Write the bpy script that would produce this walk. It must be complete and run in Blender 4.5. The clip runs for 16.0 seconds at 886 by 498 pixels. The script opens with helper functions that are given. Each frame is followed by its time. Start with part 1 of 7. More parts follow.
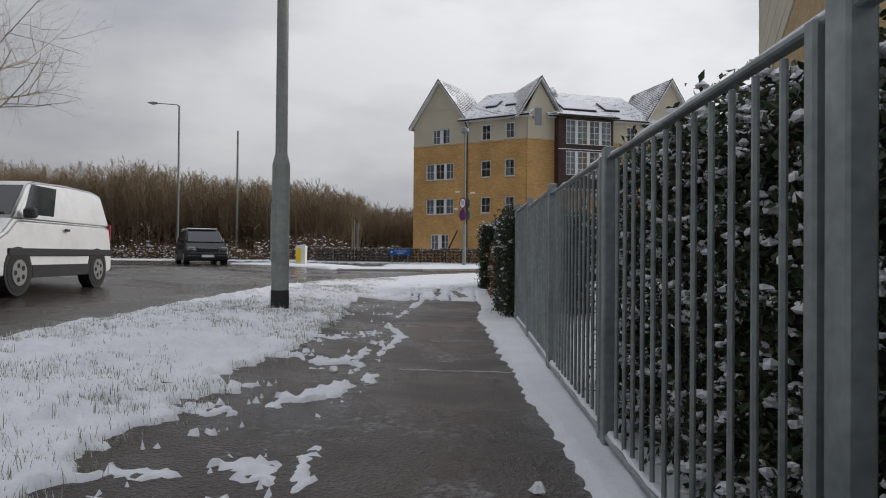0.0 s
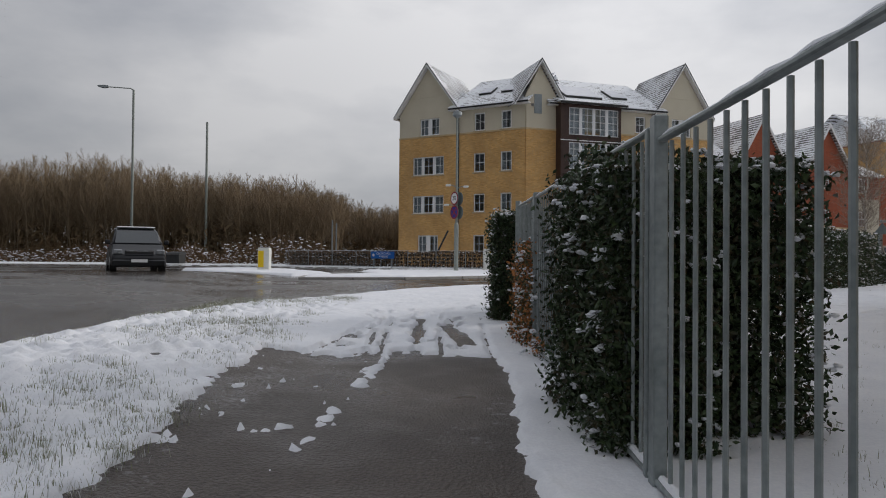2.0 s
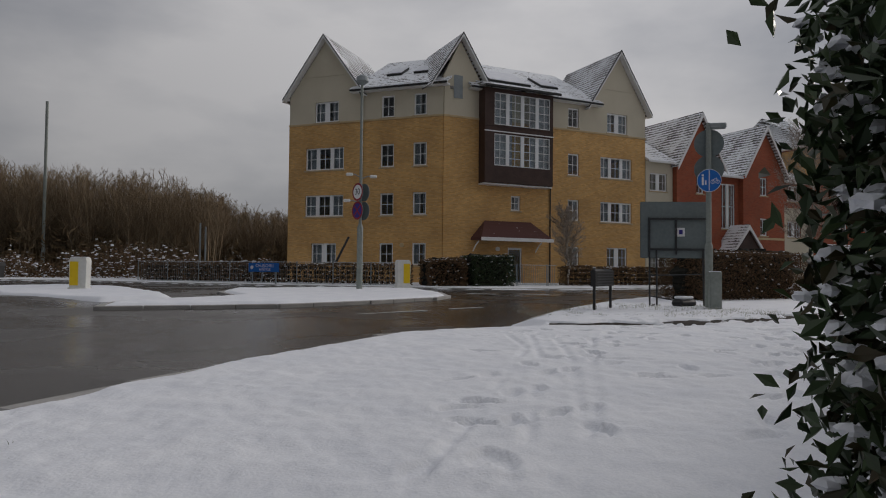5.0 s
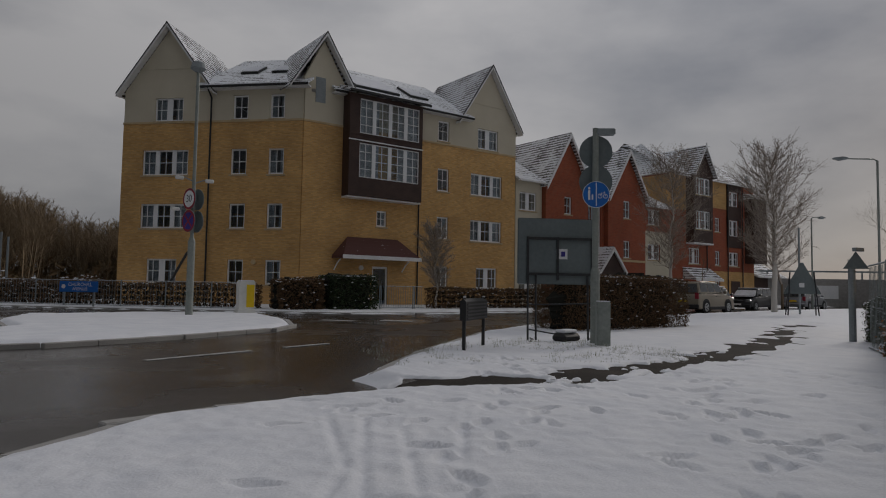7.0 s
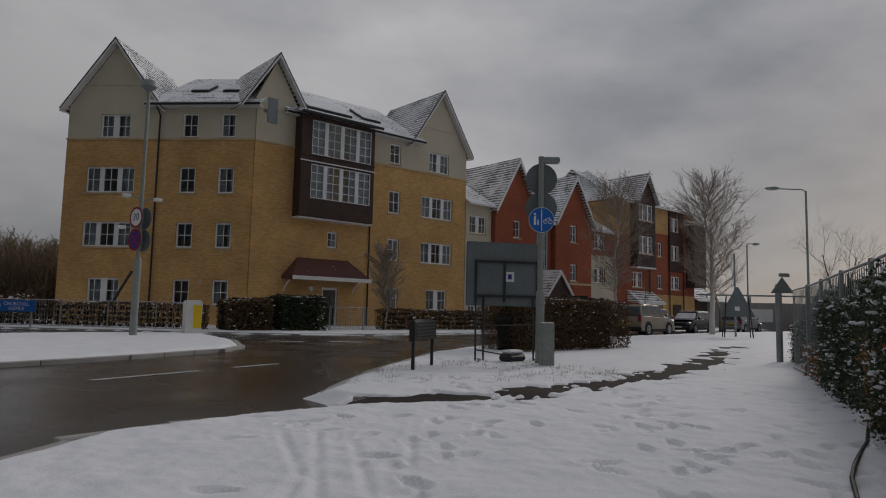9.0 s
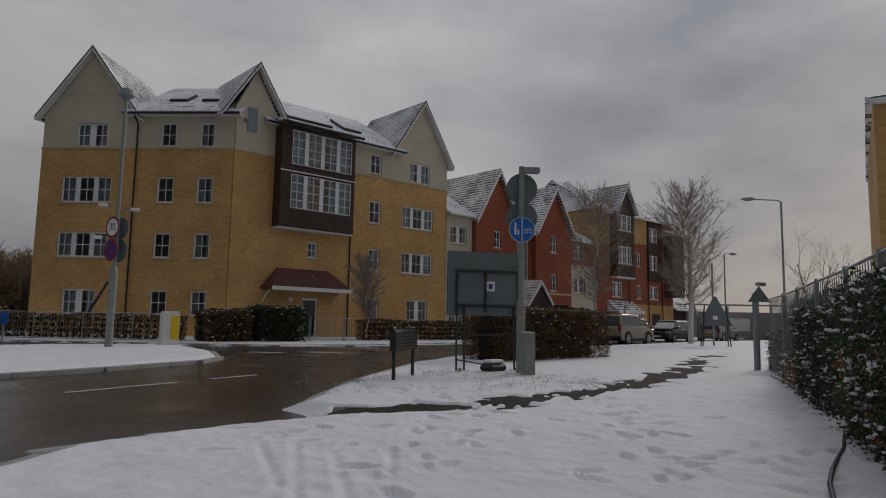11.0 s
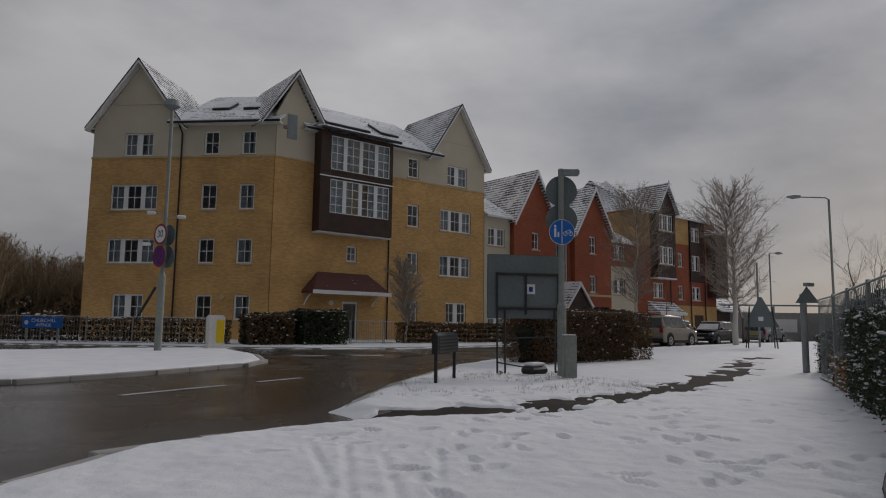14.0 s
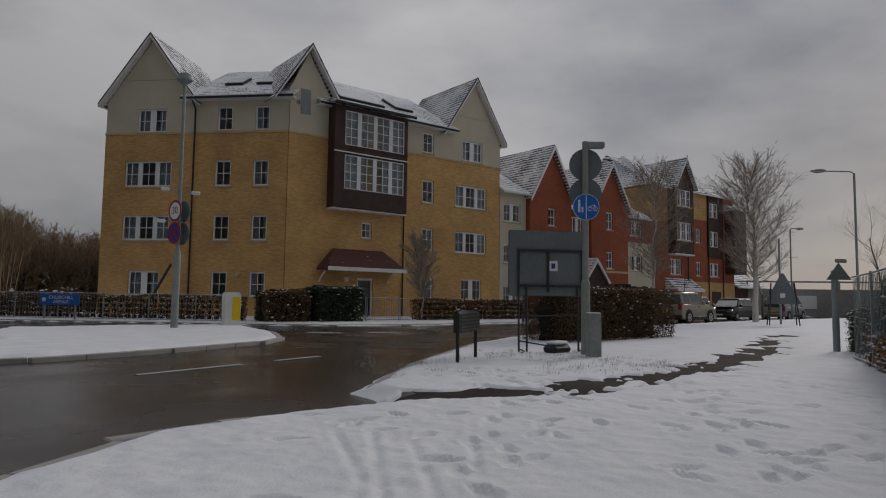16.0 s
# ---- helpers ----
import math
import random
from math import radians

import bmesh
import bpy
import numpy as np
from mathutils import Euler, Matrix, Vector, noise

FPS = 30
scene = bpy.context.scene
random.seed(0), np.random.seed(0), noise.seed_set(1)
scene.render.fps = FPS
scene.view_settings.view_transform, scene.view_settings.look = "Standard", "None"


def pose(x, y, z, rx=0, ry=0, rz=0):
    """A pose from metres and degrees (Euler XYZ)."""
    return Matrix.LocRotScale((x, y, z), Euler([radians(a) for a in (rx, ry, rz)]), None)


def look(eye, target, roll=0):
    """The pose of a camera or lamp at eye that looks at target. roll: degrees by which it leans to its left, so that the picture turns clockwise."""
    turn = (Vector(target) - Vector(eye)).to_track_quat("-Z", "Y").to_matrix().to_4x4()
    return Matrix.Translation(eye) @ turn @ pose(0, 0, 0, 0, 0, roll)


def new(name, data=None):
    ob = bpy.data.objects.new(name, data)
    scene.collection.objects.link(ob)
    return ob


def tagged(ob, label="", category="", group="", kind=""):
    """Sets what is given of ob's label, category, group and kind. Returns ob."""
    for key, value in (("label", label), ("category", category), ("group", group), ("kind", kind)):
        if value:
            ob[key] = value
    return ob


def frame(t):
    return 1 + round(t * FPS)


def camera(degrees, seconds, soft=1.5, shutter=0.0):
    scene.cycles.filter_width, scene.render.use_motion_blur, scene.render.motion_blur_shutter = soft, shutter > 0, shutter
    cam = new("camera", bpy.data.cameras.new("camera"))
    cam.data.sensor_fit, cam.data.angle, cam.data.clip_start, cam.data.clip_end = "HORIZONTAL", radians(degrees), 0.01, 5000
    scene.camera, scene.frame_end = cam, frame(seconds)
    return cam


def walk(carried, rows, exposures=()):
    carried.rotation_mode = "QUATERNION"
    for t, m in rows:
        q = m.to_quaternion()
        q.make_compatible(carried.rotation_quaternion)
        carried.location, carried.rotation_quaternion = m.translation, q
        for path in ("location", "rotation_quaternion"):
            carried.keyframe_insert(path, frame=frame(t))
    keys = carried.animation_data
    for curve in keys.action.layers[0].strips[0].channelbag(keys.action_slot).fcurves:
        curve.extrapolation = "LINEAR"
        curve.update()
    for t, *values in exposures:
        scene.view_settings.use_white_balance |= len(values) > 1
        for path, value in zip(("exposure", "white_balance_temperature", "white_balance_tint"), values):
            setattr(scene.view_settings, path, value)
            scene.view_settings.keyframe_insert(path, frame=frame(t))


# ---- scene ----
cam = camera(67.3, 16.0, soft=1.05)
PATH = [
    (0, (-0.134, 0.576, 1.082), (-0.14, 2.576, 1.102), 0.5),
    (0.5, (-0.165, 1.919, 1.1), (-0.141, 3.919, 1.125), 0.5),
    (1, (-0.18, 3.321, 1.094), (-0.136, 5.32, 1.122), 0.5),
    (1.5, (-0.123, 4.613, 1.118), (-0.08, 6.613, 1.146), 0.6),
    (2, (-0.107, 6.031, 1.167), (-0.081, 8.03, 1.194), 0.5),
    (2.5, (-0.138, 7.379, 1.186), (-0.134, 9.378, 1.213), 0.5),
    (3, (-0.264, 8.711, 1.165), (-0.267, 10.711, 1.19), 0.5),
    (3.2, (-0.312, 9.266, 1.158), (-0.312, 11.266, 1.183), 0.5),
    (5.3, (0.224, 14.965, 1.323), (0.619, 16.924, 1.399), 0.7),
    (5.5, (0.369, 15.432, 1.363), (0.811, 17.381, 1.447), 0.8),
    (6, (0.786, 16.405, 1.41), (1.341, 18.324, 1.506), 1.0),
    (6.5, (1.054, 16.859, 1.443), (1.697, 18.749, 1.552), 1.0),
    (7, (1.121, 16.954, 1.466), (1.815, 18.826, 1.587), 1.0),
    (7.5, (1.141, 16.959, 1.46), (1.904, 18.803, 1.596), 1.1),
    (8, (1.114, 16.84, 1.457), (1.897, 18.674, 1.616), 1.2),
    (8.5, (1.085, 16.694, 1.444), (1.89, 18.516, 1.62), 1.3),
    (9, (1.004, 16.651, 1.453), (1.832, 18.462, 1.642), 1.3),
    (9.5, (1.042, 16.683, 1.437), (1.899, 18.479, 1.636), 1.2),
    (11.8, (0.987, 16.658, 1.445), (1.864, 18.441, 1.678), 1.0),
    (12, (0.978, 16.664, 1.448), (1.836, 18.455, 1.683), 1.0),
    (12.5, (0.925, 16.646, 1.448), (1.756, 18.45, 1.682), 1.0),
    (13, (0.917, 16.593, 1.453), (1.728, 18.407, 1.684), 1.0),
    (13.5, (0.916, 16.604, 1.453), (1.707, 18.427, 1.683), 0.9),
    (14, (0.927, 16.611, 1.456), (1.703, 18.44, 1.682), 0.8),
    (14.5, (0.937, 16.655, 1.45), (1.689, 18.495, 1.67), 0.8),
    (15, (0.929, 16.8, 1.461), (1.667, 18.648, 1.663), 0.8),
    (15.5, (0.93, 16.885, 1.467), (1.666, 18.736, 1.643), 0.8),
    (16, (0.937, 16.98, 1.482), (1.68, 18.83, 1.637), 0.8),
]
walk(cam, [(t, look(eye, target, roll)) for t, eye, target, roll in PATH], exposures=((0.0, 0.26, 6450, 11), (2.0, 0.13, 6450, 11), (3.2, 0.02, 6450, 11), (4.3, -0.35, 6500, 12), (5.5, -0.6, 6540, 12), (6.5, -0.86, 6540, 12), (7.0, -0.92, 6540, 12), (9.0, -0.82, 6540, 12), (12.0, -0.75, 6540, 12), (14.5, -0.7, 6540, 12), (16.0, -0.74, 6540, 12)))


# ---- light ----
world = bpy.data.worlds.new("overcast")
scene.world = world
world.use_nodes = True
wn, wl = world.node_tree.nodes, world.node_tree.links
wn.clear()
w_out, w_bg = wn.new("ShaderNodeOutputWorld"), wn.new("ShaderNodeBackground")
w_sky = wn.new("ShaderNodeTexSky")
w_sky.sky_type, w_sky.sun_disc = "NISHITA", False
w_sky.sun_elevation, w_sky.sun_rotation = radians(14), radians(62)
w_co, w_sep = wn.new("ShaderNodeTexCoord"), wn.new("ShaderNodeSeparateXYZ")
w_map = wn.new("ShaderNodeMapping")
w_map.inputs["Scale"].default_value = (1.0, 1.0, 2.3)
w_big, w_small = wn.new("ShaderNodeTexNoise"), wn.new("ShaderNodeTexNoise")
w_big.inputs["Scale"].default_value, w_big.inputs["Detail"].default_value, w_big.inputs["Roughness"].default_value = 2.3, 6.0, 0.52
w_small.inputs["Scale"].default_value, w_small.inputs["Detail"].default_value = 0.9, 3.0
w_ramp = wn.new("ShaderNodeValToRGB")
w_ramp.color_ramp.elements[0].position, w_ramp.color_ramp.elements[0].color = 0.36, (0.38, 0.41, 0.47, 1)
w_ramp.color_ramp.elements[1].position, w_ramp.color_ramp.elements[1].color = 0.61, (0.93, 0.93, 0.94, 1)
w_avg = wn.new("ShaderNodeMath")
w_avg.operation = "MULTIPLY_ADD"
w_avg.inputs[1].default_value = 0.55
w_half = wn.new("ShaderNodeMath")
w_half.operation = "MULTIPLY"
w_half.inputs[1].default_value = 0.45
w_up = wn.new("ShaderNodeMapRange")
w_up.inputs["From Min"].default_value, w_up.inputs["From Max"].default_value = 0.0, 1.0
w_up.inputs["To Min"].default_value, w_up.inputs["To Max"].default_value = 0.90, 2.25
w_mul = wn.new("ShaderNodeVectorMath")
w_mul.operation = "SCALE"
w_mix = wn.new("ShaderNodeMix")
w_mix.data_type = "RGBA"
w_mix.inputs["Factor"].default_value = 0.93
w_dim = wn.new("ShaderNodeVectorMath")
w_dim.operation = "SCALE"
w_dim.inputs["Scale"].default_value = 0.12
wl.new(w_co.outputs["Generated"], w_map.inputs["Vector"])
wl.new(w_map.outputs[0], w_big.inputs["Vector"])
wl.new(w_map.outputs[0], w_small.inputs["Vector"])
wl.new(w_small.outputs["Fac"], w_half.inputs[0])
wl.new(w_big.outputs["Fac"], w_avg.inputs[0])
wl.new(w_half.outputs[0], w_avg.inputs[2])
wl.new(w_avg.outputs[0], w_ramp.inputs[0])
wl.new(w_co.outputs["Generated"], w_sep.inputs[0])
wl.new(w_sep.outputs["Z"], w_up.inputs["Value"])
wl.new(w_ramp.outputs[0], w_mul.inputs[0])
w_dot = wn.new("ShaderNodeVectorMath")
w_dot.operation = "DOT_PRODUCT"
w_dot.inputs[1].default_value = (0.82, 0.5, 0.1)
w_side = wn.new("ShaderNodeMath")
w_side.operation, w_side.inputs[1].default_value, w_side.inputs[2].default_value = "MULTIPLY_ADD", 0.44, 0.80
w_both = wn.new("ShaderNodeMath")
w_both.operation = "MULTIPLY"
wl.new(w_co.outputs["Generated"], w_dot.inputs[0])
wl.new(w_dot.outputs["Value"], w_side.inputs[0])
wl.new(w_side.outputs[0], w_both.inputs[0])
wl.new(w_up.outputs[0], w_both.inputs[1])
wl.new(w_both.outputs[0], w_mul.inputs["Scale"])
wl.new(w_sky.outputs[0], w_dim.inputs[0])
wl.new(w_dim.outputs[0], w_mix.inputs["A"])
wl.new(w_mul.outputs[0], w_mix.inputs["B"])
wl.new(w_mix.outputs["Result"], w_bg.inputs["Color"])
w_bg.inputs["Strength"].default_value = 0.55
wl.new(w_bg.outputs[0], w_out.inputs[0])

sun = new("sun", bpy.data.lights.new("sun", "SUN"))
sun.data.energy, sun.data.angle, sun.data.color = 1.5, radians(15), (1.0, 0.95, 0.88)
sun.matrix_world = look((30, 16, 14), (0, 0, 0))


# ---- materials ----
def surface(name, dark, light, rough=0.8, grain=40.0, stain=1.5, bump=0.2, metal=0.0, spec=0.4, deep=0.004):
    """A plain surface whose colour varies between two tones at two scales, with fine relief."""
    m = bpy.data.materials.new(name)
    m.use_nodes = True
    n, l = m.node_tree.nodes, m.node_tree.links
    p = n["Principled BSDF"]
    co = n.new("ShaderNodeTexCoord")
    a, b = n.new("ShaderNodeTexNoise"), n.new("ShaderNodeTexNoise")
    a.inputs["Scale"].default_value, a.inputs["Detail"].default_value = grain, 4
    b.inputs["Scale"].default_value, b.inputs["Detail"].default_value = stain, 5
    mix, ramp = n.new("ShaderNodeMath"), n.new("ShaderNodeValToRGB")
    mix.operation, mix.inputs[1].default_value = "MULTIPLY_ADD", 0.45
    half = n.new("ShaderNodeMath")
    half.operation, half.inputs[1].default_value = "MULTIPLY", 0.55
    ramp.color_ramp.elements[0].position, ramp.color_ramp.elements[0].color = 0.34, (*dark, 1)
    ramp.color_ramp.elements[1].position, ramp.color_ramp.elements[1].color = 0.66, (*light, 1)
    bp = n.new("ShaderNodeBump")
    bp.inputs["Strength"].default_value, bp.inputs["Distance"].default_value = bump, deep
    l.new(co.outputs["Object"], a.inputs["Vector"])
    l.new(co.outputs["Object"], b.inputs["Vector"])
    l.new(b.outputs["Fac"], half.inputs[0])
    l.new(a.outputs["Fac"], mix.inputs[0])
    l.new(half.outputs[0], mix.inputs[2])
    l.new(mix.outputs[0], ramp.inputs[0])
    l.new(ramp.outputs[0], p.inputs["Base Color"])
    l.new(a.outputs["Fac"], bp.inputs["Height"])
    l.new(bp.outputs[0], p.inputs["Normal"])
    p.inputs["Roughness"].default_value, p.inputs["Metallic"].default_value = rough, metal
    p.inputs["Specular IOR Level"].default_value = spec
    return m


def leafy(name, tones, rough=0.55):
    """Leaves or twigs: each loose piece takes its own tone."""
    m = bpy.data.materials.new(name)
    m.use_nodes = True
    n, l = m.node_tree.nodes, m.node_tree.links
    p, g, r = n["Principled BSDF"], n.new("ShaderNodeNewGeometry"), n.new("ShaderNodeValToRGB")
    r.color_ramp.elements[0].position, r.color_ramp.elements[0].color = 0.0, (*tones[0], 1)
    r.color_ramp.elements[1].position, r.color_ramp.elements[1].color = 1.0, (*tones[-1], 1)
    for i, t in enumerate(tones[1:-1]):
        r.color_ramp.elements.new((i + 1) / (len(tones) - 1)).color = (*t, 1)
    l.new(g.outputs["Random Per Island"], r.inputs[0])
    l.new(r.outputs[0], p.inputs["Base Color"])
    p.inputs["Roughness"].default_value = rough
    p.inputs["Specular IOR Level"].default_value = 0.3
    return m


def bricked(name, a, b, mortar, turn):
    """Brickwork on upright walls that run at the given turn."""
    m = bpy.data.materials.new(name)
    m.use_nodes = True
    n, l = m.node_tree.nodes, m.node_tree.links
    p, co, mp, br = n["Principled BSDF"], n.new("ShaderNodeTexCoord"), n.new("ShaderNodeMapping"), n.new("ShaderNodeTexBrick")
    mp.inputs["Rotation"].default_value = (0, 0, radians(-turn))
    sw, cb = n.new("ShaderNodeSeparateXYZ"), n.new("ShaderNodeCombineXYZ")
    add = n.new("ShaderNodeMath")
    l.new(co.outputs["Object"], mp.inputs["Vector"])
    l.new(mp.outputs[0], sw.inputs[0])
    l.new(sw.outputs["X"], add.inputs[0])
    l.new(sw.outputs["Y"], add.inputs[1])
    l.new(add.outputs[0], cb.inputs["X"])
    l.new(sw.outputs["Z"], cb.inputs["Y"])
    l.new(cb.outputs[0], br.inputs["Vector"])
    br.inputs["Scale"].default_value = 1.0
    br.inputs["Brick Width"].default_value, br.inputs["Row Height"].default_value, br.inputs["Mortar Size"].default_value = 0.225, 0.075, 0.009
    br.inputs["Color1"].default_value, br.inputs["Color2"].default_value, br.inputs["Mortar"].default_value = (*a, 1), (*b, 1), (*mortar, 1)
    ns, mx = n.new("ShaderNodeTexNoise"), n.new("ShaderNodeMix")
    ns.inputs["Scale"].default_value, ns.inputs["Detail"].default_value = 0.5, 6
    mx.data_type, mx.blend_type = "RGBA", "MULTIPLY"
    rp = n.new("ShaderNodeValToRGB")
    rp.color_ramp.elements[0].position, rp.color_ramp.elements[0].color = 0.3, (0.78, 0.76, 0.74, 1)
    rp.color_ramp.elements[1].position, rp.color_ramp.elements[1].color = 0.7, (1.08, 1.06, 1.04, 1)
    l.new(co.outputs["Object"], ns.inputs["Vector"])
    l.new(ns.outputs["Fac"], rp.inputs[0])
    mx.inputs["Factor"].default_value = 1.0
    l.new(br.outputs["Color"], mx.inputs["A"])
    l.new(rp.outputs[0], mx.inputs["B"])
    l.new(mx.outputs["Result"], p.inputs["Base Color"])
    bp = n.new("ShaderNodeBump")
    bp.invert = True
    bp.inputs["Strength"].default_value, bp.inputs["Distance"].default_value = 0.5, 0.006
    l.new(br.outputs["Fac"], bp.inputs["Height"])
    l.new(bp.outputs[0], p.inputs["Normal"])
    p.inputs["Roughness"].default_value = 0.85
    return m


def tiled_roof(name, tile, snow, cover):
    """Roof tiles in courses, with snow lying on them and thinning at the course edges."""
    m = bpy.data.materials.new(name)
    m.use_nodes = True
    n, l = m.node_tree.nodes, m.node_tree.links
    p, co, sp = n["Principled BSDF"], n.new("ShaderNodeTexCoord"), n.new("ShaderNodeSeparateXYZ")
    l.new(co.outputs["Object"], sp.inputs[0])
    k, fr = n.new("ShaderNodeMath"), n.new("ShaderNodeMath")
    k.operation, k.inputs[1].default_value = "MULTIPLY", 5.0
    fr.operation = "FRACT"
    l.new(sp.outputs["Z"], k.inputs[0])
    l.new(k.outputs[0], fr.inputs[0])
    ns, n2 = n.new("ShaderNodeTexNoise"), n.new("ShaderNodeTexNoise")
    ns.inputs["Scale"].default_value, ns.inputs["Detail"].default_value = 0.8, 5
    n2.inputs["Scale"].default_value, n2.inputs["Detail"].default_value = 7.0, 3
    l.new(co.outputs["Object"], ns.inputs["Vector"])
    l.new(co.outputs["Object"], n2.inputs["Vector"])
    s1, s2, s3 = n.new("ShaderNodeMath"), n.new("ShaderNodeMath"), n.new("ShaderNodeMapRange")
    s1.operation = "ADD"
    l.new(ns.outputs["Fac"], s1.inputs[0])
    l.new(n2.outputs["Fac"], s1.inputs[1])
    s2.operation, s2.inputs[1].default_value = "MULTIPLY_ADD", 0.62
    l.new(fr.outputs[0], s2.inputs[0])
    l.new(s1.outputs[0], s2.inputs[2])
    s3.inputs["From Min"].default_value, s3.inputs["From Max"].default_value = 1.62 - cover, 1.78 - cover
    l.new(s2.outputs[0], s3.inputs["Value"])
    mx = n.new("ShaderNodeMix")
    mx.data_type = "RGBA"
    mx.inputs["A"].default_value, mx.inputs["B"].default_value = (*tile, 1), (*snow, 1)
    l.new(s3.outputs[0], mx.inputs["Factor"])
    l.new(mx.outputs["Result"], p.inputs["Base Color"])
    bp = n.new("ShaderNodeBump")
    bp.inputs["Strength"].default_value, bp.inputs["Distance"].default_value = 0.6, 0.03
    l.new(fr.outputs[0], bp.inputs["Height"])
    l.new(bp.outputs[0], p.inputs["Normal"])
    p.inputs["Roughness"].default_value = 0.8
    return m


def clear_glass(name, tint=(0.75, 0.82, 0.85)):
    m = bpy.data.materials.new(name)
    m.use_nodes = True
    p = m.node_tree.nodes["Principled BSDF"]
    p.inputs["Base Color"].default_value = (*tint, 1)
    p.inputs["Roughness"].default_value = 0.03
    p.inputs["Transmission Weight"].default_value = 1.0
    p.inputs["IOR"].default_value = 1.45
    return m


def gritty(m):
    """Scatters half-melted snow crumbs over a surface."""
    n, l = m.node_tree.nodes, m.node_tree.links
    p, co = n["Principled BSDF"], n["Texture Coordinate"]
    old = p.inputs["Base Color"].links[0].from_socket
    a, b, mul, mr, mx = n.new("ShaderNodeTexNoise"), n.new("ShaderNodeTexNoise"), n.new("ShaderNodeMath"), n.new("ShaderNodeMapRange"), n.new("ShaderNodeMix")
    a.inputs["Scale"].default_value, a.inputs["Detail"].default_value, a.inputs["Roughness"].default_value = 22, 5, 0.7
    b.inputs["Scale"].default_value, b.inputs["Detail"].default_value = 1.7, 4
    mul.operation = "MULTIPLY"
    mr.inputs["From Min"].default_value, mr.inputs["From Max"].default_value, mr.inputs["To Max"].default_value = 0.33, 0.42, 0.42
    mx.data_type = "RGBA"
    mx.inputs["B"].default_value = (0.5, 0.51, 0.53, 1)
    l.new(co.outputs["Object"], a.inputs["Vector"])
    l.new(co.outputs["Object"], b.inputs["Vector"])
    l.new(a.outputs["Fac"], mul.inputs[0])
    l.new(b.outputs["Fac"], mul.inputs[1])
    l.new(mul.outputs[0], mr.inputs["Value"])
    l.new(mr.outputs[0], mx.inputs["Factor"])
    l.new(old, mx.inputs["A"])
    l.new(mx.outputs["Result"], p.inputs["Base Color"])
    return m


def wet_asphalt(name, dark, light, dry, wet, puddle, grain=160, bump=0.55, deep=0.004, spec=0.38):
    """Tarmac whose gloss follows where the melt water stands."""
    m = surface(name, dark, light, 0.6, grain, 0.6, bump, 0, spec, deep)
    n, l = m.node_tree.nodes, m.node_tree.links
    p, co = n["Principled BSDF"], n["Texture Coordinate"]
    ns, mr = n.new("ShaderNodeTexNoise"), n.new("ShaderNodeMapRange")
    ns.inputs["Scale"].default_value, ns.inputs["Detail"].default_value = puddle, 4
    mr.inputs["From Min"].default_value, mr.inputs["From Max"].default_value = 0.4, 0.62
    mr.inputs["To Min"].default_value, mr.inputs["To Max"].default_value = wet, dry
    l.new(co.outputs["Object"], ns.inputs["Vector"])
    l.new(ns.outputs["Fac"], mr.inputs["Value"])
    l.new(mr.outputs[0], p.inputs["Roughness"])
    return m


SNOW = surface("snow", (0.70, 0.72, 0.77), (0.83, 0.84, 0.87), 0.75, 60, 2.0, 0.35, 0, 0.25, 0.01)
SNOW_THIN = surface("thin_snow", (0.55, 0.57, 0.58), (0.9, 0.91, 0.93), 0.8, 25, 1.2, 0.4, 0, 0.25, 0.01)
ASPHALT = wet_asphalt("road_asphalt", (0.028, 0.022, 0.018), (0.058, 0.048, 0.040), 0.36, 0.1, 0.35)
PATH_TAR = gritty(wet_asphalt("path_asphalt", (0.034, 0.028, 0.025), (0.13, 0.108, 0.093), 0.52, 0.18, 1.1, 55, 1.0, 0.022, 0.36))
TRODDEN = surface("trodden_tarmac", (0.02, 0.017, 0.015), (0.05, 0.041, 0.034), 0.9, 50, 1.6, 0.6, 0, 0.1, 0.008)
KERB = surface("kerb_concrete", (0.26, 0.25, 0.24), (0.42, 0.41, 0.39), 0.85, 50, 2)
PAVING = surface("pavement_slabs", (0.2, 0.2, 0.2), (0.36, 0.36, 0.36), 0.7, 30, 1)
LINE = surface("road_paint", (0.3, 0.3, 0.29), (0.55, 0.55, 0.53), 0.6, 30, 4)
STEEL = surface("galvanised_steel", (0.18, 0.208, 0.21), (0.34, 0.375, 0.375), 0.46, 26, 3.0, 0.12, 0.35, 0.4)
COLUMN = surface("grey_green_column_paint", (0.20, 0.225, 0.205), (0.30, 0.325, 0.30), 0.55, 18, 2.2, 0.1)
GREYMETAL = surface("grey_painted_metal", (0.20, 0.23, 0.24), (0.30, 0.33, 0.34), 0.5, 30, 3, 0.1)
DARKMETAL = surface("dark_metal", (0.02, 0.022, 0.024), (0.045, 0.047, 0.05), 0.45, 30, 3, 0.1)
BLACKBAND = surface("black_band", (0.012, 0.012, 0.013), (0.03, 0.03, 0.03), 0.6, 30, 3)
YELLOWBRICK = bricked("yellow_brick_left", (0.72, 0.435, 0.16), (0.55, 0.315, 0.105), (0.54, 0.37, 0.185), -29.5)
YELLOWBRICK_B = bricked("yellow_brick_right", (0.72, 0.435, 0.16), (0.55, 0.315, 0.105), (0.54, 0.37, 0.185), 15.9)
YELLOWBRICK_N = bricked("yellow_brick_near", (0.60, 0.42, 0.18), (0.46, 0.31, 0.12), (0.4, 0.33, 0.22), 0)
REDBRICK = bricked("red_brick", (0.40, 0.095, 0.04), (0.30, 0.07, 0.032), (0.3, 0.12, 0.07), 15.9)
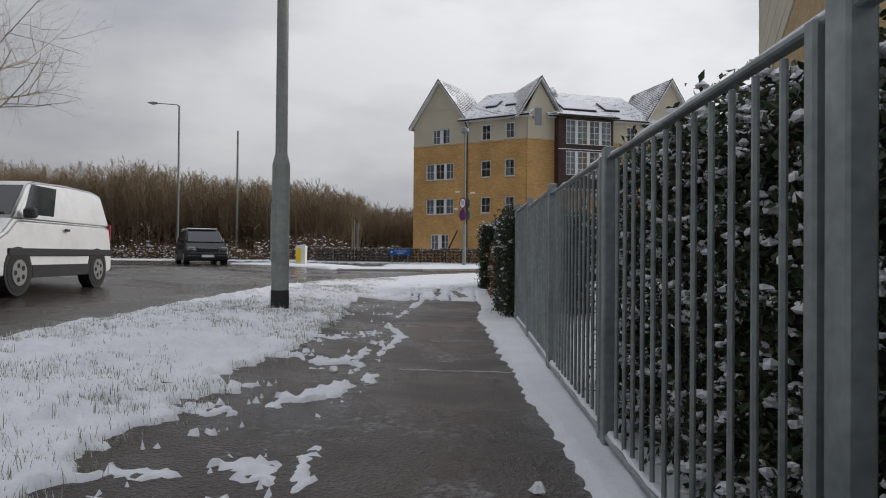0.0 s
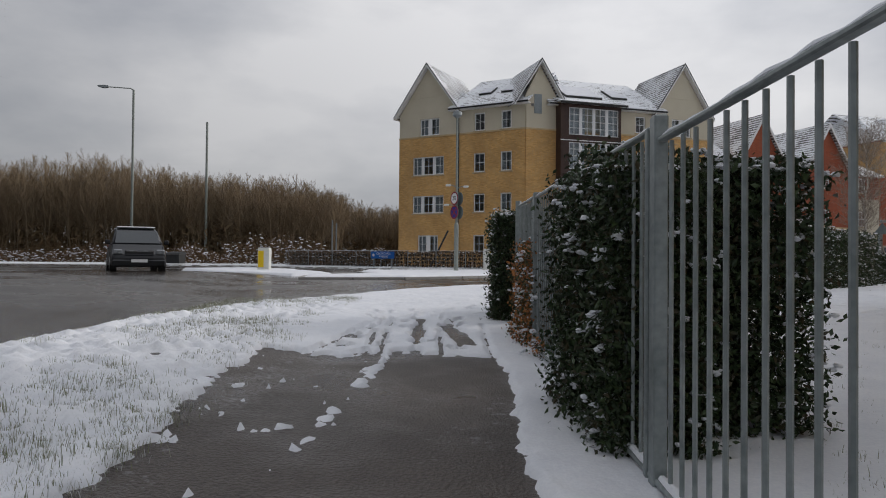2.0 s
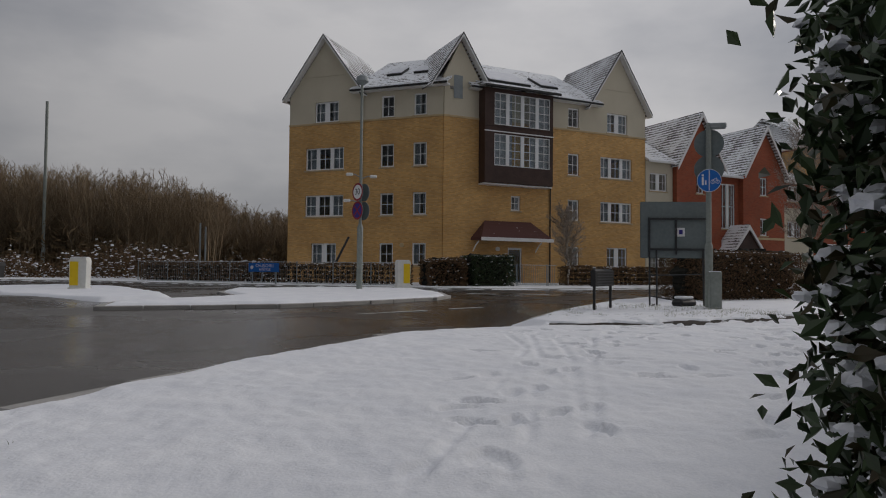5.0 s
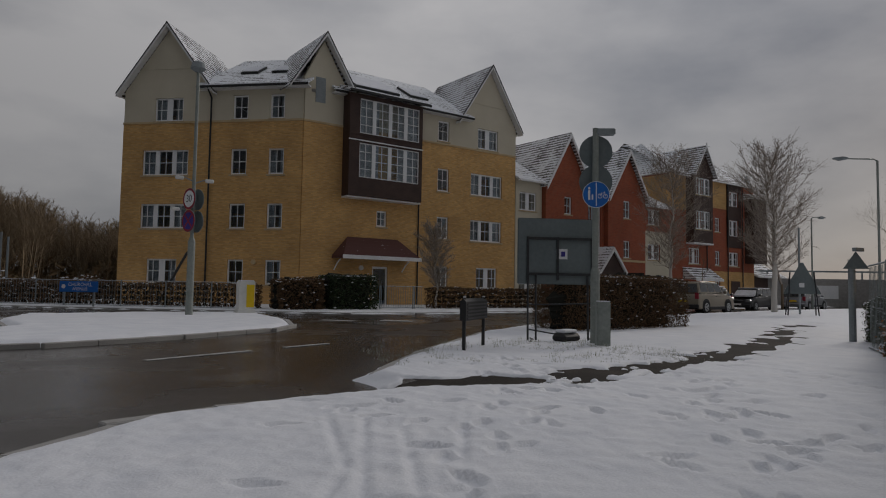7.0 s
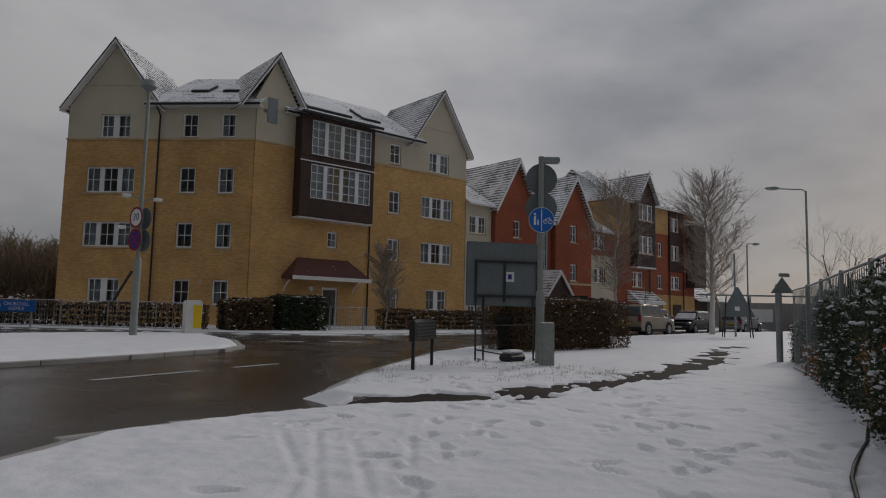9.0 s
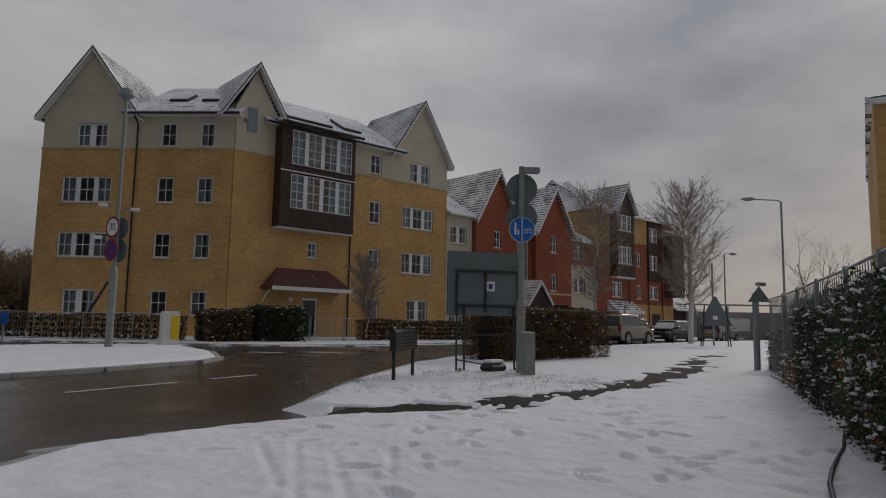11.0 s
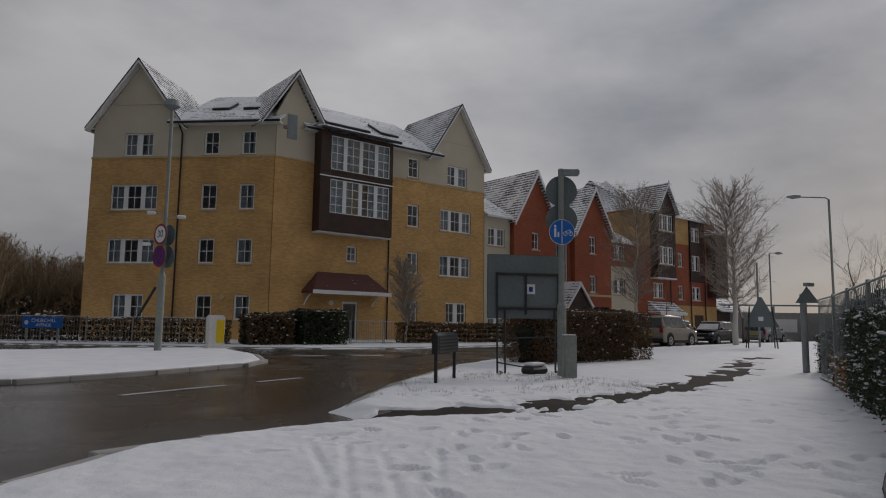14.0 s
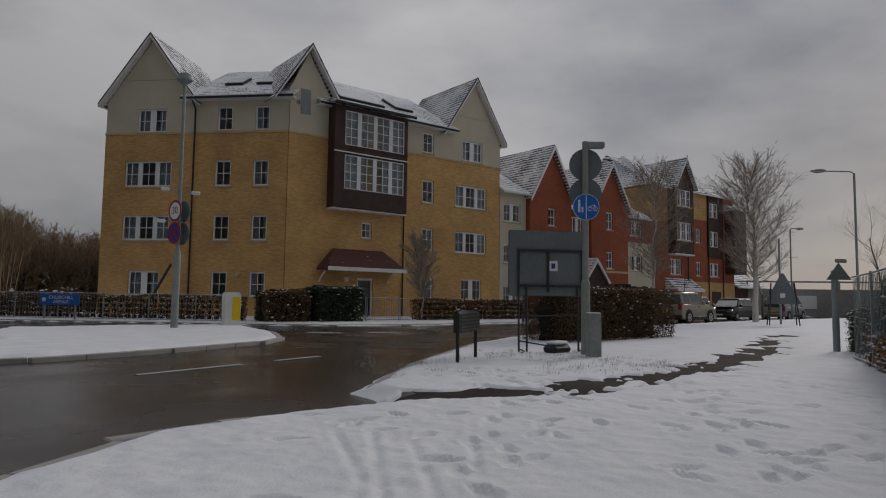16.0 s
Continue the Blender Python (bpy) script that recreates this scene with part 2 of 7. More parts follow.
RENDER = surface("cream_render", (0.52, 0.47, 0.36), (0.62, 0.57, 0.45), 0.9, 60, 0.7, 0.25)
RENDER_PALE = surface("pale_render", (0.52, 0.47, 0.36), (0.62, 0.57, 0.45), 0.9, 60, 0.7, 0.25)
BAND = surface("stone_band", (0.48, 0.36, 0.2), (0.6, 0.46, 0.28), 0.85, 40, 2)
SILL = surface("stone_sill", (0.4, 0.31, 0.19), (0.52, 0.42, 0.27), 0.85, 40, 2)
UPVC = surface("white_frame", (0.74, 0.75, 0.76), (0.84, 0.85, 0.85), 0.4, 20, 2, 0.03)
FASCIA = surface("white_fascia", (0.7, 0.7, 0.7), (0.82, 0.82, 0.82), 0.5, 20, 2, 0.05)
CLADDING = surface("dark_brown_cladding", (0.035, 0.018, 0.013), (0.07, 0.037, 0.028), 0.6, 22, 1.5, 0.2)
CURTAIN = surface("net_curtain", (0.22, 0.24, 0.26), (0.55, 0.57, 0.6), 0.9, 14, 2.2, 0.3)
GLASS = clear_glass("window_glass")
ROOF = tiled_roof("snowy_roof_tiles", (0.075, 0.065, 0.06), (0.86, 0.88, 0.91), 0.66)
ROOF_BARE = tiled_roof("part_snowy_roof_tiles", (0.085, 0.075, 0.068), (0.84, 0.86, 0.89), 0.47)
CANOPY = tiled_roof("canopy_tiles", (0.10, 0.038, 0.032), (0.80, 0.80, 0.82), -0.18)
GUTTER = surface("black_gutter", (0.01, 0.01, 0.01), (0.025, 0.025, 0.025), 0.4, 20, 2, 0.05)
BARK = leafy("brown_bark", [(0.10, 0.075, 0.05), (0.17, 0.13, 0.09), (0.24, 0.19, 0.13)], 0.9)
BIRCH = leafy("birch_bark", [(0.45, 0.42, 0.38), (0.6, 0.57, 0.52), (0.3, 0.27, 0.23)], 0.8)
TWIG = leafy("birch_twigs", [(0.18, 0.14, 0.11), (0.34, 0.29, 0.24), (0.5, 0.45, 0.4)], 0.9)
WOODTWIG = leafy("woodland_twigs", [(0.12, 0.083, 0.048), (0.18, 0.128, 0.076), (0.27, 0.205, 0.13), (0.11, 0.083, 0.057)], 0.9)
SCRUB = leafy("scrub", [(0.09, 0.062, 0.034), (0.16, 0.105, 0.055), (0.12, 0.09, 0.05)], 0.9)
EVERGREEN = leafy("dark_green_leaves", [(0.018, 0.032, 0.015), (0.032, 0.056, 0.022), (0.056, 0.086, 0.034), (0.025, 0.04, 0.018), (0.065, 0.05, 0.025)], 0.38)
BEECH = leafy("copper_brown_leaves", [(0.28, 0.10, 0.04), (0.6, 0.25, 0.07), (0.32, 0.13, 0.055), (0.06, 0.085, 0.034), (0.035, 0.05, 0.024), (0.15, 0.09, 0.045)], 0.6)
HEDGEDRY = leafy("dry_hedge_leaves", [(0.07, 0.04, 0.022), (0.13, 0.075, 0.04), (0.2, 0.12, 0.06), (0.04, 0.035, 0.02)], 0.7)
# Near-black tone carries the shade deep among leaves, for the filler lumps.
HEDGESHADE = surface("hedge_inner_shade", (0.008, 0.009, 0.006), (0.02, 0.018, 0.012), 0.95, 30, 4)
GRASS = leafy("winter_grass", [(0.12, 0.15, 0.07), (0.2, 0.22, 0.11), (0.34, 0.34, 0.25), (0.26, 0.25, 0.18), (0.6, 0.61, 0.6), (0.66, 0.67, 0.68)], 0.7)
TYRE = surface("tyre_rubber", (0.012, 0.012, 0.012), (0.025, 0.025, 0.025), 0.8, 60, 5)
CARGLASS = surface("car_glass", (0.012, 0.016, 0.018), (0.02, 0.026, 0.03), 0.06, 4, 1, 0.0, 0, 0.8)
TRIM = surface("black_plastic_trim", (0.015, 0.015, 0.016), (0.03, 0.03, 0.032), 0.6, 80, 4, 0.1)
ALLOY = surface("alloy_wheel", (0.32, 0.33, 0.34), (0.5, 0.51, 0.52), 0.35, 20, 4, 0.05, 0.7)
BLUE = surface("blue_sign_face", (0.01, 0.12, 0.46), (0.015, 0.16, 0.55), 0.4, 10, 2, 0.03)
SIGNWHITE = surface("white_sign_face", (0.72, 0.73, 0.74), (0.8, 0.8, 0.8), 0.45, 10, 2, 0.03)
SIGNRED = surface("red_sign_ring", (0.24, 0.012, 0.03), (0.3, 0.018, 0.035), 0.45, 10, 2, 0.03)
PURPLE = surface("faded_purple_sign", (0.03, 0.025, 0.20), (0.05, 0.035, 0.26), 0.5, 10, 2, 0.03)
BOLYELLOW = surface("bollard_yellow", (0.75, 0.5, 0.01), (0.85, 0.6, 0.02), 0.45, 10, 2, 0.03)
BOLWHITE = surface("bollard_white", (0.62, 0.62, 0.58), (0.75, 0.75, 0.72), 0.5, 10, 2, 0.03)
SIGNBACK = surface("grey_sign_back", (0.12, 0.15, 0.155), (0.17, 0.2, 0.205), 0.5, 14, 1.5, 0.05)
CONCRETE = surface("far_concrete", (0.24, 0.23, 0.22), (0.36, 0.35, 0.33), 0.9, 5, 0.3)


def paint(name, rgb, metal=0.2):
    m = surface(name, tuple(c * 0.85 for c in rgb), rgb, 0.3, 6, 1.2, 0.02, metal, 0.4)
    m.node_tree.nodes["Principled BSDF"].inputs["Coat Weight"].default_value = 0.2
    return m


# ---- building blocks ----
def base_of(ob):
    while ob.parent:
        ob = ob.parent
    return ob.location


def thing(name, loc, label, category, group="", kind=""):
    ob = new(name)
    ob.empty_display_size = 0.2
    ob.location = loc
    return tagged(ob, label, category, group, kind)


def mesh_of(name, bm, material):
    me = bpy.data.meshes.new(name)
    bm.to_mesh(me)
    bm.free()
    me.materials.append(material)
    return me


def part(name, bm, material, parent, label="", smooth=False):
    """Links a bmesh in world coordinates as one mesh under a thing or a part."""
    bm.transform(Matrix.Translation(-Vector(base_of(parent))))
    me = mesh_of(name, bm, material)
    if smooth:
        me.shade_smooth()
    ob = new(name, me)
    ob.parent = parent
    return tagged(ob, label)


def solo(name, bm, material, label, category, group="", kind="", smooth=False):
    """A thing that is one mesh."""
    me = mesh_of(name, bm, material)
    if smooth:
        me.shade_smooth()
    return tagged(new(name, me), label, category, group, kind)


def raw(verts, faces):
    bm = bmesh.new()
    vs = [bm.verts.new(v) for v in verts]
    for f in faces:
        try:
            bm.faces.new([vs[i] for i in f])
        except ValueError:
            pass
    return bm


def box(x0, x1, y0, y1, z0, z1, m=None, bevel=0.0, bm=None):
    own = bmesh.new()
    bmesh.ops.create_cube(own, size=1.0, matrix=Matrix.Translation(((x0 + x1) / 2, (y0 + y1) / 2, (z0 + z1) / 2)) @ Matrix.Diagonal((abs(x1 - x0), abs(y1 - y0), abs(z1 - z0), 1)))
    if bevel:
        bmesh.ops.bevel(own, geom=own.edges[:], offset=bevel, segments=1, affect="EDGES")
    if m:
        own.transform(m)
    return join(bm, own)


def join(bm, other):
    if bm is None:
        return other
    me = bpy.data.meshes.new("tmp")
    other.to_mesh(me)
    other.free()
    bm.from_mesh(me)
    bpy.data.meshes.remove(me)
    return bm


def prism(outline, axis, a, b, m=None, bm=None):
    """An outline of (u, v) pushed from a to b along axis: 'y' takes (x, z), 'x' takes (y, z), 'z' takes (x, y)."""
    own = bmesh.new()
    put = {"y": lambda u, v, w: (u, w, v), "x": lambda u, v, w: (w, u, v), "z": lambda u, v, w: (u, v, w)}[axis]
    lo = [own.verts.new(put(u, v, a)) for u, v in outline]
    hi = [own.verts.new(put(u, v, b)) for u, v in outline]
    n = len(outline)
    own.faces.new(lo)
    own.faces.new(hi[::-1])
    for i in range(n):
        own.faces.new((lo[i], hi[i], hi[(i + 1) % n], lo[(i + 1) % n]))
    bmesh.ops.recalc_face_normals(own, faces=own.faces[:])
    if m:
        own.transform(m)
    return join(bm, own)


def tube(points, radii, sides=8, bm=None, cap=True):
    """A round bar through points with a radius at each."""
    own = bm or bmesh.new()
    pts = [Vector(p) for p in points]
    if not isinstance(radii, (list, tuple)):
        radii = [radii] * len(pts)
    rings = []
    for i, p in enumerate(pts):
        d = (pts[min(i + 1, len(pts) - 1)] - pts[max(i - 1, 0)]).normalized()
        u = d.cross(Vector((0, 0, 1)) if abs(d.z) < 0.9 else Vector((1, 0, 0))).normalized()
        v = d.cross(u)
        rings.append([own.verts.new(p + radii[i] * (math.cos(2 * math.pi * k / sides) * u + math.sin(2 * math.pi * k / sides) * v)) for k in range(sides)])
    for r, s in zip(rings, rings[1:]):
        for k in range(sides):
            own.faces.new((r[k], r[(k + 1) % sides], s[(k + 1) % sides], s[k]))
    if cap and sides > 2:
        own.faces.new(rings[0][::-1])
        own.faces.new(rings[-1])
    return own


def disc(center, normal, radius, thick, sides=28, bm=None):
    n = Vector(normal).normalized()
    c = Vector(center)
    return tube([c - n * thick / 2, c + n * thick / 2], radius, sides, bm)


def frame_at(p, d):
    """Local axes of a wall: x along it, y into the building, z up."""
    return Matrix.Translation((p[0], p[1], 0)) @ Matrix.Rotation(math.atan2(d[1], d[0]), 4, "Z")


def wall_sheet(x0, x1, z0, z1, holes, thick, m, bm=None):
    """A wall with real openings (x0, x1, z0, z1) through its thickness."""
    own = bmesh.new()
    xs = sorted({x0, x1, *[min(max(h[0], x0), x1) for h in holes], *[min(max(h[1], x0), x1) for h in holes]})
    zs = sorted({z0, z1, *[min(max(h[2], z0), z1) for h in holes], *[min(max(h[3], z0), z1) for h in holes]})

    def gone(i, k):
        if i < 0 or k < 0 or i >= len(xs) - 1 or k >= len(zs) - 1:
            return True
        cx, cz = (xs[i] + xs[i + 1]) / 2, (zs[k] + zs[k + 1]) / 2
        return any(h[0] < cx < h[1] and h[2] < cz < h[3] for h in holes)

    def quad(*v):
        own.faces.new([own.verts.new(c) for c in v])

    for i in range(len(xs) - 1):
        for k in range(len(zs) - 1):
            if gone(i, k):
                continue
            a, b, c, d = xs[i], xs[i + 1], zs[k], zs[k + 1]
            quad((a, 0, c), (b, 0, c), (b, 0, d), (a, 0, d))
            quad((a, thick, c), (a, thick, d), (b, thick, d), (b, thick, c))
            if gone(i - 1, k):
                quad((a, 0, c), (a, 0, d), (a, thick, d), (a, thick, c))
            if gone(i + 1, k):
                quad((b, 0, c), (b, thick, c), (b, thick, d), (b, 0, d))
            if gone(i, k - 1):
                quad((a, 0, c), (a, thick, c), (b, thick, c), (b, 0, c))
            if gone(i, k + 1):
                quad((a, 0, d), (b, 0, d), (b, thick, d), (a, thick, d))
    own.transform(m)
    return join(bm, own)


def lattice(x, y, seed):
    h = np.sin(x * 127.1 + y * 311.7 + seed * 74.7) * 43758.5453
    return h - np.floor(h)


def vnoise(x, y, scale, seed=0):
    x, y = np.asarray(x, float) * scale, np.asarray(y, float) * scale
    i, j = np.floor(x), np.floor(y)
    u, v = x - i, y - j
    u, v = u * u * (3 - 2 * u), v * v * (3 - 2 * v)
    a, b = lattice(i, j, seed), lattice(i + 1, j, seed)
    c, d = lattice(i, j + 1, seed), lattice(i + 1, j + 1, seed)
    return (a * (1 - u) + b * u) * (1 - v) + (c * (1 - u) + d * u) * v


def fnoise(x, y, scale, seed=0):
    return sum(vnoise(x, y, scale * 2 ** k, seed + k * 7) / 2 ** (k + 1) for k in range(4)) / 0.9375


def step(a, b, v):
    v = np.clip((np.asarray(v, float) - a) / (b - a), 0, 1)
    return v * v * (3 - 2 * v)


def inside_by(poly, x, y):
    """Distance from the outline, positive inside."""
    x, y = np.asarray(x, float), np.asarray(y, float)
    best, odd = np.full(x.shape, 1e9), np.zeros(x.shape, bool)
    for (ax, ay), (bx, by) in zip(poly, poly[1:] + poly[:1]):
        ex, ey = bx - ax, by - ay
        t = np.clip(((x - ax) * ex + (y - ay) * ey) / (ex * ex + ey * ey), 0, 1)
        best = np.minimum(best, np.hypot(x - ax - t * ex, y - ay - t * ey))
        cross = ((ay > y) != (by > y)) & (x < (bx - ax) * (y - ay) / ((by - ay) or 1e-9) + ax)
        odd ^= cross
    return np.where(odd, best, -best)


def near_line(line, x, y):
    """Distance from an open line."""
    x, y = np.asarray(x, float), np.asarray(y, float)
    best = np.full(x.shape, 1e9)
    for (ax, ay), (bx, by) in zip(line, line[1:]):
        ex, ey = bx - ax, by - ay
        t = np.clip(((x - ax) * ex + (y - ay) * ey) / (ex * ex + ey * ey), 0, 1)
        best = np.minimum(best, np.hypot(x - ax - t * ex, y - ay - t * ey))
    return best


# ---- the ground's height ----
PATH_Y = [-60, -10, 1, 5, 9, 12.2, 15.4, 17, 20.6, 24.5, 27, 37, 60, 400]
PATH_Z = [0.24, 0.24, 0.25, 0.275, 0.285, 0.325, 0.41, 0.45, 0.50, 0.48, 0.48, 0.5, 0.55, 0.55]
ROAD_Y = [-60, -10, 1, 9, 13, 22, 37, 60, 400]
ROAD_Z = [0.36, 0.36, 0.37, 0.39, 0.43, 0.48, 0.5, 0.55, 0.55]


def height(x, y):
    x, y = np.asarray(x, float), np.asarray(y, float)
    p = sum(np.interp(y + d, PATH_Y, PATH_Z) for d in (-1, -0.5, 0, 0.5, 1)) / 5
    r = np.interp(y, ROAD_Y, ROAD_Z)
    w = 1 - step(-2.4, -0.9, x)
    return p * (1 - w) + r * w


def zg(x, y):
    return float(height(x, y))


def sheet(name, xs, ys, zfun, keep, material, label, category, kind, smooth=True):
    gx, gy = np.meshgrid(xs, ys)
    gzv = zfun(gx, gy)
    ok = keep(gx, gy)
    nx = len(xs)
    verts = np.stack([gx.ravel(), gy.ravel(), gzv.ravel()], 1)
    idx = np.arange(len(verts)).reshape(gx.shape)
    q = np.stack([idx[:-1, :-1], idx[:-1, 1:], idx[1:, 1:], idx[1:, :-1]], -1).reshape(-1, 4)
    o = ok.ravel()
    q = q[o[q].any(1)]
    used = np.unique(q)
    back = np.full(len(verts), -1)
    back[used] = np.arange(len(used))
    me = bpy.data.meshes.new(name)
    me.from_pydata(verts[used].tolist(), [], back[q].tolist())
    me.materials.append(material)
    if smooth:
        me.shade_smooth()
    return tagged(new(name, me), label, category, kind=kind)


KERB_LINE = [(-3.75, -30), (-3.75, 7), (-3.8, 10), (-3.55, 14), (-2.75, 16.6), (-1.5, 18.8), (-0.5, 20.3), (0.2, 21.4), (0.85, 22.4), (1.6, 22.8), (2.9, 23.15)]
SPIT_LINE = [(3.2, 23.9), (3.1, 24.5), (3.5, 25.3), (4.6, 27.2), (7.4, 31.2), (10.3, 34.2), (14, 37.2), (20, 40.8), (35, 48.5), (60, 58)]
NEAR = KERB_LINE + SPIT_LINE + [(60, -30)]
FAR_LINE = [(-90, 62), (-24, 57.2), (-14, 53.5), (-4, 47.8), (3.5, 44), (6.5, 42.9), (10, 43.2), (20, 47.4), (30, 51.8), (37, 54.6), (60, 63), (90, 72)]
FAR_SIDE = FAR_LINE + [(90, 140), (-90, 140)]
ISLE = [(3.5, 34.4), (3.7, 37), (3.2, 40.9), (0.8, 41.7), (-1.2, 41), (-3.6, 39.8), (-3.6, 36.8), (-2.6, 33.6), (-3.6, 31.4), (-4.8, 30.2), (-4.6, 28.4), (-2.5, 28.9), (-0.9, 29.5), (0, 30.2), (1.2, 31.3), (3, 33.2)]
ISLE_B = [(-4.0, 32.5), (-5.0, 35.5), (-8, 41.5), (-11, 43.4), (-13, 40), (-9, 34), (-5.5, 31.3)]
STRIP = [(3.0, 23.6), (3.9, 23.45), (5.1, 23.5), (6.7, 24.15), (8.1, 24.75), (11.0, 26.7), (14, 28.9), (17, 31.4), (22, 35)]
FENCE_LINE = [(0.50, -1.85), (0.52, 1.65), (0.56, 3.4), (0.61, 5.2), (0.68, 6.95), (0.735, 8.52), (0.79, 10.4), (0.82, 12.1), (0.88, 13.85), (1.7, 15.4), (2.9, 16.7), (4.5, 18.2), (6.2, 19.7), (7.5, 20.8), (8.8, 22.0), (10.1, 23.2), (11.4, 24.4), (12.7, 25.7)]

rng = np.random.RandomState(5)
prints = []
for k in range(420):
    px, py = rng.uniform(-1.2, 8.5), rng.uniform(13.5, 26)
    if -0.3 + 0.25 * (py - 14) < px:
        prints.append((px, py, rng.uniform(-0.6, 1.9), rng.uniform(0.6, 1.0)))
for k in range(46):
    prints.append((rng.uniform(-1.25, 0.3), 12.0 + rng.uniform(0, 3.4), 1.5 + rng.uniform(-0.5, 0.4), rng.uniform(0.9, 1.7)))
for k in range(24):
    prints.append((0.35 + 0.2 * k + rng.normal() * 0.1, 16.4 + 0.36 * k + (0.12 if k % 2 else -0.12), 1.05 + rng.normal() * 0.12, 1.05))
    prints.append((2.2 + 0.21 * k + rng.normal() * 0.1, 17.0 + 0.3 * k + (0.1 if k % 2 else -0.1), 0.95 + rng.normal() * 0.15, 1.0))
DEEP_TRACKS = [
    ([(-0.30, 11.2), (-0.27, 12.4), (-0.28, 13.2), (-0.25, 14.9)], 0.085),
    ([(-0.68, 11.2), (-0.72, 12.6), (-0.74, 13.4), (-0.72, 14.0), (-0.98, 14.7)], 0.026),
    ([(-0.55, 11.2), (-0.60, 12.6), (-0.61, 13.4), (-0.60, 14.1), (-0.85, 14.9)], 0.026),
    ([(-0.02, 11.3), (-0.05, 12.6), (0.0, 14.4)], 0.03),
    ([(-1.2, 11.5), (-1.0, 12.9), (-0.85, 14.0)], 0.05),
]
TRACKS = [
    [(-0.85, 14.7), (-0.15, 15.6), (0.7, 17.5), (1.9, 20.5), (2.1, 22.2)],
    [(-0.25, 14.8), (0.25, 15.6), (1.25, 17.3), (2.1, 19.8), (2.7, 22.3)],
    [(0.0, 14.4), (0.5, 15.6), (1.6, 18), (2.4, 20.1), (3.3, 22.2)],
    [(0.18, 15.6), (0.9, 17.1), (1.85, 19.9), (2.45, 22.3)],
]
RIDGE_Y = [2.8, 3.6, 4.7, 5.8, 7.2, 8.0, 9.3, 10.5, 12.0]
RIDGE_X = [-0.6, -0.68, -0.6, -0.68, -0.56, -0.76, -0.68, -0.6, -0.5]


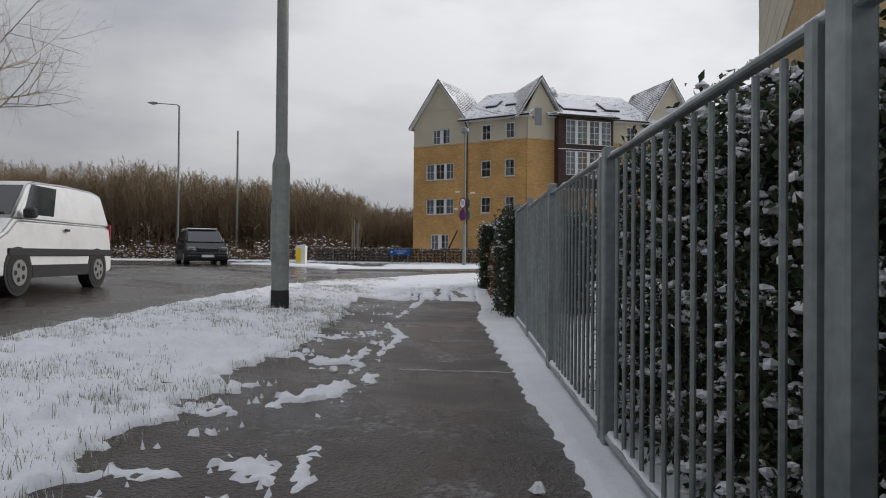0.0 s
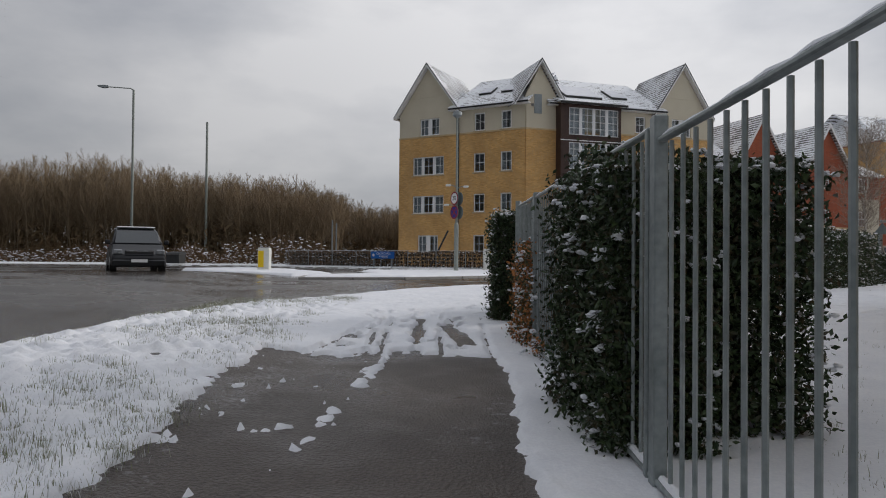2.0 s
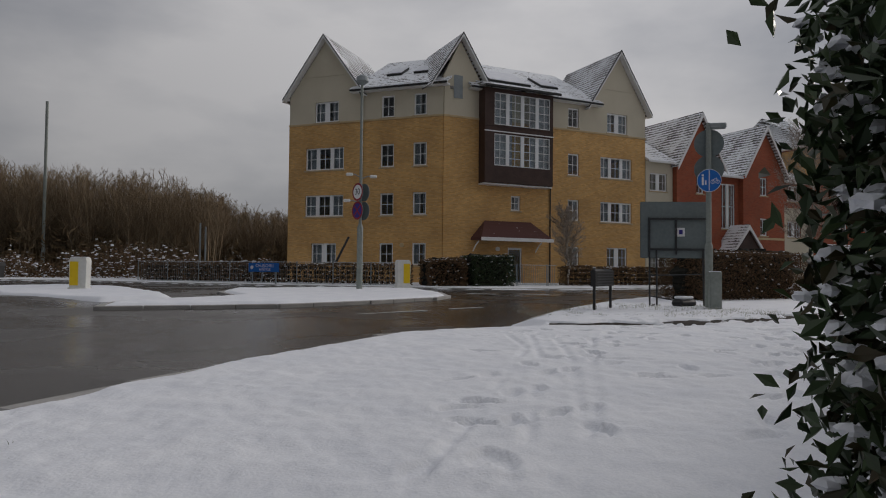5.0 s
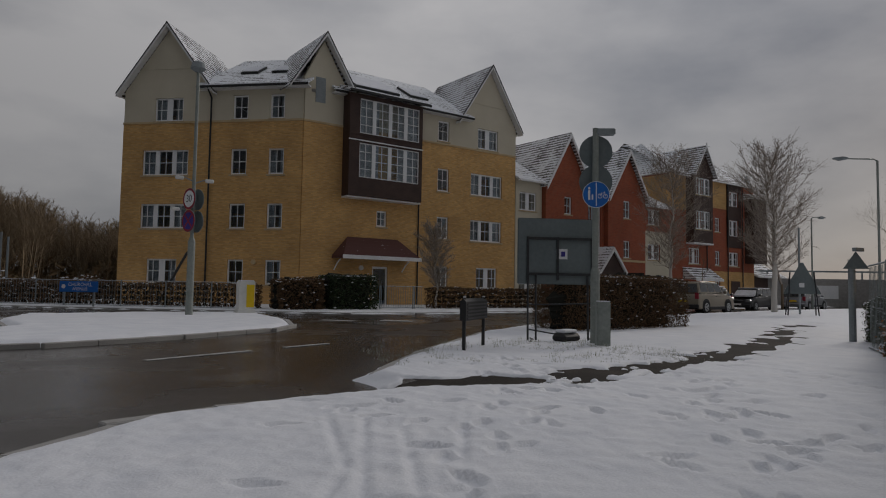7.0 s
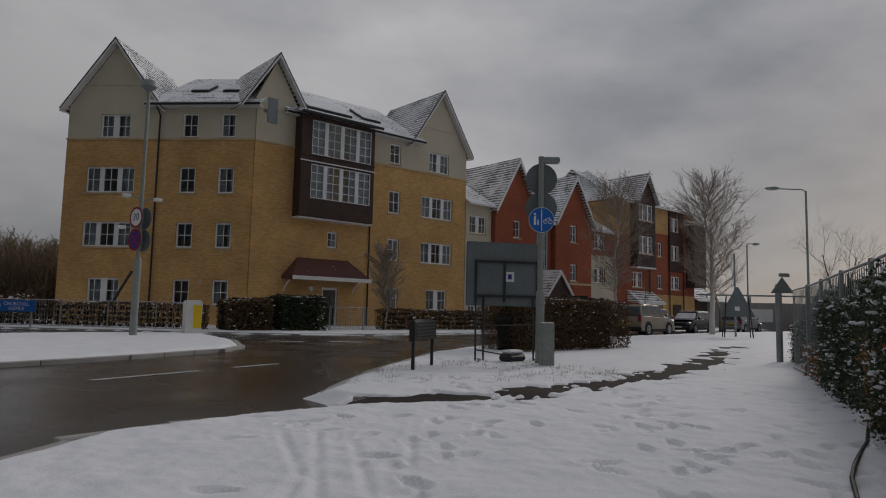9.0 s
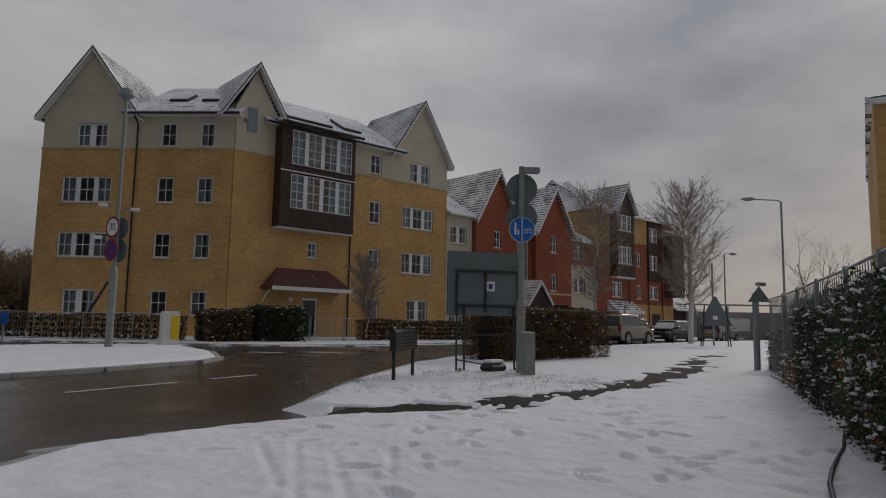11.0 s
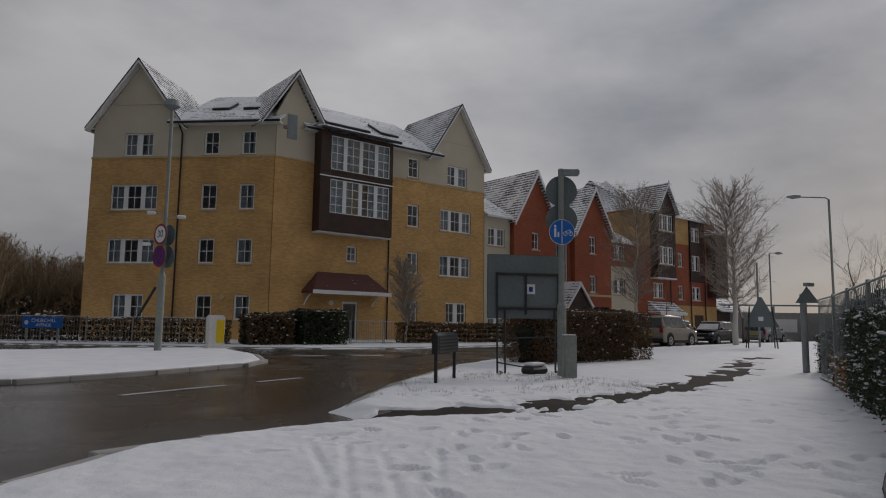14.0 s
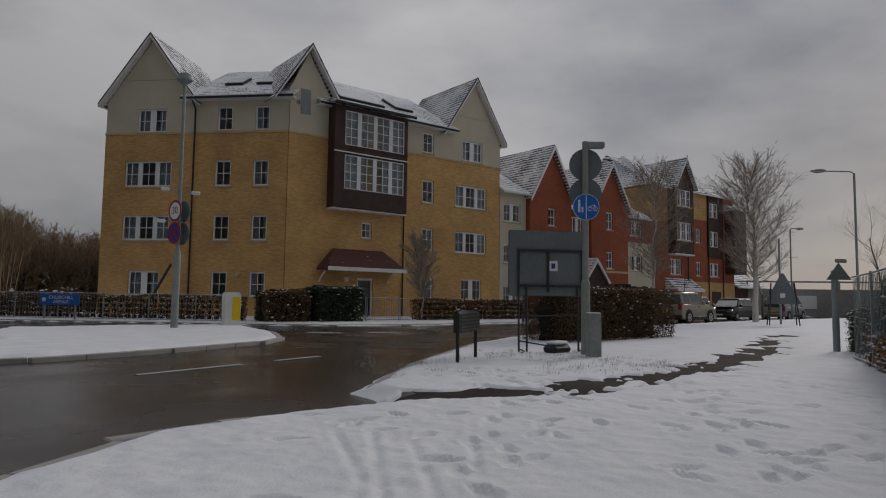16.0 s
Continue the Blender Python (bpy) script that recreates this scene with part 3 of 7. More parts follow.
def snow_depth(x, y):
    """Snow lying on the near footway: worn through on the walked strip, trodden, lumpy on the grass."""
    edge = inside_by(NEAR, x, y) + (fnoise(x, y, 1.3, 3) - 0.5) * 0.28
    lump = fnoise(x, y, 5.0, 11) - 0.5
    fine = fnoise(x, y, 14.0, 17) - 0.5
    grass = (1 - step(-1.9, -1.3, x)) * (1 - step(14, 19, y))
    crumb = fnoise(x, y, 26.0, 19) - 0.5
    h = 0.035 + lump * 0.03 + fine * 0.014 + crumb * 0.012 + grass * (lump * 0.06 + fine * 0.09 + crumb * 0.05)
    wob = (fnoise(x * 0.4, y, 0.9, 23) - 0.5) * 0.55 + (fnoise(x, y, 4.0, 29) - 0.5) * 0.35
    ragged = (fnoise(x, y, 9.0, 97) - 0.5) * 0.22
    left = np.interp(y, [2, 9, 11.5], [-1.47, -1.42, -1.62]) + wob * 0.42 + ragged
    right = np.interp(y, [2, 4, 7, 9, 10.5, 12], [0.42, 0.37, 0.30, 0.30, 0.42, 0.40]) + wob * 0.12 + ragged * 0.5
    bare = step(left - 0.03, left + 0.07, x) * (1 - step(right - 0.04, right + 0.04, x)) * (1 - step(11.75, 11.95, y + wob * 0.9 + ragged * 1.6 + (fnoise(x, y, 2.6, 107) - 0.5) * 0.7))
    line = np.interp(y, RIDGE_Y, RIDGE_X) + wob * 0.12 + ragged * 0.35
    ridge = (1 - step(0.02, 0.06, np.abs(x - line) * (1.35 - fnoise(x, y, 2.1, 101)))) * step(0.42, 0.5, fnoise(x * 0.6, y, 1.6, 31))
    streaks = fnoise(x * 1.3 - y * 0.8, y * 1.1 + x * 0.5, 3.0, 37) + crumb * 0.35
    scraps = step(0.56, 0.61, streaks) * (1 - step(line - 0.12, line - 0.02, x)) * (1 - step(6.5, 8.5, y) * 0.75) * step(0.35, 0.5, fnoise(x, y, 0.8, 103) + 0.12)
    bits = step(0.69, 0.74, fnoise(x, y, 8.0, 41)) * (1 - 0.8 * step(line, line + 0.2, x))
    cover = np.clip(ridge + scraps + bits * 0.8, 0, 1)
    h = h - bare * (0.085 - cover * 0.062) + bare * crumb * (0.03 + cover * 0.04)
    patch = step(0.0, 0.12, inside_by([(-0.05, 13.9), (0.12, 13.9), (0.42, 12.2), (0.08, 12.2)], x, y) + wob * 0.2)
    h = h - patch * 0.075
    for run, w in DEEP_TRACKS:
        d = near_line(run, x, y) + (fnoise(x, y, 7, 43) - 0.5) * w * 1.2 + np.maximum(0, fnoise(x, y, 3.2, 109) - 0.52) * 0.45
        h = h - 0.068 * (1 - step(w * 0.75, w * 1.1, d)) * (1 - 0.7 * step(13.6, 15.0, y)) * (0.55 if w == 0.05 else 1.0) + 0.010 * np.exp(-((d - w * 1.4) / 0.025) ** 2)
    for run in TRACKS:
        d = near_line(run, x, y)
        h = h - 0.014 * np.exp(-(d / 0.03) ** 4) * step(0.42, 0.6, fnoise(x, y, 2.0, 43)) + 0.004 * np.exp(-((d - 0.06) / 0.02) ** 2)
    h = np.array(h, float)
    for px, py, a, k in prints:
        if h.ndim == 2:
            i0, i1 = np.searchsorted(x[0], (px - 0.4, px + 0.4))
            j0, j1 = np.searchsorted(y[:, 0], (py - 0.4, py + 0.4))
            if i0 >= i1 or j0 >= j1:
                continue
            near = (slice(j0, j1), slice(i0, i1))
        else:
            near = slice(None)
        lx, ly = x[near] - px, y[near] - py
        u, v = lx * math.cos(a) + ly * math.sin(a), -lx * math.sin(a) + ly * math.cos(a)
        waist = 0.05 + 0.012 * np.cos(u * 26)
        r = (u / 0.14) ** 2 + (v / waist) ** 2
        h[near] += -0.062 * k * np.exp(-r ** 6) + 0.006 * k * np.exp(-((np.sqrt(r) - 1.3) / 0.2) ** 2)
    h = np.where(y > 14.5, np.maximum(h, 0.008 + fine * 0.01), h)
    d = near_line(STRIP, x, y)
    wide = np.interp(x, [3, 5, 8, 12, 17, 22], [0.36, 0.42, 0.42, 0.46, 0.52, 0.55])
    streak = fnoise(x - y * 0.9, (x + y) * 0.35, 1.9, 47)
    h = h - 0.10 * (1 - step(wide * 0.55, wide, d + (streak - 0.5) * 0.9 + (fnoise(x, y, 2.3, 59) - 0.5) * 0.9)) * step(0.30, 0.42, streak)
    gap = near_line([(2.4, 23.45), (3.3, 23.55), (4.4, 23.45)], x, y)
    h = h - 0.12 * (1 - step(0.12, 0.38, gap + wob * 0.2))
    dirt = near_line([(p[0] - 0.42, p[1]) for p in FENCE_LINE[1:9]], x, y)
    h = h - 0.04 * np.exp(-(dirt / 0.03) ** 2) * step(0.5, 0.62, fnoise(x, y, 1.5, 53))
    return np.minimum(h, edge * 0.35 - 0.01)


def near_keep(x, y):
    return inside_by(NEAR, x, y) > -0.3


# ---- ground, road, pavements ----
ground = sheet("ground", np.concatenate([np.linspace(-2500, -150, 12), np.linspace(-130, 130, 27), np.linspace(150, 2500, 12)]), np.concatenate([np.linspace(-2500, -100, 10), np.linspace(-80, 200, 29), np.linspace(250, 2500, 12)]), lambda x, y: x * 0 + 0.22 + step(150, 2500, np.hypot(x, y)) * 0.3, lambda x, y: x > -1e9, SNOW_THIN, "flat snow-dusted winter fields reaching the horizon", "ground", "structure")
def bank(x, y):
    """The carriageway's rise across the bend."""
    return 0.2 * step(5, 9, -x) * (1 - step(30, 36, y)) * step(-30, -5, y)


road = sheet("road", np.arange(-95, 96, 1.0), np.arange(-35, 66, 1.0), lambda x, y: height(x, y) * 0 + np.interp(y, ROAD_Y, ROAD_Z) - 0.085 + bank(x, y) + (fnoise(x, y, 0.2, 61) - 0.5) * 0.02 - 0.5 * step(0.2, 1.6, inside_by(NEAR, x, y)), lambda x, y: x > -1e9, ASPHALT, "wet dark asphalt road junction with melting snow edges", "road", "structure")
footway = sheet("pavement", np.arange(-3.9, 20, 0.3), np.arange(-2, 36, 0.3), lambda x, y: np.where(inside_by(NEAR, x, y) > -0.02, height(x, y), height(x, y) - 0.16), near_keep, PATH_TAR, "worn damp asphalt footpath showing through trodden snow", "footpath", "structure")
crossing = sheet("pavement", np.arange(2.2, 20, 0.3), np.arange(22.6, 34.5, 0.3), lambda x, y: np.where(inside_by(NEAR, x, y) > 0.0, height(x, y) + 0.005, height(x, y) - 0.17), lambda x, y: (near_line(STRIP, x, y) < 1.0) & near_keep(x, y), TRODDEN, "wet dark asphalt path crossing the snowy verge", "footpath", "structure")
near_snow = sheet("snow_cover", np.concatenate([np.arange(-4.1, -1.9, 0.04), np.arange(-1.9, 0.9, 0.025), np.arange(0.9, 5.5, 0.03), np.arange(5.5, 9.6, 0.05)]), np.concatenate([np.arange(0.4, 2.4, 0.05), np.arange(2.4, 15.0, 0.03), np.arange(15.0, 23.0, 0.032), np.arange(23.0, 27.0, 0.05)]), lambda x, y: height(x, y) + snow_depth(x, y), near_keep, SNOW, "trodden fresh snow over footpath and grass verge", "snow", "structure")
side_snow = sheet("snow_cover", np.arange(9.5, 62, 0.3), np.arange(-30, 56, 0.3), lambda x, y: height(x, y) + np.minimum(snow_depth(x, y), inside_by(NEAR, x, y) * 0.5), near_keep, SNOW, "snow-covered lawn and verge beside the side road", "snow", "structure")
spit_snow = sheet("snow_cover", np.arange(2.5, 9.7, 0.12), np.arange(26.9, 40, 0.12), lambda x, y: height(x, y) + snow_depth(x, y), near_keep, SNOW, "smooth snow on the verge by the signs", "snow", "structure")
back_snow = sheet("snow_cover", np.arange(-4.1, 9.7, 0.3), np.arange(-30, 0.6, 0.3), lambda x, y: height(x, y) + 0.03 * step(0.0, 0.2, inside_by(NEAR, x, y)), near_keep, SNOW, "snow over the verge behind", "snow", "structure")
far_pave = sheet("pavement", np.arange(-40, 62, 0.5), np.arange(42, 66, 0.5), lambda x, y: np.interp(y, ROAD_Y, ROAD_Z) + np.minimum(0.03 + (fnoise(x, y, 0.7, 67) - 0.5) * 0.03, inside_by(FAR_SIDE, x, y) * 0.6), lambda x, y: inside_by(FAR_SIDE, x, y) > -0.5, SNOW_THIN, "thinly snowed pavement before the apartment block", "pavement", "structure")
for poly, words in ((ISLE, "snow-covered traffic island with a kerb"), (ISLE_B, "low snow-covered splitter island in the road")):
    px, py = [p[0] for p in poly], [p[1] for p in poly]
    sheet("traffic_island", np.arange(min(px) - 0.4, max(px) + 0.5, 0.12), np.arange(min(py) - 0.4, max(py) + 0.5, 0.12), lambda x, y, poly=poly: np.interp(y, ROAD_Y, ROAD_Z) - 0.1 + np.minimum(0.15 + (fnoise(x, y, 1.5, 71) - 0.5) * 0.05, inside_by(poly, x, y) * 0.8 + (fnoise(x, y, 2.5, 73) - 0.5) * 0.12), lambda x, y, poly=poly: inside_by(poly, x, y) > -0.35, SNOW, words, "traffic island", "structure")


def along(line, gap, start=0.0):
    """Places every gap metres on a line, with the heading there."""
    out, carry = [], start
    for a, b in zip(line, line[1:]):
        n = math.hypot(b[0] - a[0], b[1] - a[1])
        while carry < n:
            t = carry / n
            out.append((a[0] + (b[0] - a[0]) * t, a[1] + (b[1] - a[1]) * t, math.atan2(b[1] - a[1], b[0] - a[0])))
            carry += gap
        carry -= n
    return out


kerb_shape = mesh_of("kerb_stone", box(-0.445, 0.445, -0.065, 0.065, -0.14, 0.0, bevel=0.012), KERB)
for ky, (line, words) in enumerate(((KERB_LINE[1:], "concrete kerb half under snow"), (SPIT_LINE[1:8], "concrete kerb round the verge"), (FAR_LINE[1:9], "concrete kerb of the far pavement"), (ISLE + ISLE[:1], "concrete kerb of the traffic island"))):
    run = thing("kerb", (0, 0, 0), words, "kerb", kind="structure")
    for x, y, a in along(line, 0.9, 0.45):
        ob = new("kerb_stone", kerb_shape)
        ob.parent = run
        z = float(np.interp(y, ROAD_Y, ROAD_Z)) if ky > 1 else zg(x, y)
        ob.matrix_basis = Matrix.Translation((x, y, z + (0.0 if ky < 2 else (-0.02 if ky == 2 else 0.0)))) @ Matrix.Rotation(a, 4, "Z")
dashes = thing("road_marking", (0, 0, 0), "worn white painted centre line on the side road", "road marking", kind="structure")
for a, b, w in (((0.5, 27.1), (2.0, 28.3), 0.1), ((2.6, 28.8), (3.5, 29.5), 0.1), ((4.9, 38.2), (5.8, 37.6), 0.35), ((6.8, 37.9), (7.7, 37.4), 0.35)):
    dx, dy = b[0] - a[0], b[1] - a[1]
    n = math.hypot(dx, dy)
    m = Matrix.Translation((a[0], a[1], float(np.interp(a[1], ROAD_Y, ROAD_Z)) - 0.079)) @ Matrix.Rotation(math.atan2(dy, dx), 4, "Z")
    part("dash", box(0, n, -w / 2, w / 2, 0, 0.008, m), LINE, dashes)


# ---- windows and facades ----
def window(parent, m, x0, x1, z0, z1, lights, rows=2, recess=0.09, sill=True, curtain=True, wide=0.085):
    """A white casement with glazing bars, set into its opening: lights are (from, to, solid) shares of the width."""
    win = part("window", box(x0, x1, recess, recess + 0.06, z0, z0 + wide, m), UPVC, parent)
    fr = box(x0, x0 + wide, recess, recess + 0.06, z0 + wide, z1 - wide, m)
    fr = box(x1 - wide, x1, recess, recess + 0.06, z0 + wide, z1 - wide, m, bm=fr)
    fr = box(x0, x1, recess, recess + 0.06, z1 - wide, z1, m, bm=fr)
    w = x1 - x0
    for a, b in zip(lights, lights[1:]):
        if b[2]:
            fr = box(x0 + w * b[0], x0 + w * b[1], recess + 0.002, recess + 0.062, z0 + wide, z1 - wide, m, bm=fr)
    part("window_frame", fr, UPVC, win)
    for a in lights:
        if a[2]:
            continue
        u, v = x0 + w * a[0], x0 + w * a[1]
        part("pane", box(max(u, x0 + wide), min(v, x1 - wide), recess + 0.025, recess + 0.033, z0 + wide, z1 - wide, m), GLASS, win).visible_shadow = False
        bars = None
        for k in range(1, rows):
            zz = z0 + (z1 - z0) * k / rows
            bars = box(max(u, x0 + wide), min(v, x1 - wide), recess + 0.008, recess + 0.04, zz - 0.018, zz + 0.018, m, bm=bars)
        bars = box((u + v) / 2 - 0.016, (u + v) / 2 + 0.016, recess + 0.01, recess + 0.042, z0 + wide, z1 - wide, m, bm=bars)
        part("glazing_bar", bars, UPVC, win)
    if curtain:
        cw = (x1 - x0) * 0.34
        for a, b in ((x0, x0 + cw), (x1 - cw, x1)):
            part("curtain", box(a, b, recess + 0.2, recess + 0.23, z0, z1, m), CURTAIN, win)
    if sill:
        part("window_sill", box(x0 - 0.08, x1 + 0.08, -0.05, recess - 0.003, z0 - 0.09, z0 - 0.003, m, 0.01), SILL, win)
    return win


ONE = [(0, 1, False)]
TWO = [(0, 0.40, False), (0.40, 0.60, True), (0.60, 1, False)]
THREE = [(0, 0.27, False), (0.27, 0.365, True), (0.365, 0.635, False), (0.635, 0.73, True), (0.73, 1, False)]


def gable_roof(x0, x1, za, zr, y0, y1, over, m, thick=0.12, bm=None):
    """Two slopes whose ridge runs into the building, over a gable from x0 to x1."""
    c = (x0 + x1) / 2
    k = (zr - za) / (c - x0)
    a, b, e = x0 - over, x1 + over, za - over * k
    out = [(a, e), (c, zr), (b, e), (b, e + thick), (c, zr + thick * 1.3), (a, e + thick)]
    return prism(out, "y", y0, y1, m, bm)


def barge(x0, x1, za, zr, over, m, y=-0.405, low=0.06):
    c = (x0 + x1) / 2
    k = (zr - za) / (c - x0)
    a, b, e = x0 - over, x1 + over, za - over * k
    return prism([(a, e - low), (c, zr - low * 1.15), (b, e - low), (b, e + 0.075), (c, zr + 0.1), (a, e + 0.075)], "y", y, y + 0.05, m)


def gable_soffit(x0, x1, za, zr, over, m, y0, y1):
    """White board under the overhang of a gable roof."""
    c = (x0 + x1) / 2
    k = (zr - za) / (c - x0)
    a, b, e = x0 - over, x1 + over, za - over * k
    return prism([(a, e - 0.034), (c, zr - 0.034), (b, e - 0.034), (b, e - 0.005), (c, zr - 0.005), (a, e - 0.005)], "y", y0, y1, m)


def verge(x0, x1, za, zr, over, m, y=-0.405):
    """Dark edge of the tiles over a barge board."""
    c = (x0 + x1) / 2
    k = (zr - za) / (c - x0)
    a, b, e = x0 - over, x1 + over, za - over * k
    return prism([(a, e + 0.079), (c, zr + 0.104), (b, e + 0.079), (b, e + 0.15), (c, zr + 0.19), (a, e + 0.15)], "y", y - 0.02, y + 0.07, m)


def gable_wall(x0, x1, z0, za, zr, thick, m, bm=None):
    c = (x0 + x1) / 2
    return prism([(x0, za), (x1, za), (c, zr)], "y", 0.0, thick, m, bm)


G0 = 0.42
A, B, C = Vector((-2.82, 56.3)), Vector((6.02, 51.3)), Vector((20.25, 55.35))
ML, MR = frame_at(A, B - A), frame_at(B, C - B)
LL, LR = (B - A).length, (C - B).length
block = thing("apartment_building", (6.02, 51.3, G0), "four-storey yellow brick apartment building with cream render and snowy roof", "apartment building")
TOP, EAVE, RIDGE = 10.05, 11.95, 13.55
left_holes, right_holes = [], []
rows_z = [(1.55, 2.82), (4.44, 5.74), (7.27, 8.63)]
for z0, z1 in rows_z:
    for x0, x1, kind in ((1.2, 3.84, THREE), (6.25, 7.13, ONE), (8.33, 9.18, ONE)):
        if kind is THREE and z0 < 2:
            x0, x1, kind = 1.68, 3.4, TWO
        left_holes.append((x0, x1, z0, z1, kind))
    for x0, x1, kind in ((8.62, 9.46, ONE), (11.13, 13.66, THREE)):
        if kind is THREE and z0 < 2:
            x0, x1, kind = 11.65, 13.3, TWO
        right_holes.append((x0, x1, z0, z1, kind))
left_top = [(1.81, 3.45, 10.18, 11.44, TWO), (6.29, 7.13, 10.2, 11.48, ONE), (8.36, 9.15, 10.2, 11.48, ONE)]
right_top = [(8.62, 9.43, 10.28, 11.5, ONE), (11.65, 13.29, 10.22, 11.5, TWO)]
right_holes.append((4.52, 5.17, 4.86, 5.75, ONE))
door_hole = (4.33, 5.32, 0.5, 2.65)
TH = 0.3
part("wall", wall_sheet(0, LL, G0 - 0.3, TOP, [h[:4] for h in left_holes], TH, ML), YELLOWBRICK, block, "yellow brick wall")
part("wall", wall_sheet(0.06, LR, G0 - 0.3, TOP, [h[:4] for h in right_holes] + [door_hole], TH, MR), YELLOWBRICK_B, block, "yellow brick wall")
part("rendered_wall", wall_sheet(0.02, LL, TOP + 0.1, EAVE - 0.12, [h[:4] for h in left_top], TH, ML), RENDER, block, "cream rendered top storey")
part("rendered_wall", wall_sheet(0.08, LR, TOP + 0.1, EAVE - 0.12, [h[:4] for h in right_top], TH, MR), RENDER, block, "cream rendered top storey")
part("band", box(-0.02, LL, -0.04, TH, TOP, TOP + 0.1, ML), BAND, block)
part("band", box(0.05, LR + 0.02, -0.04, TH, TOP, TOP + 0.1, MR), BAND, block)
for m, holes in ((ML, left_holes + left_top), (MR, right_holes + right_top)):
    for i, (x0, x1, z0, z1, kind) in enumerate(holes):
        window(block, m, x0, x1, z0, z1, kind, curtain=i % 3 != 1)
# gables
for m, x0, x1, zr, words in ((ML, 0.0, 5.05, 15.25, "left"), (MR, 10.2, LR, 15.35, "right")):
    part("gable", gable_wall(x0, x1, 0, EAVE - 0.12, zr, TH, m), RENDER, block, "cream rendered gable")
    part("gable_band", box(x0 + 0.95, x1 - 0.95, -0.03, 0.0, EAVE + 1.05, EAVE + 1.1, m), RENDER, block)
    part("gable_roof", gable_roof(x0, x1, EAVE - 0.02, zr + 0.06, -0.35, 5.6, 0.28, m), ROOF_BARE, block, "grey tiles with thin snow")
    part("barge_board", barge(x0, x1, EAVE - 0.02, zr + 0.06, 0.28, m), FASCIA, block, "white barge board")
    part("verge", verge(x0, x1, EAVE - 0.02, zr + 0.06, 0.28, m), GUTTER, block, "dark tile edge")
    part("soffit", gable_soffit(x0, x1, EAVE - 0.02, zr + 0.06, 0.28, m, -0.352, -0.004), FASCIA, block, "white soffit")
part("gable", prism([(0.02, EAVE - 0.12), (2.45, EAVE - 0.12), (2.45, 12.2), (1.08, 14.5), (0.02, 12.35)], "y", -0.02, TH, MR), RENDER, block, "cream rendered corner gable")
part("gable_roof", gable_roof(-0.5, 2.6, 12.3, 14.72, -0.4, 4.6, 0.42, MR), ROOF_BARE, block, "grey tiles with thin snow")
part("barge_board", barge(-0.5, 2.6, 12.3, 14.72, 0.42, MR, -0.455), FASCIA, block, "white barge board")
part("verge", verge(-0.5, 2.6, 12.3, 14.72, 0.42, MR, -0.455), GUTTER, block, "dark tile edge")
part("soffit", gable_soffit(-0.5, 2.6, 12.3, 14.72, 0.42, MR, -0.402, -0.025), FASCIA, block, "white soffit")
vent = part("vent", box(0.66, 1.22, -0.05, -0.022, 11.15, 12.48, MR), GREYMETAL, block, "grey louvred vent")
for k in range(9):
    part("slat", box(0.69, 1.19, -0.062, -0.052, 11.2 + k * 0.142, 11.26 + k * 0.142, MR), GREYMETAL, vent)
# main roofs and eaves
for m, x0, x1 in ((ML, 4.4, LL + 0.4), (MR, 1.6, 11.0)):
    part("roof", prism([(-0.45, EAVE + 0.02), (5.0, 15.1), (10.5, EAVE + 0.05), (10.5, EAVE - 0.08), (5.0, 14.93), (-0.45, EAVE - 0.1)], "x", x0, x1, m), ROOF, block, "roof slope covered in snow")
    part("soffit", box(x0, x1, -0.42, 0.0, EAVE - 0.2, EAVE - 0.104, m), FASCIA, block, "white soffit")
    part("gutter", box(x0, x1, -0.52, -0.42, EAVE - 0.15, EAVE - 0.04, m, 0.02), GUTTER, block, "black gutter")
    sl = (15.1 - EAVE - 0.02) / 5.45
    for u0, u1, y0, y1, name in (((5.9, 6.9, 1.5, 2.7, "skylight"), (7.7, 8.7, 1.5, 2.7, "skylight")) if m is ML else ((3.4, 6.3, 0.7, 2.9, "solar_panel"), (7.3, 8.6, 1.1, 2.7, "skylight"))):
        tilt = m @ Matrix.Translation((u0, y0, EAVE + 0.02 + (y0 + 0.45) * sl)) @ Matrix.Rotation(math.atan(sl), 4, "X")
        n = (y1 - y0) * math.hypot(1, sl)
        sk = part(name, box(0, u1 - u0, 0, n, 0.02, 0.13, tilt, 0.01), GUTTER, block, "snowed-over " + name.replace("_", " "))
        part("snow", box(0.05, u1 - u0 - 0.05, 0.12, n - 0.04, 0.132, 0.16, tilt, 0.012), SNOW, sk)
# side and back walls, ground to roof
part("wall", box(0.0, TH, TH, 10.2, G0 - 0.3, EAVE - 0.12, ML), YELLOWBRICK, block)
part("wall", box(LR - TH, LR, TH, 10.2, G0 - 0.3, EAVE - 0.12, MR), YELLOWBRICK_B, block)
part("wall", box(0, LL, 10.0, 10.2, G0 - 0.3, EAVE - 0.1, ML), YELLOWBRICK, block)
part("wall", box(0, LR, 10.0, 10.2, G0 - 0.3, EAVE - 0.1, MR), YELLOWBRICK_B, block)
for f in range(1, 4):
    z = 0.3 + f * 2.87
    part("floor_slab", box(TH + 0.01, LL - 0.5, TH + 0.3, 9.9, z, z + 0.2, ML), CONCRETE, block)
    part("floor_slab", box(1.0, LR - TH - 0.01, TH + 0.3, 9.9, z + 0.004, z + 0.204, MR), CONCRETE, block)
part("ceiling", box(TH + 0.01, LL + 0.5, TH + 0.01, 9.95, EAVE - 0.3, EAVE - 0.15, ML), CONCRETE, block)
part("ceiling", box(0.5, LR - TH - 0.01, TH + 0.01, 9.95, EAVE - 0.296, EAVE - 0.146, MR), CONCRETE, block)
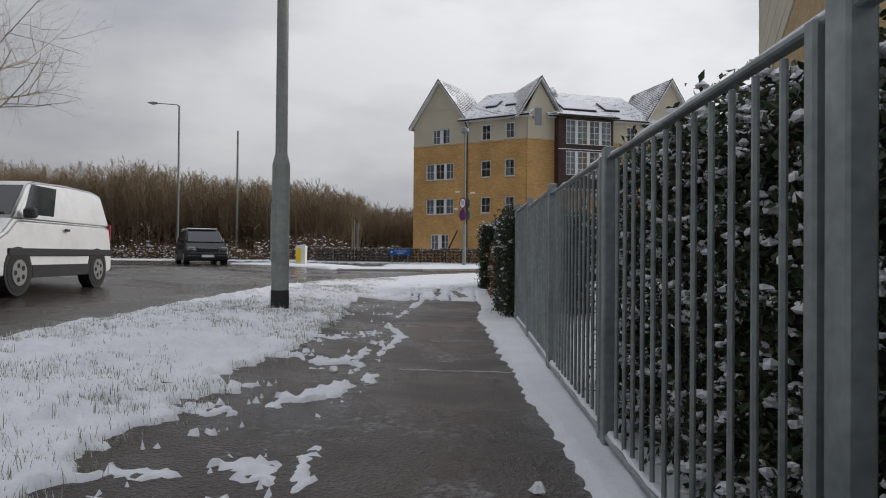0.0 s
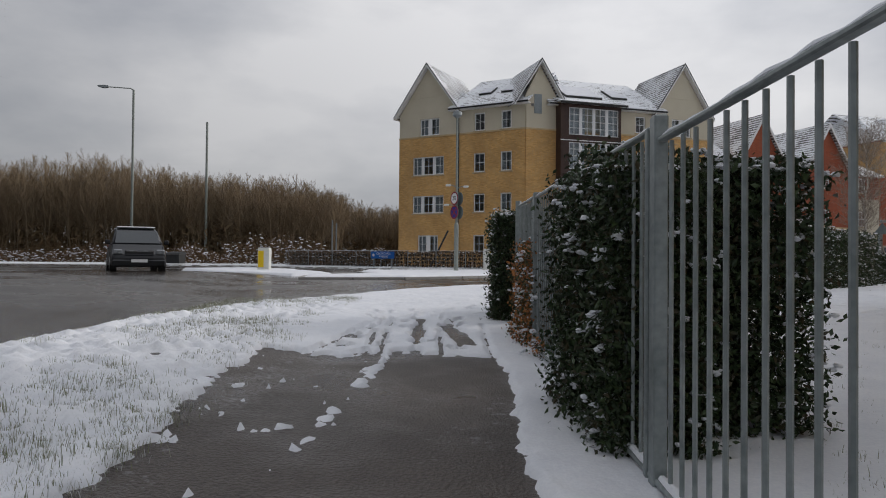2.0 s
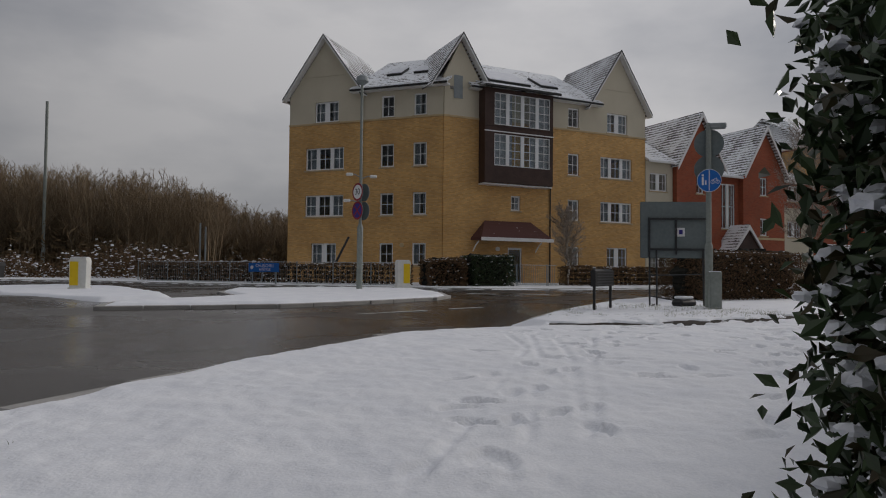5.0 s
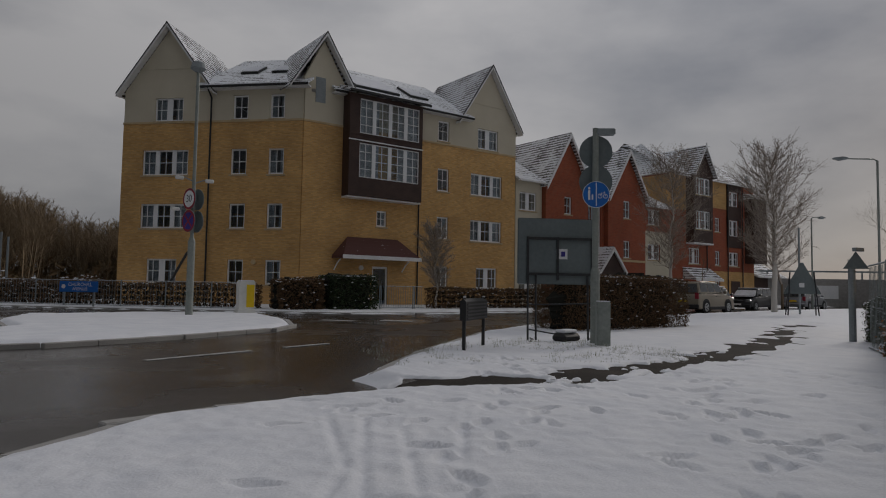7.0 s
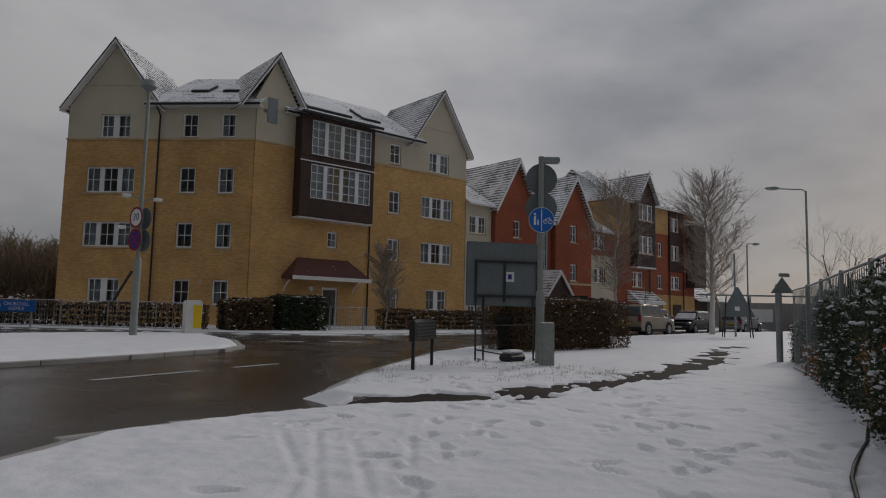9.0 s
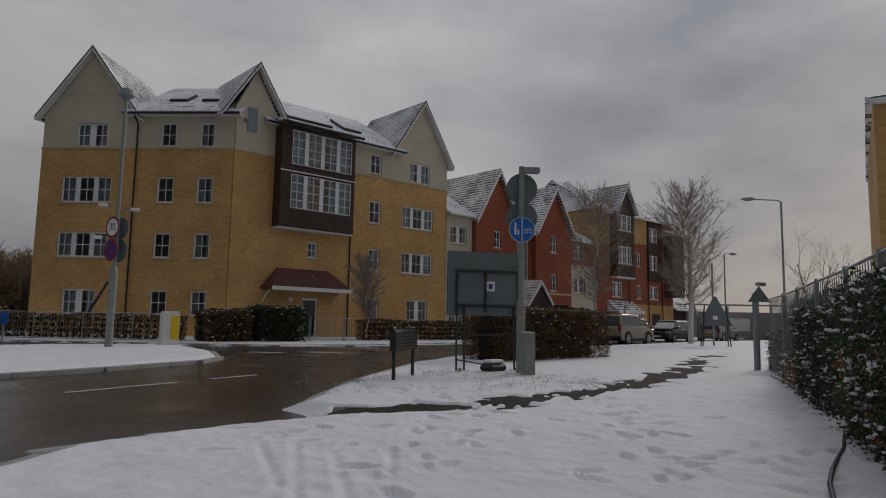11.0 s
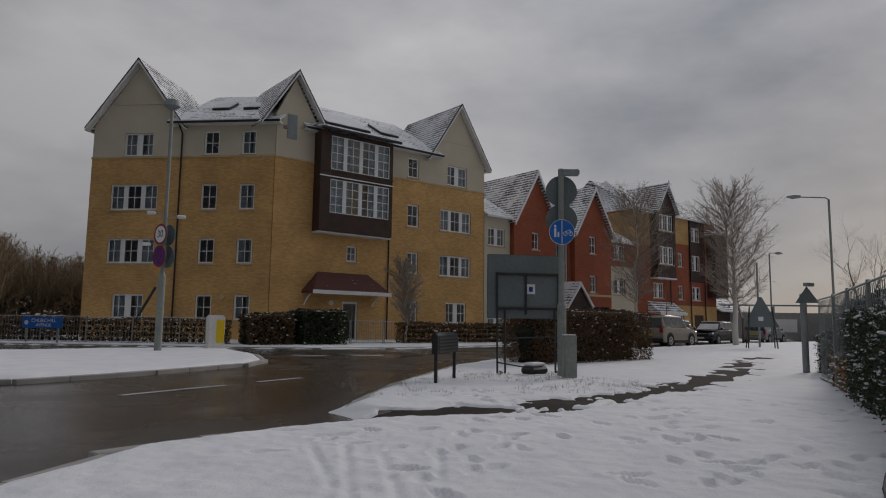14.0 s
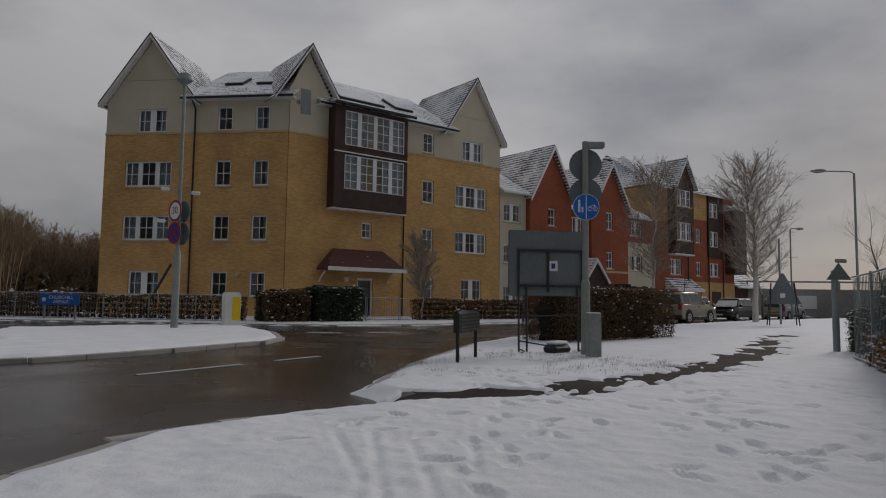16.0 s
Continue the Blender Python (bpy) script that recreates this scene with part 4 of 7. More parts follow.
# brown oriel
BX0, BX1, BY = 2.32, 6.98, -0.75
bay = part("bay", box(BX0, BX1, BY + 0.09, 0.0, 6.25, 6.33, MR), FASCIA, block, "dark brown clad two-storey bay")
bm = wall_sheet(BX0, BX1, 6.35, EAVE - 0.12, [(BX0 + 0.62, BX1 - 0.22, 7.35, 9.2), (BX0 + 0.62, BX1 - 0.22, 9.72, 11.6)], 0.12, MR @ Matrix.Translation((0, BY, 0)))
bm = box(BX0, BX0 + 0.12, BY + 0.12, 0.0, 6.35, EAVE - 0.12, MR, bm=bm)
bm = box(BX1 - 0.12, BX1, BY + 0.12, 0.0, 6.35, EAVE - 0.12, MR, bm=bm)
part("cladding", bm, CLADDING, bay, "dark brown cladding boards")
for z in (9.3, 9.62):
    part("trim", box(BX0 - 0.04, BX1 + 0.04, BY - 0.04, BY - 0.002, z, z + (0.06 if z < 9.5 else 0.03), MR), FASCIA if z < 9.5 else CLADDING, bay)
FOUR = [(0, 0.205, False), (0.205, 0.265, True), (0.265, 0.47, False), (0.47, 0.53, True), (0.53, 0.735, False), (0.735, 0.795, True), (0.795, 1, False)]
for z0, z1 in ((7.35, 9.2), (9.72, 11.6)):
    window(block, MR @ Matrix.Translation((0, BY, 0)), BX0 + 0.62, BX1 - 0.22, z0, z1, FOUR, rows=4, recess=0.03, sill=False, wide=0.05)
part("bay_roof", prism([(-1.2, EAVE - 0.02), (0.2, EAVE + 0.48), (0.2, EAVE + 0.3), (-1.2, EAVE - 0.16)], "x", BX0 - 0.25, BX1 + 0.25, MR), ROOF, block, "snowy lean-to roof over the bay")
part("gutter", box(BX0 - 0.25, BX1 + 0.25, -1.3, -1.2, EAVE - 0.2, EAVE - 0.06, MR, 0.02), GUTTER, block)
# entrance
part("canopy", prism([(-1.35, 3.15), (0.0, 4.2), (0.0, 3.02), (-1.35, 3.02)], "x", 2.75, 5.9, MR), CANOPY, block, "red tiled canopy dusted with snow")
part("canopy", raw([MR @ Vector(v) for v in ((1.85, -1.35, 3.15), (2.745, -1.35, 3.15), (2.745, 0, 4.2), (1.85, 0, 3.15), (6.6, -1.35, 3.15), (5.905, -1.35, 3.15), (5.905, 0, 4.2), (6.6, 0, 3.15), (1.85, -1.35, 3.02), (2.745, -1.35, 3.02), (2.745, 0, 3.02), (1.85, 0, 3.02), (6.6, -1.35, 3.02), (5.905, -1.35, 3.02), (5.905, 0, 3.02), (6.6, 0, 3.02))], [(0, 1, 2), (0, 2, 3), (5, 4, 6), (4, 7, 6), (0, 8, 9, 1), (5, 13, 12, 4), (8, 0, 3, 11), (4, 12, 15, 7), (8, 11, 10, 9), (13, 14, 15, 12)]), CANOPY, block)
part("fascia", box(1.8, 6.65, -1.4, -1.355, 2.96, 3.16, MR), FASCIA, block)
for x in (2.0, 6.25):
    part("bracket", tube([MR @ Vector((x, 0, 2.4)), MR @ Vector((x, -0.35, 2.75)), MR @ Vector((x, -0.7, 2.95))], 0.04, 6), FASCIA, block)
door = part("door", box(4.33, 5.32, 0.1, 0.14, 0.5, 0.6, MR), UPVC, block, "white framed glazed entrance door")
part("door_frame", box(4.33, 4.42, 0.08, 0.16, 0.6, 2.65, MR, bm=box(5.23, 5.32, 0.08, 0.16, 0.6, 2.65, MR, bm=box(4.42, 5.23, 0.08, 0.16, 2.53, 2.65, MR))), UPVC, door)
part("pane", box(4.42, 5.23, 0.11, 0.12, 0.6, 2.53, MR), GLASS, door)
part("intercom", box(3.85, 4.1, -0.05, 0.0, 1.5, 2.1, MR, 0.01), CLADDING, block)
part("wall_light", disc(MR @ Vector((3.6, -0.06, 2.55)), MR.to_3x3() @ Vector((0, 1, 0)), 0.13, 0.1, 14), BOLWHITE, block)
part("alarm_box", disc(ML @ Vector((7.72, -0.05, 2.7)), ML.to_3x3() @ Vector((0, 1, 0)), 0.13, 0.1, 14), BAND, block, "round alarm box")
for m, x, z1 in ((ML, 5.1, EAVE - 0.1), (MR, 7.25, EAVE - 0.2)):
    part("downpipe", tube([m @ Vector((x - 0.1, -0.42, z1)), m @ Vector((x, -0.1, z1 - 0.5)), m @ Vector((x, -0.08, G0))], 0.045, 8), GUTTER, block, "black downpipe")

# ---- terrace beyond ----
MT = frame_at(C, C - B)


def simple_house(name, x0, x1, eave, material, m, holes, label, ridge=None, gable=None, roof=ROOF, deep=9.0, y=0.0, lower=None):
    """A house front with windows; either eaves to the road or a gable to it."""
    mm = m @ Matrix.Translation((0, y, 0))
    o = mm @ Vector(((x0 + x1) / 2, 1, G0))
    h = thing(name, o, label, "house")
    part("wall", wall_sheet(x0, x1, G0 - 0.3, eave, [k[:4] for k in holes], 0.3, mm), material, h)
    part("wall", box(x0, x0 + 0.3, 0.3, deep, G0 - 0.3, eave, mm), material, h)
    part("wall", box(x1 - 0.3, x1, 0.3, deep, G0 - 0.3, eave, mm), material, h)
    if lower:
        part("plinth", wall_sheet(x0 + 0.02, x1 - 0.02, G0 - 0.3, lower[0], [k[:4] for k in holes], 0.02, mm @ Matrix.Translation((0, -0.022, 0))), lower[1], h)
    if gable:
        part("gable", gable_wall(x0, x1, 0, eave, gable, 0.3, mm), material, h)
        part("roof", gable_roof(x0, x1, eave + 0.1, gable + 0.15, -0.3, deep, 0.2, mm), roof, h, "tiled roof with patchy snow")
        part("barge_board", barge(x0, x1, eave + 0.1, gable + 0.15, 0.2, mm, -0.38, 0.2), FASCIA, h, "white barge board")
    else:
        part("roof", prism([(-0.4, eave - 0.05), (deep / 2, ridge), (deep, eave), (deep, eave - 0.15), (deep / 2, ridge - 0.16), (-0.4, eave - 0.2)], "x", x0 - 0.05, x1 + 0.05, mm), roof, h, "snowy tiled roof")
        part("gutter", box(x0, x1, -0.48, -0.4, eave - 0.22, eave - 0.1, mm, 0.02), FASCIA, h)
    for i, k in enumerate(holes):
        if len(k) > 4:
            window(h, mm, *k[:4], k[4], curtain=False)
    return h, mm


RZ = [(1.3, 2.5), (4.0, 5.2), (6.7, 7.9)]
simple_house("terraced_house", 0.05, 2.4, 8.75, RENDER_PALE, MT, [(0.4, 1.9, a, b, TWO) for a, b in RZ], "narrow pale rendered terraced house with snowy roof", ridge=11.6)
red, mm = simple_house("terraced_house", 2.45, 6.55, 8.6, REDBRICK, MT, [(4.2, 4.9, a, b, ONE) for a, b in RZ[1:]], "red brick gabled terraced house", gable=12.0, roof=ROOF_BARE, y=-0.35)
mid, mm = simple_house("terraced_house", 6.6, 8.65, 8.2, REDBRICK, MT, [(6.9, 8.3, 4.4, 7.6, TWO)], "narrow red brick house front with a tall white stair window", ridge=10.2)
part("porch_roof", gable_roof(6.2, 9.4, 2.6, 4.5, -1.6, 0.0, 0.15, mm), ROOF, mid, "snowy porch roof")
part("porch_front", prism([(6.3, 2.6), (9.3, 2.6), (7.8, 4.4)], "y", -1.5, -1.35, mm), CLADDING, mid, "dark boarded porch gable")
part("barge_board", barge(6.2, 9.4, 2.6, 4.5, 0.15, mm, -1.68, 0.16), FASCIA, mid, "white barge board")
for x in (6.4, 9.2):
    part("post", box(x - 0.07, x + 0.07, -1.5, -1.36, G0, 2.6, mm), FASCIA, mid)
red, mm = simple_house("terraced_house", 8.7, 12.95, 8.4, REDBRICK, MT, [(10.4, 11.15, a, b, ONE) for a, b in ((1.3, 2.5), (4.0, 5.25), (6.9, 8.2))], "red brick gabled terraced house", gable=11.75, roof=ROOF_BARE, y=-0.35)
part("band", box(8.7, 12.95, -0.03, -0.004, 3.7, 3.86, mm), BAND, red, "pale stone band")
simple_house("terraced_house", 13.0, 16.6, 8.2, REDBRICK, MT, [(13.7, 15.2, a, b, TWO) for a, b in RZ], "terraced house, pale rendered below and red brick above", ridge=10.6, lower=(6.2, RENDER_PALE))
flat_holes = [(19.0, 20.6, 3.9, 5.2, TWO)] + [(22.8, 23.55, a, b, ONE) for a, b in ((1.4, 2.6), (3.9, 5.1), (6.75, 7.95))] + [(24.95, 26.45, a, b, TWO) for a, b in ((3.9, 5.1), (6.5, 7.9), (9.1, 10.4))]
flats, mm = simple_house("apartment_building", 16.65, 29.0, 11.1, REDBRICK, MT, flat_holes, "four-storey red and yellow brick flats with brown bays", ridge=14.2, roof=ROOF_BARE)
cut = lambda x0, x1: [h[:4] for h in flat_holes if x0 < h[0] < x1]
part("yellow_wall", wall_sheet(21.45, 24.55, 8.75, 11.0, [], 0.02, mm @ Matrix.Translation((0, -0.024, 0))), YELLOWBRICK_B, flats, "yellow brick top storey")
part("yellow_wall", wall_sheet(16.7, 18.65, 8.2, 11.0, [], 0.02, mm @ Matrix.Translation((0, -0.024, 0))), YELLOWBRICK_B, flats, "yellow brick top storey")
part("yellow_wall", wall_sheet(21.0, 28.98, G0, 3.4, cut(21, 29), 0.02, mm @ Matrix.Translation((0, -0.024, 0))), YELLOWBRICK_B, flats, "yellow brick ground storey")
part("yellow_wall", box(16.62, 16.648, 0.0, 9.0, 6.0, 11.0, mm), YELLOWBRICK_B, flats, "yellow brick side wall")
part("clad_strip", wall_sheet(24.6, 26.9, 5.5, 11.0, cut(24.6, 27), 0.05, mm @ Matrix.Translation((0, -0.06, 0))), CLADDING, flats, "dark brown cladding between windows")
part("hip_roof", raw([mm @ Vector(v) for v in ((16.2, -0.5, 11.1), (21.2, -0.5, 11.1), (21.2, 9.2, 11.1), (16.2, 9.2, 11.1), (18.2, 4.0, 14.3), (19.2, 5.0, 14.3))], [(0, 1, 4), (1, 2, 5, 4), (2, 3, 5), (3, 0, 4, 5), (3, 2, 1, 0)]), ROOF, flats, "snowy hipped roof")
part("bay", box(27.5, 29.6, -0.9, 2.0, 4.2, 9.9, mm, 0.02), CLADDING, flats, "dark brown clad corner bay")
part("bay_roof", prism([(-1.1, 9.9), (0.6, 10.8), (2.2, 9.9)], "x", 27.3, 29.8, mm), ROOF_BARE, flats, "tiled bay roof with snow")
for x in (21.45, 24.6, 26.95):
    part("pipe", tube([mm @ Vector((x, -0.12, 11)), mm @ Vector((x, -0.12, 0.4))], 0.05, 6), GUTTER, flats)
part("satellite_dish", disc(mm @ Vector((26.9, -0.6, 11.5)), (0.4, -0.9, 0.2), 0.4, 0.05, 16), GREYMETAL, flats)
# No opening here: a flat dark panel gives the shade of an entrance recess.
part("entrance", box(25.2, 26.6, -0.06, -0.03, G0, 2.6, mm), CLADDING, flats, "flat dark panel for the shade of an entrance recess")
BW0, BW1 = 18.7, 21.4
part("bay", wall_sheet(BW0, BW1, 5.6, 11.3, [(BW0 + 0.25, BW1 - 0.35, 6.7, 8.2), (BW0 + 0.25, BW1 - 0.35, 9.5, 10.9)], 0.3, mm @ Matrix.Translation((0, -0.7, 0))), CLADDING, flats, "dark brown clad bay")
for bx in (BW0, BW1 - 0.1):
    part("bay_side", box(bx, bx + 0.1, -0.4, 0, 5.6, 11.3, mm), CLADDING, flats)
part("bay_base", box(BW0 - 0.04, BW1 + 0.04, -0.74, -0.004, 5.48, 5.597, mm), FASCIA, flats, "pale bay underside")
for z0, z1 in ((6.7, 8.2), (9.5, 10.9)):
    window(flats, mm @ Matrix.Translation((0, -0.7, 0)), BW0 + 0.25, BW1 - 0.35, z0, z1, THREE, curtain=False)
part("gable", prism([(BW0, 11.3), (BW1, 11.3), ((BW0 + BW1) / 2, 13.3)], "y", -0.7, 0.0, mm), CLADDING, flats)
part("gable_roof", gable_roof(BW0, BW1, 11.3, 13.45, -1.0, 6.0, 0.2, mm), ROOF_BARE, flats)
part("barge_board", barge(BW0, BW1, 11.3, 13.45, 0.2, mm, -1.055), FASCIA, flats)
part("canopy", prism([(-1.2, 2.7), (0.0, 3.6), (0.0, 2.62), (-1.2, 2.58)], "x", 18.2, 22.0, mm), ROOF_BARE, flats, "tiled entrance canopy")
part("canopy_fascia", box(18.15, 22.05, -1.26, -1.21, 2.5, 2.72, mm), FASCIA, flats)
part("tv_aerial", tube([mm @ Vector((26.5, 3, 12.6)), mm @ Vector((26.5, 3, 15.4))], 0.04, 5, tube([mm @ Vector((26.0, 3, 15.1)), mm @ Vector((27.0, 3, 15.1))], 0.03, 4)), GREYMETAL, flats)
simple_house("house", 29.05, 34.0, 3.2, CLADDING, MT, [], "low dark wing of the flats with a sloping roof", ridge=5.6, roof=ROOF_BARE)

# ---- houses on the near side ----
near_holes = [(3.2, 4.4, 1.4, 2.7, TWO), (6.2, 7.0, 1.4, 2.9, ONE), (9.5, 10.2, 1.4, 2.9, ONE)]
side = thing("apartment_building", (4, 9, 0.3), "yellow brick and cream boarded apartment building beside the lawn", "apartment building")
MNI = Matrix.Translation((2.72, 5.0, 0)) @ Matrix.Rotation(math.atan2(0.93, 0.37), 4, "Z") @ Matrix.Diagonal((1, -1, 1, 1))
part("wall", wall_sheet(0.4, 11.28, 0.0, 3.2, [h[:4] for h in near_holes], 0.3, MNI), YELLOWBRICK_N, side, "yellow brick wall")
part("band", box(0.4, 11.3, -0.05, 0.3, 3.2, 3.32, MNI), BAND, side)
part("wall", wall_sheet(0.4, 11.28, 3.32, 4.45, [], 0.3, MNI), YELLOWBRICK_N, side)
for k in range(11):
    part("board", box(0.4, 11.28, -0.02, 0.3, 4.45 + k * 0.25, 4.69 + k * 0.25, MNI @ Matrix.Translation((0, -0.004 * (k % 2), 0)), 0.008), RENDER_PALE, side, "cream boarding")
part("wall", box(10.98, 11.28, 0.3, 9, 0.0, 7.2, MNI), YELLOWBRICK_N, side)
part("wall", box(0.4, 0.7, 0.3, 9, 0.0, 7.2, MNI), YELLOWBRICK_N, side)
part("roof", prism([(-0.4, 7.2), (4.5, 10.2), (9.4, 7.2), (9.4, 7.05), (4.5, 10.0), (-0.4, 7.05)], "x", 0.1, 11.6, MNI), ROOF, side)
for h in near_holes:
    window(side, MNI, *h[:4], h[4], curtain=True)
part("lamp_bracket", tube([MNI @ Vector((8.2 + 0.28 * math.cos(a * 0.5), -0.12, 4.1 + 0.28 * math.sin(a * 0.5))) for a in range(10)], 0.025, 6), GUTTER, side)
part("white_wing", box(11.4, 12.6, 0.6, 5.0, 2.9, 7.1, MNI), FASCIA, side, "white boarded wing")
part("white_wing_base", box(11.42, 12.58, 0.62, 5.0, 0.0, 2.896, MNI), RENDER_PALE, side)
MQ = frame_at((14.56, 24.57), (0.53, -0.85))
house, mm = simple_house("house", 0.0, 9.0, 6.1, YELLOWBRICK_B, MQ, [(1.5, 2.6, 3.6, 4.9, TWO), (5, 6.2, 3.6, 4.9, TWO)], "yellow brick house behind the railings", ridge=7.4, roof=ROOF_BARE, deep=8)


# ---- railings ----
def railing(line, base_z, high, gap, label, material, name="railing", bar=0.0085, post=0.035, skip=()):
    """Flat-topped bar railing with square posts, panel by panel."""
    rise = high
    for i, (a, b) in enumerate(zip(line, line[1:])):
        high = rise((a[1] + b[1]) / 2) if callable(rise) else rise
        za, zb = base_z(*a), base_z(*b)
        n = math.hypot(b[0] - a[0], b[1] - a[1])
        d = Vector(((b[0] - a[0]) / n, (b[1] - a[1]) / n, (zb - za) / n))
        pan = thing(name, (a[0], a[1], za), label, "railing", label[:20] + " row")
        at = lambda s, h: Vector((a[0], a[1], za + h)) + d * s
        m = Matrix.Translation((a[0], a[1], za)) @ Matrix.Rotation(math.atan2(d.y, d.x), 4, "Z")
        sl = Matrix.Identity(4)
        sl[2][0] = d.z
        part("post", box(-post, post, -post * 0.75, post * 0.75, -0.12, high + 0.03, m, 0.006), material, pan)
        if bar > 0.007:
            part("post", box(0.085 - post * 0.6, 0.085 + post * 0.5, -post * 0.75, post * 0.75, -0.12, high + 0.0, m, 0.006), material, pan)
            for h in (0.28, high * 0.5, high - 0.16):
                part("bolt", tube([m @ Vector((0.0, -post * 0.75 - 0.012, h)), m @ Vector((0.0, -post * 0.75, h))], 0.014, 6), ALLOY, pan)
        part("top_rail", box(0.04, n - 0.02, -0.018, 0.018, high - 0.018, high, m @ sl, 0.005), material, pan)
        part("bottom_rail", box(0.04, n - 0.02, -0.02, 0.02, 0.06, 0.085, m @ sl, 0.005), material, pan)
        rb = np.random.RandomState(i)
        snow = tube([m @ sl @ Vector((0.05 + (n - 0.1) * k / 14, rb.uniform(-0.004, 0.004), high + 0.003)) for k in range(15)], [0.010 + rb.uniform(-0.006, 0.004) for k in range(15)], 6)
        part("snow", snow, SNOW, pan, "thin line of snow")
        part("snow", tube([m @ sl @ Vector((0.05 + (n - 0.1) * k / 14, rb.uniform(-0.004, 0.004), 0.09)) for k in range(15)], [0.016 + rb.uniform(-0.008, 0.006) for k in range(15)], 6), SNOW, pan)
        count = max(2, int(round((n - 0.12) / gap)))
        shape = None
        for k in range(1, count):
            s = 0.1 + (n - 0.13) * k / count
            bmx = tube([m @ sl @ Vector((s, 0, 0.08)), m @ sl @ Vector((s, 0, high - 0.03))], bar, 6)
            part("bar", bmx, material, pan)


fence_top = lambda y: float(np.interp(y, [1.5, 4.4, 7.1, 8.6, 10.5, 14, 17], [1.25, 1.265, 1.315, 1.39, 1.42, 1.43, 1.56]))
railing(FENCE_LINE[:10], lambda x, y: zg(x, y) - 0.01, fence_top, 0.122, "galvanised steel bar railing beside the footpath", STEEL)
railing(FENCE_LINE[9:], lambda x, y: zg(x, y) - 0.01, fence_top, 0.13, "galvanised steel bar railing along the hedge", STEEL, bar=0.006, post=0.03)
end = (14.1, 27.1)
capped = thing("sign_post", (end[0], end[1], zg(*end)), "grey post with a small triangular plate on top", "sign post")
part("post", tube([(end[0] + 0.1, end[1] + 0.1, 0.4), (end[0] + 0.1, end[1] + 0.1, 2.25)], 0.07, 10), GREYMETAL, capped)
part("plate", prism([(-0.24, 2.05), (0.24, 2.05), (0.0, 2.42)], "y", -0.015, 0.015, Matrix.Translation((end[0] + 0.1, end[1], 0)) @ Matrix.Rotation(radians(-40), 4, "Z")), SIGNBACK, capped)
part("lamp", box(-0.05, 0.2, -0.05, 0.05, 2.42, 2.5, Matrix.Translation((end[0] + 0.1, end[1], 0)), 0.01), GREYMETAL, capped)

FR_A = [(-10.4, 52.4), (-8.66, 51.4), (-6.9, 50.4), (-5.2, 49.45), (-3.5, 48.5), (-1.75, 47.5), (0, 46.5), (1.75, 45.5), (3.5, 44.9)]
railing(FR_A, lambda x, y: 0.5, 1.1, 0.13, "grey pedestrian guard rail along the pavement", GREYMETAL, "guard_rail", 0.006, 0.024)
FR_B = [(8.9, 46.0), (10.6, 46.4), (11.2, 46.6)]
railing(FR_B, lambda x, y: 0.52, 1.05, 0.13, "grey pedestrian guard rail by the entrance", GREYMETAL, "guard_rail", 0.009, 0.026)


# ---- hedges ----
def leaves(rb, points, size, bm_v, bm_f, flat=0.5):
    for p in points:
        u = rb.normal(size=3)
        u /= np.linalg.norm(u) + 1e-9
        v = np.cross(u, rb.normal(size=3))
        v /= np.linalg.norm(v) + 1e-9
        s = size * rb.uniform(0.6, 1.25)
        n = np.cross(u, v) * s * 0.22
        k = len(bm_v)
        m = p - u * s * 0.1
        bm_v.extend([tuple(p - u * s), tuple(m + v * s * flat + n), tuple(p + u * s), tuple(m - v * s * flat + n)])
        bm_f.extend([(k, k + 1, k + 2), (k, k + 2, k + 3)])


def clump(rb, bm_v, bm_f, p, r, squash=0.45):
    """A small uneven lump."""
    k = len(bm_v)
    n = 6
    for z, s in ((-0.6, 0.7), (0.1, 1.0), (0.75, 0.6)):
        for i in range(n):
            a = 2 * math.pi * i / n
            q = r * s * rb.uniform(0.7, 1.25)
            bm_v.append((p[0] + q * math.cos(a), p[1] + q * math.sin(a), p[2] + (z + rb.uniform(-0.35, 0.35)) * r * squash))
    for ring in range(2):
        for i in range(n):
            a, b = k + ring * n + i, k + ring * n + (i + 1) % n
            bm_f.append((a, b, b + n, a + n))
    bm_f.append(tuple(k + 2 * n + i for i in range(n)))


def from_lists(name, v, f, material, parent, label="", kind=""):
    off = Vector(base_of(parent))
    me = bpy.data.meshes.new(name)
    me.from_pydata([(a - off.x, b - off.y, c - off.z) for a, b, c in v], [], f)
    me.materials.append(material)
    ob = new(name, me)
    ob.parent = parent
    return tagged(ob, label, kind=kind)


